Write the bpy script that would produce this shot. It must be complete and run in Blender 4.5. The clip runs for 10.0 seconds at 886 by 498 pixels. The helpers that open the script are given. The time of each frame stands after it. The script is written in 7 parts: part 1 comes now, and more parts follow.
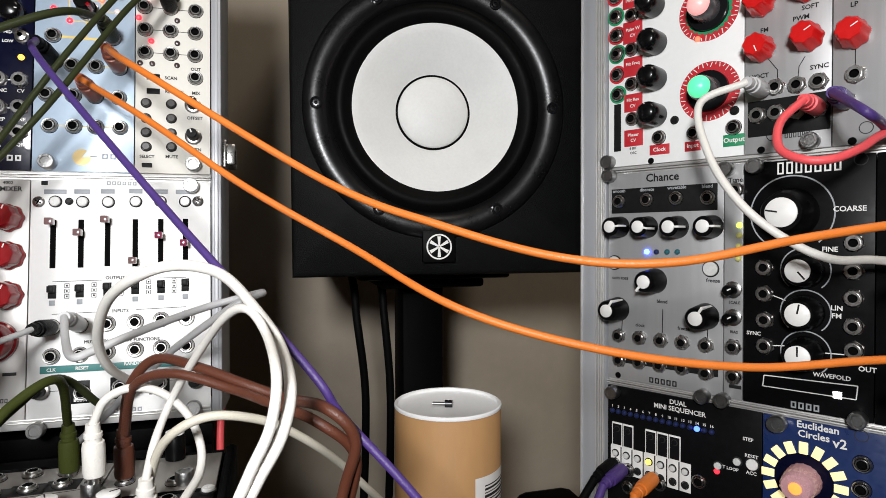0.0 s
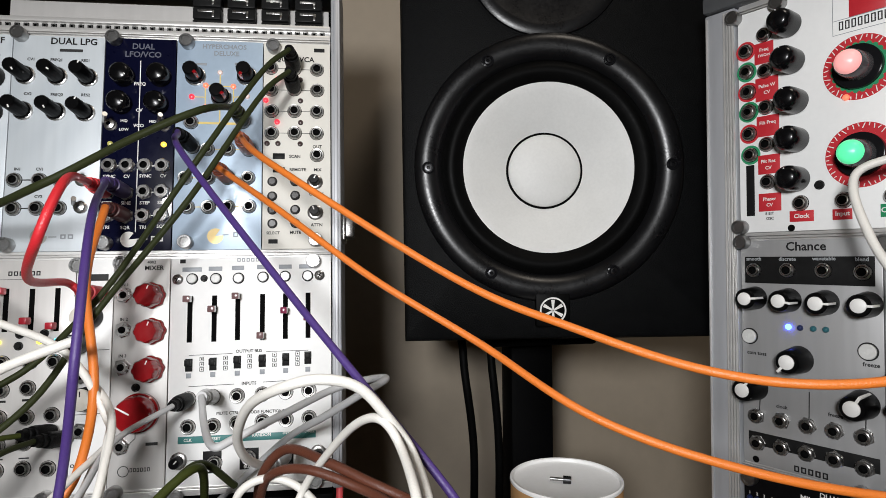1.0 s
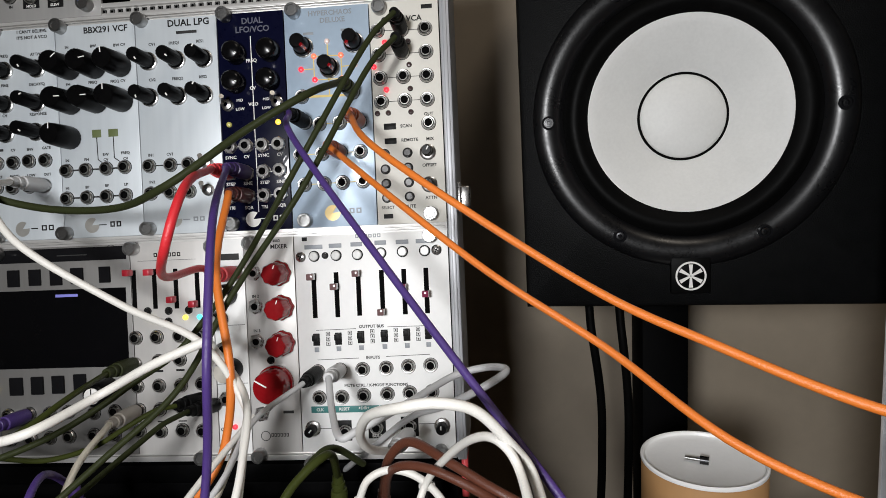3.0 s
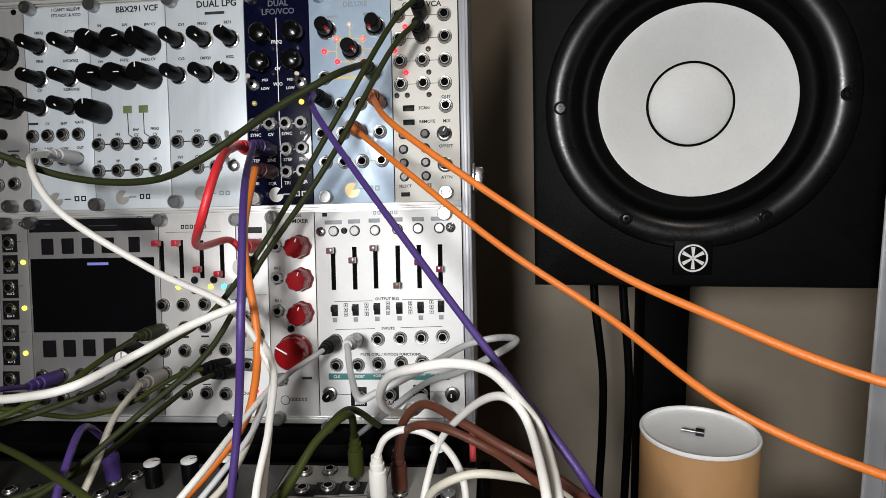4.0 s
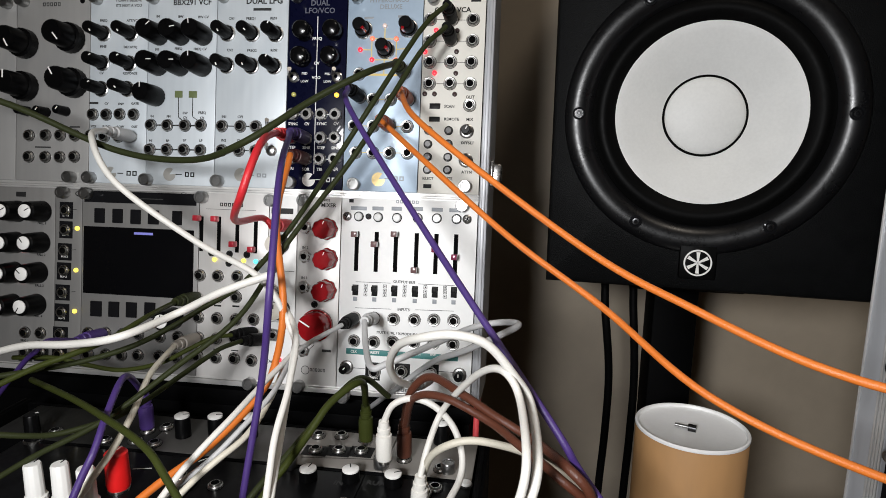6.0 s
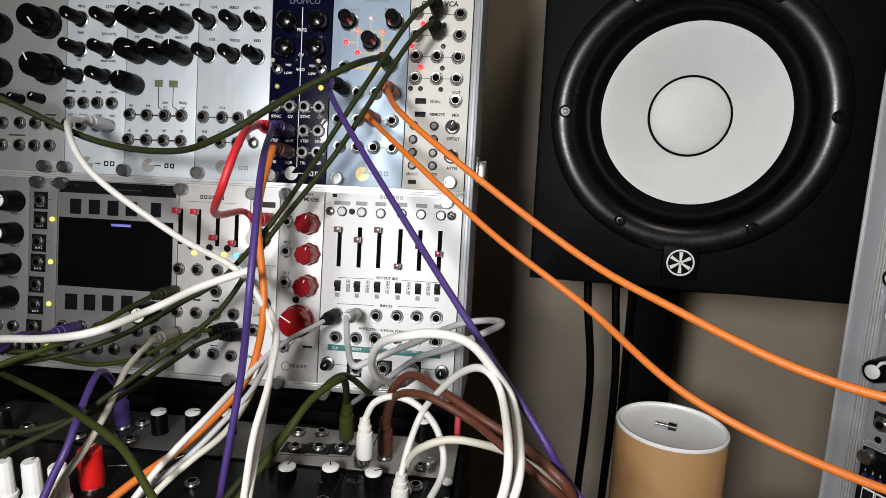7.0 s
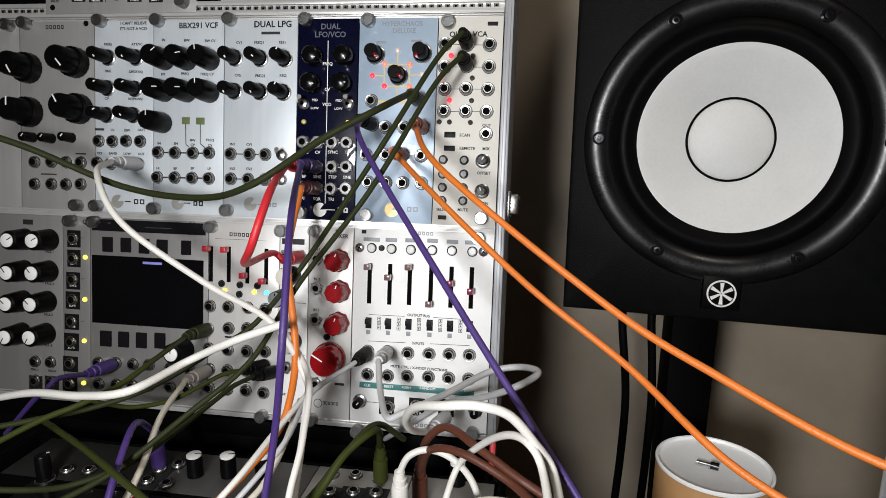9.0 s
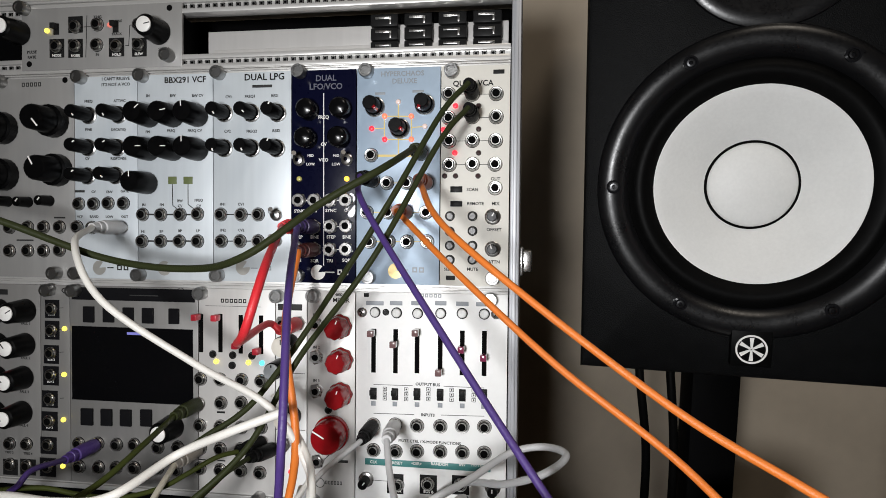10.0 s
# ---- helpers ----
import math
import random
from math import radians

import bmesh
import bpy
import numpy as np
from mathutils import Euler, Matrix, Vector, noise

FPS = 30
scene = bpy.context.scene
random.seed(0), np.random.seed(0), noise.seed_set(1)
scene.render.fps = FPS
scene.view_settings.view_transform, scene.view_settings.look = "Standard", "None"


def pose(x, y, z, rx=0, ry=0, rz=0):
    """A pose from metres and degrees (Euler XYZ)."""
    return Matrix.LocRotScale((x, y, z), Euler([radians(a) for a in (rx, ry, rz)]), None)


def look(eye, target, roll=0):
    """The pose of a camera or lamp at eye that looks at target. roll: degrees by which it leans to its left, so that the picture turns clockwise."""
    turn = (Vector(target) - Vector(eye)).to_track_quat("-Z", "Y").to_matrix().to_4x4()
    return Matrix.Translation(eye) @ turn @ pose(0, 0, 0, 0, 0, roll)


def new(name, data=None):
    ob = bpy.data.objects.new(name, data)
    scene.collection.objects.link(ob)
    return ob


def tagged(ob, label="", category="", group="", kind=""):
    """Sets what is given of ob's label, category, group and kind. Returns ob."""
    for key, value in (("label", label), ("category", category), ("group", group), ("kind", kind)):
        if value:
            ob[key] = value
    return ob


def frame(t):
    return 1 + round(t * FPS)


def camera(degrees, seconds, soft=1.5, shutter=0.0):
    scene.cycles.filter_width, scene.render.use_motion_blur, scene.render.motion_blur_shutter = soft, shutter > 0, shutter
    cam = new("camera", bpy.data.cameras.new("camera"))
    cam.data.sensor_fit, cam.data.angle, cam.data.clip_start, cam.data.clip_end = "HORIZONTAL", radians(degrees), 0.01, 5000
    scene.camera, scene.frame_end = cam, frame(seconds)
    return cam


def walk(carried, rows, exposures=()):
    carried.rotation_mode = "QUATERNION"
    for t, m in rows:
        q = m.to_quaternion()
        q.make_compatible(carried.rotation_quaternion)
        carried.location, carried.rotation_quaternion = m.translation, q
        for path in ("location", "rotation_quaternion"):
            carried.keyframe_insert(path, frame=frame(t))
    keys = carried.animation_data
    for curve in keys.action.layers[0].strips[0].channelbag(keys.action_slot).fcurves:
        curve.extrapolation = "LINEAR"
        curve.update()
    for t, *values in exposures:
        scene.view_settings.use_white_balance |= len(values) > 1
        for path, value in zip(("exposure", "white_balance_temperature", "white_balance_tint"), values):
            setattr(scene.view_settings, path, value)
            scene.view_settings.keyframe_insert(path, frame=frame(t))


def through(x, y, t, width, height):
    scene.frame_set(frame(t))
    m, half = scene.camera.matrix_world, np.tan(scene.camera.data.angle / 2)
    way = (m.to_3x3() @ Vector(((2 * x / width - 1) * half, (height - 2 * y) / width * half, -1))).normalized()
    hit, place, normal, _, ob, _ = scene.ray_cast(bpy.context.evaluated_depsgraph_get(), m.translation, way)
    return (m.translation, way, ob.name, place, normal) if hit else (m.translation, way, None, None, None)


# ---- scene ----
cam = camera(72.9, 10.0, soft=0.6)
PATH = [
    (0, (0.0337, -0.3758, 1.0685), (0.5835, 1.5459, 0.9987), -0.09),
    (0.5, (0.0280, -0.3667, 1.0737), (0.4277, 1.5924, 1.0261), 0.13),
    (1, (0.0203, -0.3655, 1.1010), (0.2771, 1.6179, 1.0899), -0.60),
    (1.5, (0.0235, -0.3548, 1.1160), (0.1708, 1.6398, 1.1082), -1.02),
    (1.8, (0.0211, -0.3343, 1.1147), (0.0637, 1.6568, 1.1226), -1.53),
    (2, (0.0268, -0.3257, 1.1248), (-0.0153, 1.6689, 0.9838), -1.02),
    (2.5, (0.0260, -0.3306, 1.1307), (-0.0853, 1.6487, 0.8662), -2.96),
    (3, (0.0252, -0.3443, 1.1330), (-0.1379, 1.6293, 0.8529), -3.01),
    (3.2, (0.0206, -0.3474, 1.1312), (-0.1326, 1.6245, 0.8482), -2.53),
    (4.3, (0.0208, -0.3706, 1.1323), (-0.1950, 1.5862, 0.7886), -0.75),
    (4.5, (0.0254, -0.3754, 1.1324), (-0.2173, 1.5811, 0.7959), 0.15),
    (5, (0.0290, -0.3768, 1.1303), (-0.1904, 1.5912, 0.8494), 1.13),
    (5.5, (0.0309, -0.3829, 1.1328), (-0.2297, 1.5712, 0.7959), 0.84),
    (5.7, (0.0311, -0.3884, 1.1321), (-0.2523, 1.5668, 0.7932), 0.97),
    (6.8, (0.0294, -0.3857, 1.1255), (-0.1767, 1.5768, 0.8024), 2.43),
    (7, (0.0301, -0.3851, 1.1308), (-0.1834, 1.5722, 0.7797), 2.30),
    (7.5, (0.0316, -0.3853, 1.1308), (-0.1956, 1.5725, 0.7909), 1.28),
    (8, (0.0349, -0.3845, 1.1279), (-0.1598, 1.5712, 0.7571), 0.36),
    (8.5, (0.0301, -0.3919, 1.1416), (-0.2170, 1.5701, 0.8421), 1.01),
    (9, (0.0237, -0.3719, 1.1600), (-0.2717, 1.5664, 0.7654), 0.98),
    (9.5, (0.0092, -0.3545, 1.1679), (-0.2890, 1.5908, 0.8119), -1.17),
    (10, (0.0099, -0.3433, 1.1751), (-0.2642, 1.6144, 0.8711), -0.53),
]
walk(cam, [(t, look(eye, target, roll)) for t, eye, target, roll in PATH], ((0, -0.02), (1.0, -0.27), (2.0, -0.45), (3.0, -0.43), (5.0, -0.38), (8.0, -0.35), (10, -0.36)))

# ---- light ----
world = bpy.data.worlds.new("room_dark")
scene.world = world
world.use_nodes = True
world.node_tree.nodes["Background"].inputs[0].default_value = (0.6, 0.5, 0.4, 1)
world.node_tree.nodes["Background"].inputs[1].default_value = 0.002


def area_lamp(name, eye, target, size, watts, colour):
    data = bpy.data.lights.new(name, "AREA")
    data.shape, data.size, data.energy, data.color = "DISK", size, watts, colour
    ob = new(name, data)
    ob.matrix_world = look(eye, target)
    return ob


area_lamp("desk_lamp_light", (-0.078, -0.57, 1.19), (0.0, 0.1, 1.03), 0.085, 4.4, (0.97, 0.975, 0.99))
# unseen fill added high up to brighten the tube's lid
area_lamp("overhead_fill_light", (0.45, -0.62, 2.32), (0.1, 0.0, 1.0), 0.35, 3.6, (1.0, 0.90, 0.78))


# ---- materials ----
def material(name, colour, rough=0.5, metal=0.0, grain=0.06, scale=300.0, bump=0.0, wear=0.0, glow=0.0, stretch=(1, 1, 1), coat=0.0, through=0.0, gloss=None):
    mat = bpy.data.materials.new(name)
    mat.use_nodes = True
    nt = mat.node_tree
    b = nt.nodes["Principled BSDF"]
    b.inputs["Roughness"].default_value, b.inputs["Metallic"].default_value = rough, metal
    b.inputs["Coat Weight"].default_value = coat
    b.inputs["Specular IOR Level"].default_value = gloss if gloss is not None else 0.08 if max(colour) < 0.05 and not metal else 0.5
    b.inputs["Transmission Weight"].default_value = through
    tex, mapping, n1, n2 = (nt.nodes.new("ShaderNode" + k) for k in ("TexCoord", "Mapping", "TexNoise", "TexNoise"))
    mapping.inputs["Scale"].default_value = stretch
    nt.links.new(tex.outputs["Object"], mapping.inputs["Vector"])
    for n, s in ((n1, scale), (n2, scale * 0.08)):
        n.inputs["Scale"].default_value, n.inputs["Detail"].default_value = s, 4
        nt.links.new(mapping.outputs[0], n.inputs["Vector"])
    add = nt.nodes.new("ShaderNodeMath")
    add.operation = "ADD"
    nt.links.new(n1.outputs[0], add.inputs[0])
    nt.links.new(n2.outputs[0], add.inputs[1])
    ramp = nt.nodes.new("ShaderNodeMapRange")
    ramp.inputs["From Min"].default_value, ramp.inputs["From Max"].default_value = 0.6, 1.4
    ramp.inputs["To Min"].default_value, ramp.inputs["To Max"].default_value = 1 - grain, 1 + grain
    nt.links.new(add.outputs[0], ramp.inputs["Value"])
    mul = nt.nodes.new("ShaderNodeMix")
    mul.data_type, mul.blend_type = "RGBA", "MULTIPLY"
    mul.inputs[0].default_value = 1.0
    mul.inputs[6].default_value = (*colour, 1)
    nt.links.new(ramp.outputs[0], mul.inputs[7])
    nt.links.new(mul.outputs[2], b.inputs["Base Color"])
    rr = nt.nodes.new("ShaderNodeMapRange")
    rr.inputs["From Min"].default_value, rr.inputs["From Max"].default_value = 0.6, 1.4
    rr.inputs["To Min"].default_value, rr.inputs["To Max"].default_value = max(0.02, rough - 0.08 - wear), min(1, rough + 0.08 + wear)
    nt.links.new(add.outputs[0], rr.inputs["Value"])
    nt.links.new(rr.outputs[0], b.inputs["Roughness"])
    if bump:
        bp = nt.nodes.new("ShaderNodeBump")
        bp.inputs["Strength"].default_value, bp.inputs["Distance"].default_value = bump, 0.0004
        nt.links.new(n1.outputs[0], bp.inputs["Height"])
        nt.links.new(bp.outputs[0], b.inputs["Normal"])
    if glow:
        b.inputs["Emission Color"].default_value = (*colour, 1)
        b.inputs["Emission Strength"].default_value = glow
    return mat


BRUSH = (1, 1, 0.06)
M_CREAM = material("cream_panel", (0.68, 0.66, 0.60), 0.6, 0.0, 0.04)
M_BLUEGREY = material("blue_grey_panel", (0.40, 0.50, 0.61), 0.38, 0.2, 0.05, coat=0.2)
M_SILVERBLUE = material("silver_panel", (0.58, 0.625, 0.655), 0.45, 0.15, 0.05, stretch=BRUSH)
M_NAVY = material("navy_panel", (0.003, 0.0036, 0.016), 0.3, 0.0, 0.15, coat=0.2)
M_NAVYPCB = material("navy_board", (0.010, 0.025, 0.10), 0.3, 0.0, 0.15, coat=0.3)
M_ALU = material("grey_aluminium_panel", (0.34, 0.335, 0.325), 0.42, 0.3, 0.06, stretch=BRUSH)
# tile greys step darker leftwards: the row's shade is put into the colour
M_TILESHADE = material("shaded_tile", (0.018, 0.018, 0.017), 0.45, 0.0, 0.15, stretch=BRUSH)
M_TILEHALFSHADE = material("half_shaded_tile", (0.075, 0.072, 0.068), 0.45, 0.2, 0.1, stretch=BRUSH)
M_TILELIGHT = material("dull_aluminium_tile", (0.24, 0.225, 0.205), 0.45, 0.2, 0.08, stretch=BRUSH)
# M_ALU's grey taken darker for the three lower-left modules
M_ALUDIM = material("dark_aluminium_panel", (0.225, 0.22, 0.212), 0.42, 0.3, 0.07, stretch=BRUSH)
M_ALUGREY = material("matte_aluminium_panel", (0.39, 0.39, 0.39), 0.42, 0.35, 0.06, stretch=BRUSH)
M_ALUWHITE = material("bright_aluminium_panel", (0.60, 0.585, 0.565), 0.42, 0.25, 0.05, stretch=BRUSH)
M_WHITEPANEL = material("white_panel", (0.84, 0.84, 0.825), 0.45, 0.0, 0.03)
M_BLACKPANEL = material("black_panel", (0.004, 0.004, 0.0045), 0.35, 0.0, 0.2)
M_RAIL = material("extruded_aluminium", (0.68, 0.67, 0.65), 0.37, 0.55, 0.07, 200, stretch=(0.05, 1, 1))
M_SIDE = material("anodised_side", (0.45, 0.46, 0.48), 0.45, 0.35, 0.07, 250, stretch=(1, 1, 0.05))
M_GREYSIDE = material("grey_cap_metal", (0.12, 0.125, 0.13), 0.4, 0.4, 0.08, 250)
M_CASEDARK = material("dark_case", (0.002, 0.002, 0.0022), 0.6, 0.0, 0.2, gloss=0.04)
M_CHROME = material("chrome", (0.50, 0.49, 0.475), 0.28, 1.0, 0.06, 500)
M_GUNMETAL = material("blackened_steel", (0.05, 0.05, 0.052), 0.3, 1.0, 0.1, 600)
M_STEEL = material("knurled_steel", (0.30, 0.30, 0.295), 0.34, 1.0, 0.1, 900, 0.4)
M_BLACK = material("black_plastic", (0.012, 0.012, 0.012), 0.42, 0.0, 0.2)
M_GLOSSBLACK = material("gloss_black", (0.008, 0.008, 0.009), 0.15, 0.0, 0.1)
M_DEADBLACK = material("jack_hole", (0.002, 0.002, 0.002), 0.9, 0.0, 0.1)
M_KNOB = material("knob_black", (0.0022, 0.0022, 0.0024), 0.3, 0.0, 0.2, 400, 0.15, gloss=0.13)
M_DOME = material("polished_black", (0.003, 0.003, 0.0035), 0.2, 0.0, 0.1, coat=0.12, gloss=0.3)
M_RUBBER = material("dark_rubber", (0.055, 0.052, 0.05), 0.35, 0.0, 0.2)
M_REDKNOB = material("red_knob", (0.24, 0.005, 0.008), 0.16, 0.0, 0.08, coat=0.7)
M_REDGLOSS = material("bright_red_knob", (0.62, 0.012, 0.012), 0.2, 0.0, 0.08, coat=0.6)
M_REDCAP = material("red_cap", (0.70, 0.012, 0.012), 0.4, 0.0, 0.05)
M_WHITECAP = material("white_cap", (0.80, 0.79, 0.76), 0.4, 0.0, 0.03)
M_CREAMCAP = material("cream_cap", (0.72, 0.68, 0.60), 0.4, 0.0, 0.05)
M_GREYCAP = material("grey_cap", (0.34, 0.36, 0.37), 0.4, 0.0, 0.05)
M_CLEARCAP = material("clear_button", (0.62, 0.62, 0.60), 0.25, 0.0, 0.06, coat=0.4)
M_INK = material("black_print", (0.02, 0.02, 0.02), 0.5)
M_GREYINK = material("grey_print", (0.04, 0.04, 0.04), 0.5)
M_DIMPRINT = material("dim_print", (0.10, 0.105, 0.14), 0.5)
M_SILVERPRINT = material("silver_print", (0.42, 0.41, 0.38), 0.35, 0.4, 0.08)
M_PALEINK = material("pale_print", (0.27, 0.29, 0.31), 0.5)
M_WHITEPRINT = material("white_print", (0.78, 0.77, 0.74), 0.5, 0, 0.04)
M_YELLOWPRINT = material("yellow_print", (0.72, 0.55, 0.18), 0.45, 0, 0.06)
M_GOLD = material("gold_print", (0.60, 0.45, 0.20), 0.35, 0.4, 0.06)
M_OLIVEPRINT = material("olive_print", (0.13, 0.16, 0.06), 0.5)
M_TEAL = material("teal_print", (0.05, 0.20, 0.19), 0.5)
M_REDPRINT = material("red_print", (0.52, 0.02, 0.03), 0.5)
M_GREENPRINT = material("green_print", (0.02, 0.26, 0.11), 0.5)
M_SCREEN = material("screen_glass", (0.003, 0.003, 0.0035), 0.12, 0.0, 0.1)
M_CABINET = material("speaker_vinyl", (0.0028, 0.003, 0.0032), 0.5, 0.0, 0.3, 1300, 0.9)
M_RING = material("woofer_ring", (0.004, 0.004, 0.0045), 0.32, 0.0, 0.1, 700, 0.1, gloss=0.45)
M_SURROUND = material("rubber_surround", (0.002, 0.002, 0.002), 0.5, 0.0, 0.2, gloss=0.06)
M_CONE = material("white_cone", (0.70, 0.70, 0.68), 0.55, 0.0, 0.05, 500, 0.15)
M_WALL = material("beige_wall_paint", (0.54, 0.46, 0.36), 0.85, 0.0, 0.06, 60, 0.2)
M_CEIL = material("ceiling_paint", (0.6, 0.57, 0.52), 0.9)
M_FLOOR = material("floor_dark", (0.10, 0.08, 0.06), 0.6, 0, 0.15, 20)
M_DESK = material("dark_desk", (0.008, 0.007, 0.0065), 0.5, 0.0, 0.25, 60, stretch=(0.1, 1, 1))
M_CARD = material("brown_cardboard", (0.43, 0.235, 0.095), 0.7, 0.0, 0.08, 160, 0.2, stretch=(1, 1, 0.3))
M_LID = material("white_lid", (0.9, 0.9, 0.89), 0.4, 0.0, 0.03)
M_PAPER = material("label_paper", (0.72, 0.70, 0.67), 0.6, 0.0, 0.04)
M_MAROONPLUG = material("maroon_plug", (0.075, 0.010, 0.008), 0.4)
M_DARKPURPLE = material("dark_purple_plug", (0.030, 0.012, 0.085), 0.4)
M_GREYPLUG = material("taupe_plug", (0.30, 0.275, 0.24), 0.45)
CORD = {
    "orange": material("orange_cord", (0.66, 0.17, 0.022), 0.45, 0, 0.06, 1400, 0.5),
    "rust": material("rust_plug", (0.34, 0.075, 0.025), 0.4, 0, 0.08),
    "purple": material("purple_cord", (0.060, 0.030, 0.160), 0.45, 0, 0.06, 1400, 0.5),
    "olive": material("olive_cord", (0.026, 0.031, 0.012), 0.45, 0, 0.08, 1400, 0.5),
    "green": material("green_cord", (0.036, 0.044, 0.010), 0.45, 0, 0.08, 1400, 0.5),
    "white": material("white_cord", (0.72, 0.70, 0.65), 0.45, 0, 0.05, 1400, 0.5),
    "ivory": material("ivory_cord", (0.62, 0.58, 0.48), 0.45, 0, 0.05, 1400, 0.5),
    "grey": material("grey_cord", (0.48, 0.48, 0.48), 0.45, 0, 0.05, 1400, 0.5),
    "brown": material("brown_cord", (0.095, 0.029, 0.015), 0.45, 0, 0.08, 1400, 0.5),
    "red": material("red_cord", (0.58, 0.022, 0.03), 0.42, 0, 0.06, 1400, 0.5),
    "coral": material("coral_cord", (0.80, 0.09, 0.10), 0.42, 0, 0.06, 1400, 0.5),
    "black": material("black_cord", (0.003, 0.003, 0.003), 0.5, 0, 0.1, 1400, 0.5, gloss=0.06),
}


def lamp_material(name, colour, glow):
    return material(name, colour, 0.3, 0.0, 0.02, glow=glow)


LED_RED = lamp_material("red_led", (1.0, 0.03, 0.05), 1.6)
LED_REDSOFT = lamp_material("soft_red_led", (0.8, 0.2, 0.15), 0.5)
LED_CORAL = lamp_material("coral_led", (1.0, 0.22, 0.12), 0.9)
LED_PALE = lamp_material("pale_led", (0.75, 0.60, 0.55), 0.25)
LED_AMBER = lamp_material("amber_led", (1.0, 0.55, 0.06), 2.2)
LED_YELLOW = lamp_material("yellow_led", (1.0, 0.78, 0.10), 2.0)
LED_DIMYELLOW = lamp_material("dim_yellow_led", (0.45, 0.42, 0.12), 0.25)
LED_CYAN = lamp_material("cyan_led", (0.1, 0.75, 0.95), 2.0)
LED_LIME = lamp_material("lime_led", (0.65, 1.0, 0.1), 2.0)
LED_BLUE = lamp_material("blue_led", (0.04, 0.09, 1.0), 7.0)
LED_BLUEHOT = lamp_material("bright_blue_led", (0.03, 0.07, 1.0), 24.0)
LED_BLUEDIM = lamp_material("dim_blue_led", (0.012, 0.02, 0.08), 0.05)
LED_TEALDIM = lamp_material("dim_teal_led", (0.02, 0.10, 0.12), 0.1)
LED_WHITE = lamp_material("white_led", (1.0, 1.0, 1.0), 3.0)
LED_WARM = lamp_material("warm_ring_led", (1.0, 0.84, 0.42), 0.6)
LED_PINKKNOB = lamp_material("pink_lit_knob", (1.0, 0.42, 0.40), 0.55)
LED_GREENKNOB = lamp_material("green_lit_knob", (0.10, 0.80, 0.36), 0.8)
LED_ORANGEKNOB = lamp_material("orange_lit_knob", (1.0, 0.32, 0.06), 1.1)
LED_SCREENBAR = lamp_material("screen_line_glow", (0.18, 0.18, 0.5), 0.5)
M_SMOKE = material("smoky_clear_plastic", (0.10, 0.10, 0.105), 0.18, 0.0, 0.1, through=0.35, gloss=0.5)
M_PINKSMOKE = material("pink_clear_plastic", (0.62, 0.34, 0.36), 0.25, 0.0, 0.1, through=0.2, glow=0.06, gloss=0.5)
LED_OFF = material("unlit_led", (0.05, 0.03, 0.03), 0.2)
LED_SLIDERA = material("clear_slider_cap", (0.17, 0.10, 0.10), 0.12, coat=0.8)
LED_SLIDERB = material("pinkish_slider_cap", (0.20, 0.03, 0.07), 0.12, coat=0.8)
LED_SLIDERR = lamp_material("red_slider_cap", (0.42, 0.02, 0.035), 0.12)

# ---- mesh helpers (millimetres on panels; local x right, z up, -y out of the panel) ----
MM = 0.001
MESHES = {}


def to_object(name, bm, mats, parent=None, label="", smooth=True):
    me = bpy.data.meshes.new(name)
    bm.normal_update()
    bm.to_mesh(me)
    bm.free()
    for mt in mats:
        me.materials.append(mt)
    if smooth:
        me.polygons.foreach_set("use_smooth", [True] * len(me.polygons))
        me.set_sharp_from_angle(angle=radians(38))
    ob = new(name, me)
    if parent:
        ob.parent = parent
    if label:
        ob["label"] = label
    return ob


def part(name, bm, mat, parent, label=""):
    return to_object(name, bm, mat if isinstance(mat, (list, tuple)) else [mat], parent, label)


def shared(key, name, make, mats, parent, loc, turn=0.0, label=""):
    """A part that shares one mesh with its alikes."""
    if key not in MESHES:
        bm = bmesh.new()
        make(bm)
        me = bpy.data.meshes.new(name)
        bm.normal_update()
        bm.to_mesh(me)
        bm.free()
        for mt in mats:
            me.materials.append(mt)
        me.polygons.foreach_set("use_smooth", [True] * len(me.polygons))
        me.set_sharp_from_angle(angle=radians(38))
        MESHES[key] = me
    ob = new(name, MESHES[key])
    ob.parent = parent
    ob.location = loc
    ob.rotation_euler = (0, radians(turn), 0)
    if label:
        ob["label"] = label
    return ob


def box(bm, x0, x1, y0, y1, z0, z1, bevel=0.0, mat=0, segments=2):
    made = bmesh.ops.create_cube(bm, size=1, matrix=Matrix.LocRotScale(((x0 + x1) / 2, (y0 + y1) / 2, (z0 + z1) / 2), None, (abs(x1 - x0), abs(y1 - y0), abs(z1 - z0))))
    faces = {fc for v in made["verts"] for fc in v.link_faces}
    for fc in faces:
        fc.material_index = mat
    if bevel:
        edges = list({e for v in made["verts"] for e in v.link_edges})
        out = bmesh.ops.bevel(bm, geom=edges, offset=bevel, segments=segments, affect="EDGES", profile=0.5)
        for fc in out["faces"]:
            fc.material_index = mat


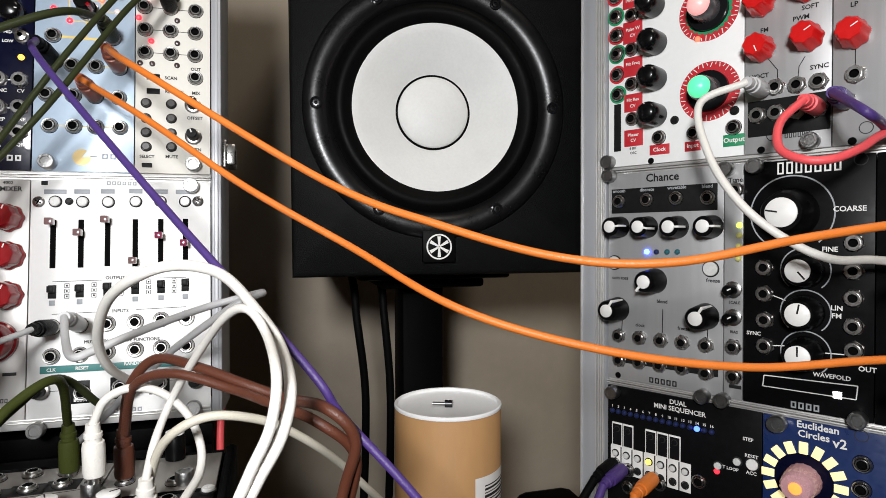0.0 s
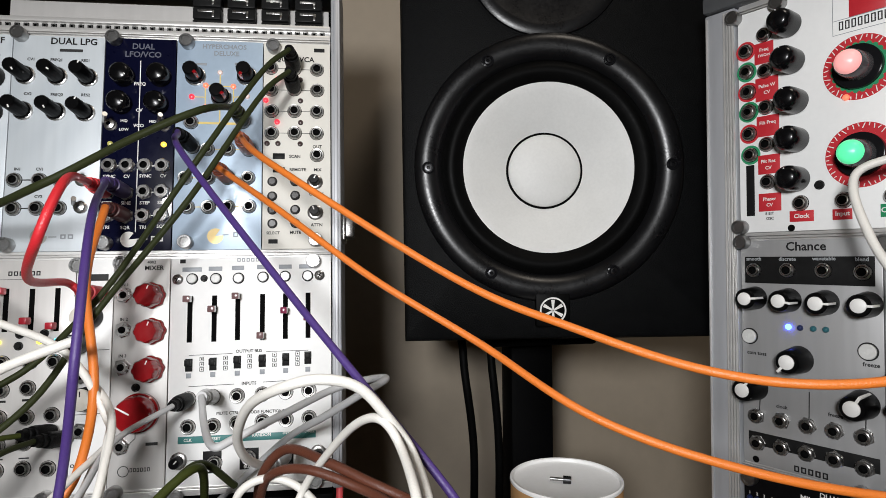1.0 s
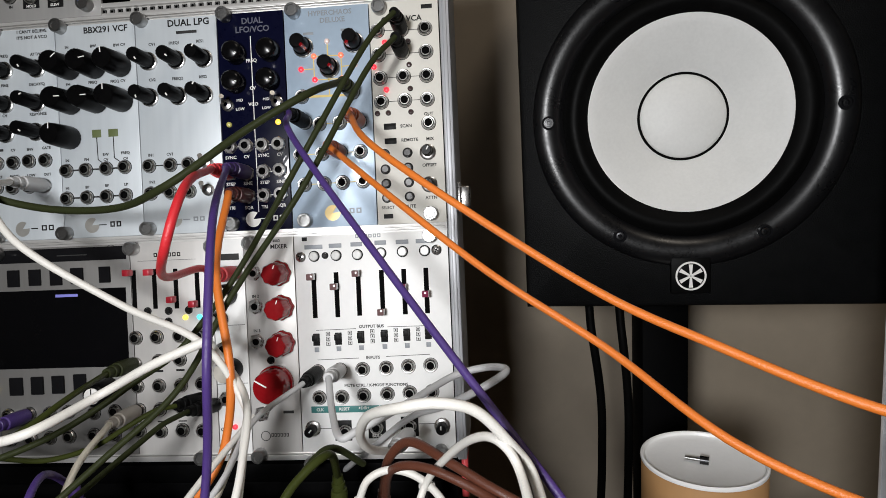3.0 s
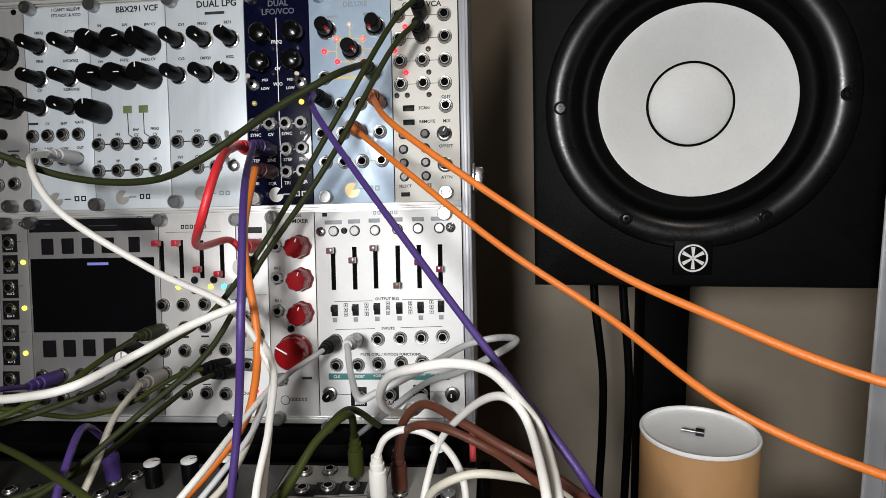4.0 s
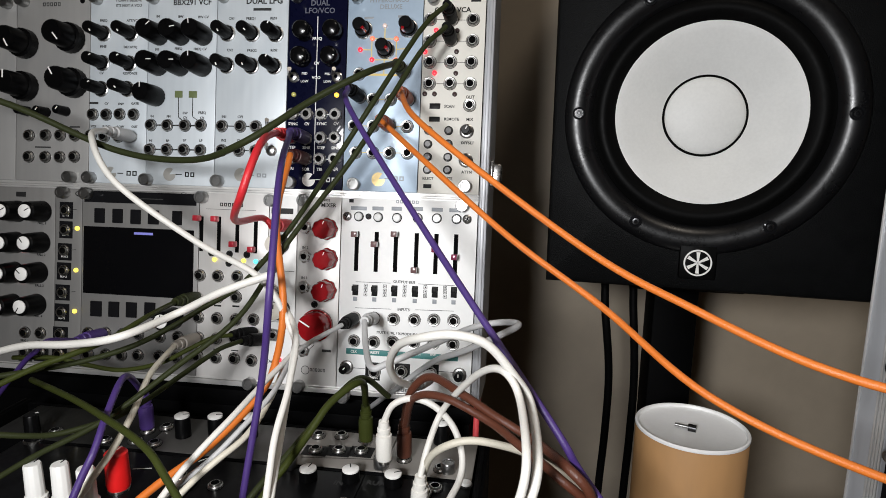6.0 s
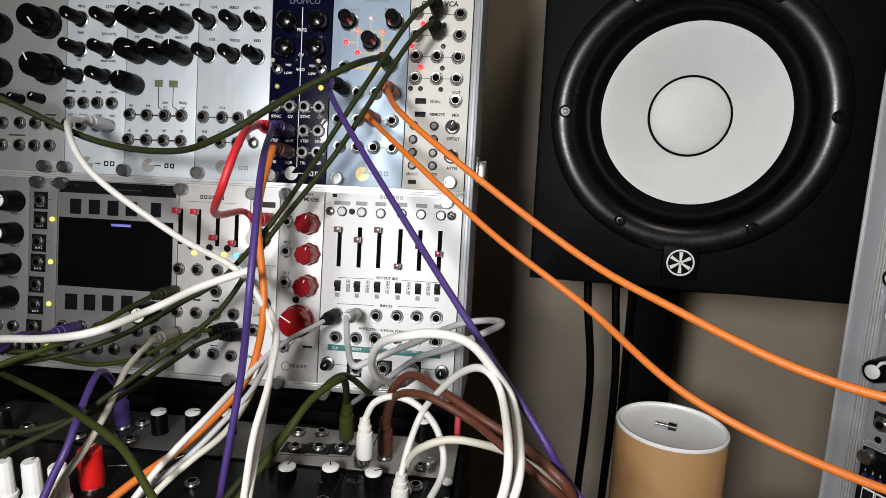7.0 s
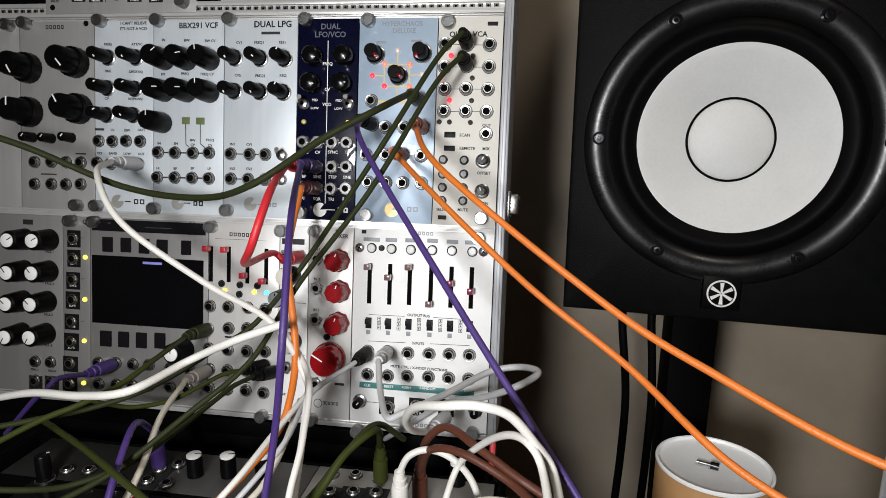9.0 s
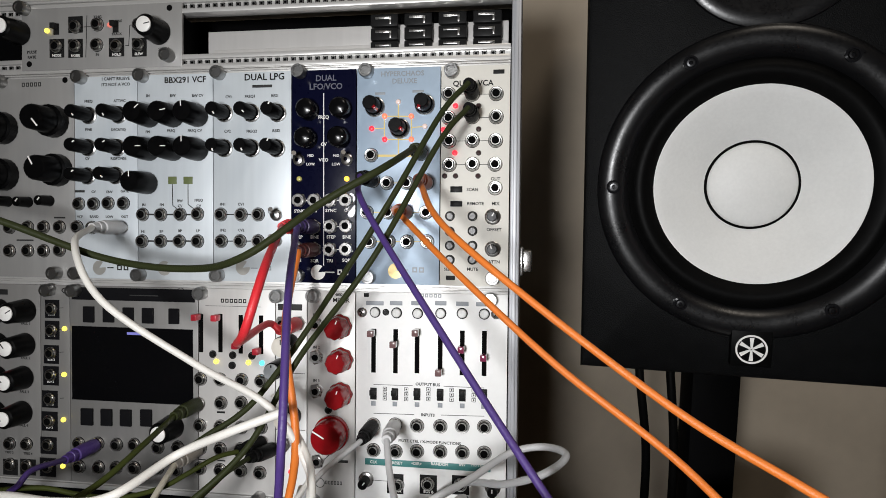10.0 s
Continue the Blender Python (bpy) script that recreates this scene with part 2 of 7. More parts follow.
def lathe(bm, profile, steps=24, mats=(), flute=0, depth=0.0, sides=0):
    """Turns (radius, height) pairs in millimetres about the axis that points out of the panel."""
    rings = []
    for r, h in profile:
        ring = []
        for k in range(steps):
            a = 2 * math.pi * k / steps
            rr = r
            if flute and r > 0.3:
                rr = r * (1 - depth * (0.5 + 0.5 * math.cos(flute * a)))
            ring.append(bm.verts.new((rr * math.cos(a) * MM, -h * MM, rr * math.sin(a) * MM)))
        rings.append(ring)
    for i in range(len(rings) - 1):
        for k in range(steps):
            fc = bm.faces.new((rings[i][k], rings[i][(k + 1) % steps], rings[i + 1][(k + 1) % steps], rings[i + 1][k]))
            fc.material_index = mats[i] if i < len(mats) else 0


def module(name, label, rack, u, v, w, h, mat, x0=0.0):
    """A module with its panel from x0 to w; its circuit board behind it."""
    ob = new(name)
    ob.empty_display_size = 0.01
    ob.matrix_world = rack @ Matrix.Translation((u * MM, 0, v * MM))
    tagged(ob, label, "synth module", "synthesizer modules in cases")
    bm = bmesh.new()
    box(bm, (x0 + 0.25) * MM, (w - 0.25) * MM, 0, 2 * MM, 0, h * MM, 0.25 * MM)
    part("panel", bm, mat, ob)
    bm = bmesh.new()
    box(bm, (x0 + 1.5) * MM, (w - 1.5) * MM, 2 * MM, 22 * MM, 11 * MM if h > 60 else 8 * MM, (h - 11) * MM if h > 60 else (h - 8) * MM, 0.3 * MM)
    part("circuit_board", bm, M_CASEDARK, ob)
    return ob


def at(u, v, out=0.0):
    return (u * MM, -out * MM, v * MM)


def jack(m, u, v):
    # black foot ring and gap: shadow round the nut put into the colour
    shared("jack", "jack", lambda bm: lathe(bm, ((4.35, 0), (4.35, 0.2), (4.1, 0.2), (4.1, 0.9), (3.95, 1.4), (3.6, 1.75), (3.2, 1.7), (3.05, 1.1), (2.8, 1.1), (2.8, 2.1), (2.6, 2.5), (2.25, 2.5), (2.0, 2.1), (1.8, 0.6), (0, 0.6)), 22, (1, 1, 0, 0, 0, 0, 1, 1, 0, 0, 0, 1, 1, 1)), [M_CHROME, M_DEADBLACK], m, at(u, v))


def hex_jack(m, u, v):
    def make(bm):
        lathe(bm, ((4.7, 0), (4.7, 1.6), (4.2, 2.0), (3.3, 2.0)), 6)
        # groove coloured black for the shadow between nut and bushing
        lathe(bm, ((3.4, 1.9), (3.3, 1.3), (2.9, 1.3)), 20, (1, 1))
        lathe(bm, ((3.1, 1.2), (3.1, 2.9), (2.0, 2.9), (1.8, 0.8), (0, 0.8)), 20, (0, 0, 1, 1))
    shared("hexjack", "jack", make, [M_CHROME, M_DEADBLACK], m, at(u, v), 17 * (u + v))


def nut_jack(m, u, v):
    """A bushing with a knurled round nut on a thin hexagonal washer."""
    def make(bm):
        lathe(bm, ((4.7, 0), (4.7, 0.5), (4.3, 0.8), (3.6, 0.8)), 6)
        lathe(bm, ((4.1, 0.7), (4.15, 2.0), (3.8, 2.5), (3.0, 2.5)), 28, flute=14, depth=0.04)
        lathe(bm, ((3.05, 2.4), (3.0, 3.2), (2.1, 3.2), (1.9, 0.9), (0, 0.9)), 20, (0, 0, 1, 1))
    shared("nutjack", "jack", make, [M_CHROME, M_DEADBLACK], m, at(u, v), 23 * (u + v))


def coloured_jack(m, u, v, mat):
    jack(m, u, v)
    shared("ring" + mat.name, "printed_ring", lambda bm: lathe(bm, ((5.6, 0), (5.6, 0.15), (4.0, 0.15)), 24), [mat], m, at(u, v))


def thumbscrew(m, u, v):
    shared("thumb", "thumbscrew", lambda bm: lathe(bm, ((4.0, 0), (4.1, 0.4), (4.1, 5.4), (3.7, 6.0), (2.6, 6.0), (2.4, 5.6), (0, 5.6)), 28, flute=0), [M_STEEL], m, at(u, v))


def screw(m, u, v):
    def make(bm):
        lathe(bm, ((3.0, 0), (3.0, 0.6), (2.2, 1.2), (0, 1.3)), 20)
        box(bm, -1.6 * MM, 1.6 * MM, -1.45 * MM, -1.2 * MM, -0.3 * MM, 0.3 * MM, mat=1)
        box(bm, -0.3 * MM, 0.3 * MM, -1.46 * MM, -1.2 * MM, -1.6 * MM, 1.6 * MM, mat=1)
    shared("screw", "screw", make, [M_CHROME, M_DEADBLACK], m, at(u, v), 30)


def hole(m, u, v):
    shared("hole", "mounting_hole", lambda bm: lathe(bm, ((1.9, 0), (1.9, 0.12), (0, 0.12)), 16), [M_DEADBLACK], m, at(u, v))


def led(m, u, v, mat):
    shared("led" + mat.name, "indicator_light", lambda bm: lathe(bm, ((1.6, 0), (1.6, 0.8), (1.1, 1.5), (0, 1.8)), 14), [mat], m, at(u, v))


def push_button(m, u, v, mat, r):
    def make(bm):
        lathe(bm, ((r + 0.7, 0), (r + 0.7, 0.5), (r + 0.1, 0.7), (r + 0.1, 0.4)), 20, (0, 0, 0))
        lathe(bm, ((r, 0.2), (r, 1.5), (r - 0.4, 1.9), (0, 1.9)), 20, (1, 1, 1))
    shared("button%s%.1f" % (mat.name, r), "push_button", make, [M_INK, mat], m, at(u, v))


def plate(m, name, u, v, w, h, mat):
    bm = bmesh.new()
    deep = 1.6 if name == "key_cap" else 0.18
    box(bm, 0, w * MM, -deep * MM, 0, 0, h * MM, 0.4 * MM if deep > 1 else min(0.5, w * 0.2, h * 0.2) * MM * 0.3)
    ob = part(name, bm, mat, m)
    ob.location = at(u, v, 0.01 + 0.02 * (mat in (LED_SCREENBAR, M_GREYINK, LED_WHITE)) * 8)


def plate_up(m, name, u, v, w, h, mat):
    bm = bmesh.new()
    box(bm, 0, w * MM, -0.5 * MM, -0.2 * MM, 0, h * MM, 0.08 * MM)
    part(name, bm, mat, m).location = at(u, v)


def line(m, u0, v0, u1, v1, w, mat):
    bm = bmesh.new()
    n = math.hypot(u1 - u0, v1 - v0)
    box(bm, 0, n * MM, -0.1 * MM, 0, -w / 2 * MM, w / 2 * MM)
    ob = part("printed_line", bm, mat, m)
    ob.location, ob.rotation_euler = at(u0, v0, 0.012), (0, -math.atan2(v1 - v0, u1 - u0), 0)


def lettering(m, words, u, v, size, mat):
    cu = bpy.data.curves.new("lettering", "FONT")
    cu.body, cu.size, cu.align_x, cu.align_y, cu.extrude, cu.resolution_u = words, size * 1.08 * MM, "CENTER", "CENTER", 0.03 * MM, 2
    cu.offset = 0.022 * size * MM
    tmp = bpy.data.objects.new("lettering", cu)
    me = bpy.data.meshes.new_from_object(tmp)
    bpy.data.objects.remove(tmp)
    bpy.data.curves.remove(cu)
    me.materials.clear()
    me.materials.append(mat)
    ob = new("lettering", me)
    ob.parent, ob.location, ob.rotation_euler = m, at(u, v, 0.26), (radians(90), 0, 0)


KNOBS = {
    # body profile, steps, flutes, flute depth, body material, cap (radius, material), pointer (from, to, width), base ring radius
    "tall": (((5.0, 1.2), (4.9, 2.5), (4.4, 3.0), (4.1, 16.2), (3.6, 17), (0, 17)), 28, 14, 0.05, M_KNOB, None, (2.4, 4.0, 0.8), 5.5),
    "wide": (((7.0, 0.6), (6.9, 8), (6.2, 18.0), (5.6, 18.8), (0, 18.8)), 36, 18, 0.03, M_KNOB, None, (2.6, 6.1, 0.6), 0),
    "large": (((10.5, 0.6), (10.2, 6), (8.4, 6.6), (7.8, 19), (7.0, 20), (0, 20)), 40, 20, 0.03, M_KNOB, None, (2, 7.8, 1.0), 0),
    "fatblack": (((6.9, 0.8), (6.8, 9), (6.5, 12.2), (5.6, 14.6), (3.8, 15.8), (0, 16.2)), 36, 0, 0, M_DOME, None, (4.4, 5.0, 0.5), 0),
    "red": (((7.8, 0.6), (7.6, 2.4), (7.0, 3.0), (6.5, 12.2), (5.8, 13.2), (0, 13.2)), 48, 8, 0.09, M_REDKNOB, None, (3.4, 5.6, 0.6), 0),
    "redbright": (((7.2, 0.6), (7.2, 2.2), (6.7, 3.0), (6.0, 12.6), (5.2, 13.6), (0, 13.6)), 48, 8, 0.10, M_REDGLOSS, None, (1.0, 4.4, 0.5), 0),
    "redbig": (((11.0, 0.6), (10.8, 3), (10.0, 3.6), (9.5, 12.4), (8.8, 13.3), (0, 13.3)), 60, 0, 0, M_REDKNOB, None, (1, 9.2, 0.9), 0),
    "small": (((2.9, 2.0), (2.9, 9.2), (2.5, 9.8), (0, 9.8)), 18, 0, 0, M_KNOB, None, (0.2, 2.4, 0.7), 4.6),
    "ncaption": (((5.6, 1.2), (5.4, 4), (4.6, 4.6), (4.3, 13.4), (3.8, 14), (0, 14)), 28, 12, 0.05, M_KNOB, None, (2.9, 4.8, 2.0), 6.0),
    "dome": (((6.4, 0.8), (6.2, 7.0), (5.6, 8.6), (4.2, 9.6), (0, 10.0)), 32, 0, 0, M_DOME, None, (3.4, 4.6, 0.6), 0),
    "whitecap": (((7.8, 0.6), (7.6, 2), (6.6, 14.6), (5.8, 15.4), (0, 15.4)), 32, 0, 0, M_KNOB, (4.7, M_WHITECAP), (0.5, 4.4, 0.6), 0),
    "whitetop": (((4.8, 0.6), (4.6, 13), (4.2, 13.6), (0, 13.6)), 28, 0, 0, M_KNOB, (4.4, M_WHITECAP), (0.5, 4.6, 0.6), 0),
    "whitelow": (((5.0, 0.6), (4.8, 6), (4.4, 6.4), (0, 6.4)), 28, 0, 0, M_KNOB, (4.6, M_WHITECAP), (0.5, 4.4, 0.6), 0),
    "greycap": (((5.6, 0.6), (5.3, 13), (4.8, 13.6), (0, 13.6)), 28, 0, 0, M_KNOB, (4.8, M_GREYCAP), (2.6, 4.2, 0.8), 0),
    "creamcap": (((6.4, 0.6), (6.2, 12), (5.6, 12.8), (0, 12.8)), 28, 0, 0, M_KNOB, (5.8, M_CREAMCAP), (1.6, 4.6, 0.6), 0),
    "pointer": (((6.6, 0.6), (6.4, 2), (5.6, 12.8), (5.0, 13.4), (0, 13.4)), 32, 0, 0, M_KNOB, (3.6, M_WHITECAP), (3.0, 6.2, 1.2), 0),
    "pointerbig": (((7.5, 0.6), (7.3, 2), (6.2, 14.6), (5.6, 15.4), (0, 15.4)), 36, 0, 0, M_KNOB, (3.9, M_WHITECAP), (3.4, 7.4, 1.4), 0),
    "creamtop": (((13, 0.6), (12.8, 2), (10, 16), (9.2, 17), (0, 17)), 48, 0, 0, M_KNOB, (7.4, M_WHITECAP), (1.6, 7.0, 0.8), 0),
    "creamtopsmall": (((9.0, 0.6), (8.8, 2), (7.2, 13), (6.6, 13.8), (0, 13.8)), 40, 0, 0, M_KNOB, (5.7, M_WHITECAP), (0.4, 5.2, 0.8), 0),
    "whitetall": (((5.6, 0.6), (5.5, 3), (4.5, 3.4), (4.2, 20), (3.7, 20.8), (0, 20.8)), 36, 12, 0.07, M_WHITECAP, None, (1, 5, 0.7), 0),
    "redtall": (((5.0, 0.6), (5.6, 2), (6.0, 4), (5.6, 21), (4.6, 22), (0, 22)), 36, 0, 0, M_REDCAP, None, (1, 5, 0.7), 5.6),
}


def knob(m, kind, u, v, turn):
    profile, steps, flute, depth, mat, cap, ptr, ring = KNOBS[kind]
    top = profile[-1][1]

    def body(bm):
        lathe(bm, profile, steps, (), flute, depth)
    k = shared("knob" + kind, "knob", body, [mat], m, at(u, v), turn)
    if ring:
        shared("kring%.1f" % ring, "washer", lambda bm: lathe(bm, ((ring, 0), (ring, 1.2), (ring - 0.8, 1.7), (2.0, 1.7)), 24), [M_CHROME], m, at(u, v))
    if cap:
        shared("cap" + kind, "cap", lambda bm: lathe(bm, ((cap[0], top - 0.3), (cap[0], top + 0.7), (cap[0] - 0.4, top + 1.0), (0, top + 1.1)), 28), [cap[1]], k, (0, 0, 0))

    def mark(bm):
        if kind == "ncaption":
            box(bm, -ptr[2] / 2 * MM, ptr[2] / 2 * MM, -(top + 0.2) * MM, -6 * MM, ptr[0] * MM, ptr[1] * MM, 0.2 * MM)
        elif cap and "pointer" in kind:
            box(bm, -ptr[2] / 2 * MM, ptr[2] / 2 * MM, -(top + 0.5) * MM, -2 * MM, ptr[0] * MM, ptr[1] * MM, 0.1 * MM)
        else:
            z = top + (1.25 if cap else 0.15)
            box(bm, -ptr[2] / 2 * MM, ptr[2] / 2 * MM, -z * MM, -(z - 0.5) * MM, ptr[0] * MM, ptr[1] * MM, 0.06 * MM)
    dark = cap and "pointer" not in kind or kind == "whitetall"
    shared("mark" + kind, "pointer", mark, [M_REDKNOB if kind == "ncaption" else M_INK if dark else M_WHITEPRINT], k, (0, 0, 0))


def fader(m, u, v, length, level, mat):
    shared("slot%.1f" % length, "slider_slot", lambda bm: box(bm, -1.4 * MM, 1.4 * MM, -0.15 * MM, 0, -length / 2 * MM, length / 2 * MM, 0.06 * MM), [M_DEADBLACK], m, at(u, v))

    def cap(bm):
        box(bm, -1.9 * MM, 1.9 * MM, -9 * MM, -3.5 * MM, -1.9 * MM, 1.9 * MM, 0.5 * MM)
        box(bm, -0.7 * MM, 0.7 * MM, -4 * MM, 0, -1.2 * MM, 1.2 * MM, mat=1)
    shared("cap" + mat.name, "slider_cap", cap, [mat, M_BLACK], m, at(u, v + (level - 0.5) * length))


def slide_switch(m, u, v):
    def make(bm):
        box(bm, -2.0 * MM, 2.0 * MM, -0.3 * MM, 0, -3.6 * MM, 3.6 * MM, 0.1 * MM)
        box(bm, -1.6 * MM, 1.6 * MM, -4.2 * MM, -0.2 * MM, -0.4 * MM, 3.1 * MM, 0.4 * MM)
    shared("slide", "slide_switch", make, [M_BLACK], m, at(u, v))


def switch_marks(m, u, v):
    def make(bm):
        for k in (-1, 0, 1):
            z = k * 2.9
            for x0, x1, z0, z1 in ((-1.2, 1.2, 0.9, 1.2), (-1.2, 1.2, -1.2, -0.9), (-1.2, -0.9, -0.9, 0.9), (0.9, 1.2, -0.9, 0.9), (-0.4, 0.4, -0.5, 0.5)):
                box(bm, x0 * MM, x1 * MM, -0.12 * MM, 0, (z + z0) * MM, (z + z1) * MM)
    shared("swmarks", "printed_marks", make, [M_GREYINK], m, at(u, v))


def toggle(m, u, v):
    def make(bm):
        lathe(bm, ((3.6, 0), (3.6, 1.4), (2.9, 1.8), (2.9, 3.6), (1.2, 4.2)), 18)
        tip = bmesh.ops.create_cone(bm, cap_ends=True, segments=12, radius1=0.9 * MM, radius2=1.4 * MM, depth=9 * MM,
                                    matrix=Matrix.Translation((-1.6 * MM, -7.5 * MM, 1.6 * MM)) @ Euler((radians(70), 0, radians(20))).to_matrix().to_4x4())
    shared("toggle", "toggle_switch", make, [M_CHROME], m, at(u, v), 20)


def trimmer(m, u, v):
    def make(bm):
        lathe(bm, ((3.6, 0), (3.4, 1.5), (3.1, 9.5), (2.6, 10), (0, 10)), 20)
        box(bm, -0.35 * MM, 0.35 * MM, -10.3 * MM, -9.8 * MM, 0, 2.4 * MM, mat=1)
    shared("trimmer", "trimmer", make, [M_KNOB, M_WHITEPRINT], m, at(u, v), 40)


def maker_disc(m, u, v, mat):
    def make(bm):
        n = 20
        c = bm.verts.new((0, -0.15 * MM, 0))
        vs = [bm.verts.new((4.6 * MM * math.cos(a), -0.15 * MM, 4.6 * MM * math.sin(a))) for a in (radians(25 + 310 * k / n) for k in range(n + 1))]
        for k in range(n):
            bm.faces.new((c, vs[k + 1], vs[k]))
    shared("maker" + mat.name, "emblem", make, [mat], m, at(u, v), -30)


def brand_ring(m, u, v):
    shared("bring", "emblem_ring", lambda bm: lathe(bm, ((3.0, 0), (3.0, 0.12), (2.6, 0.12), (2.6, 0)), 24), [M_GREYINK], m, at(u, v))


def maker_blocks(m, u, v, w, h, mat, n):
    """A maker's mark as a row of plain open rectangles."""
    a = w / n
    x0, x1, z0, z1, t = a * 0.12, a * 0.84, h * 0.1, h * 0.9, min(0.8, a * 0.2, h * 0.22)
    for k in range(n):
        def make(bm):
            for p, q, r, o in ((x0, x1, z0, z0 + t), (x0, x1, z1 - t, z1), (x0, x0 + t, z0 + t, z1 - t), (x1 - t, x1, z0 + t, z1 - t)):
                box(bm, p * MM, q * MM, -0.12 * MM, 0, r * MM, o * MM)
        shared("mark%.2f%.2f%s" % (a, h, mat.name), "plain_block", make, [mat], m, at(u + a * k, v, 0.02))


def arc_print(m, u, v, r, w):
    bm = bmesh.new()
    vs = []
    for k in range(41):
        a = radians(-50 + 280 * k / 40)
        vs.append([bm.verts.new(((q) * MM * math.cos(a), -0.14 * MM, q * MM * math.sin(a))) for q in (r, r + w)])
    for p, q in zip(vs, vs[1:]):
        bm.faces.new((p[0], p[1], q[1], q[0]))
    ob = part("printed_arc", bm, M_GREYCAP, m)
    ob.location = at(u, v)


def dial(m, u, v, outer, inner, lit):
    """A printed ring with a fine scale round a dark encoder with a glowing top."""
    bm = bmesh.new()
    lathe(bm, ((16.6, 0), (16.6, 0.15), (12.2, 0.15)), 64)
    part("dial_ring", bm, outer, m).location = at(u, v)
    bm = bmesh.new()
    for k in range(40):
        a, n = radians(k * 9 + 4), (1.5, 2.4, 1.8, 2.9)[k * 7 % 4]
        c = Matrix.Translation(((16.3 - n / 2) * MM * math.cos(a), -0.2 * MM, (16.3 - n / 2) * MM * math.sin(a))) @ Euler((0, -a + (0.35, -0.3, 0.0)[k % 3], 0)).to_matrix().to_4x4()
        bmesh.ops.create_cube(bm, size=1, matrix=c @ Matrix.Diagonal((n * MM, 0.1 * MM, 0.45 * MM, 1)))
    part("dial_scale", bm, M_WHITEPRINT, m).location = at(u, v)
    bm = bmesh.new()
    lathe(bm, ((13.4, 0.1), (13.4, 0.22), (11.0, 0.22)), 72, flute=24, depth=0.10)
    part("dial_teeth", bm, inner, m).location = at(u, v)
    bm = bmesh.new()
    lathe(bm, ((11.2, 0), (11.2, 3), (10.4, 3.4), (0, 3.4)), 40)
    part("encoder_skirt", bm, M_GLOSSBLACK, m).location = at(u, v)
    bm = bmesh.new()
    lathe(bm, ((7.6, 3), (7.4, 5), (6.6, 13.5), (6.0, 14.4)), 32)
    k = part("encoder_knob", bm, M_SMOKE, m, "smoky translucent encoder knob")
    k.location = at(u, v)
    bm = bmesh.new()
    lathe(bm, ((6.1, 14.2), (5.9, 15.6), (5.0, 17.4), (3.2, 18.8), (0, 19.4)), 32)
    part("lit_top", bm, lit, k, "glowing translucent knob top")


def light_ring(m, u, v):
    for k in range(16):
        def make(bm):
            box(bm, -2.1 * MM, 2.1 * MM, -0.8 * MM, 0, -3.1 * MM, 3.1 * MM, 0.3 * MM)
        a = radians(22.5 * k)
        shared("ringled", "ring_light", make, [LED_WARM], m, at(u + 16.5 * math.sin(a), v + 16.5 * math.cos(a)), 22.5 * k)
    bm = bmesh.new()
    lathe(bm, ((13.6, 0), (13.6, 0.2), (0, 0.2)), 40)
    ob = part("dial_disc", bm, M_NAVY, m)
    ob.location = at(u, v)
    bm = bmesh.new()
    lathe(bm, ((8.6, 0.2), (8.4, 3), (7.6, 13), (6.6, 14.6), (3.0, 15.2)), 36, flute=18, depth=0.03)
    ob = part("encoder_knob", bm, M_PINKSMOKE, m, "pink translucent encoder knob glowing orange")
    ob.location = at(u, v)
    bm = bmesh.new()
    lathe(bm, ((3.1, 15.0), (2.8, 15.8), (0, 16.2)), 24)
    part("lit_top", bm, LED_ORANGEKNOB, ob, "orange glowing centre")


# ---- cases: frames of the panels ----
BACKWARD = pose(0, 0, 1.1, -7.3, 0, 0) @ pose(0, 0, -1.1)  # the upright case leans back by so much
LEFT_RACK = BACKWARD @ pose(0, 0, 1.1)
RIGHT_RACK = BACKWARD @ pose(0.2402, -0.0367, 1.0996, 2.8, 5.6, -60.7)
LOWER_CASE = BACKWARD @ pose(0, -0.05, 0.9435, -81, 0, 0)


def rail(case, u0, u1, v, height, mat=M_RAIL):
    """An extruded rail across a case, with two ridges."""
    bm = bmesh.new()
    box(bm, u0 * MM, u1 * MM, 2.2 * MM, 12 * MM, (v - height / 2) * MM, (v + height / 2) * MM, 0.4 * MM)
    box(bm, u0 * MM, u1 * MM, -0.2 * MM, 2.6 * MM, (v - 1.1) * MM, (v - 0.35) * MM, 0.15 * MM)
    box(bm, u0 * MM, u1 * MM, -0.2 * MM, 2.6 * MM, (v + 0.35) * MM, (v + 1.1) * MM, 0.15 * MM)
    return part("rail", bm, mat, case)


def slotted_rail(case, u0, u1, v):
    bm = bmesh.new()
    box(bm, u0 * MM, u1 * MM, 0.6 * MM, 10 * MM, (v - 4.6) * MM, (v - 1.8) * MM, 0.3 * MM)
    box(bm, u0 * MM, u1 * MM, 0.6 * MM, 10 * MM, (v + 1.8) * MM, (v + 4.6) * MM, 0.3 * MM)
    box(bm, u0 * MM, u1 * MM, 3.2 * MM, 10 * MM, (v - 1.8) * MM, (v + 1.8) * MM)
    part("slotted_rail", bm, M_RAIL, case)
    u = u0 + 2.5
    while u < u1 - 2:
        def make(bm):
            box(bm, -1.55 * MM, 1.55 * MM, 0, 0.5 * MM, -1.35 * MM, 1.35 * MM, 0.25 * MM)
            lathe(bm, ((1.5, -0.1), (1.3, 0.15), (0.8, 0.15), (0.7, -0.2), (0, -0.2)), 10, (1, 1, 0, 0))
        shared("slot", "threaded_slot", make, [M_DEADBLACK, M_STEEL], case, (u * MM, 2.7 * MM, v * MM))
        u += 5.08


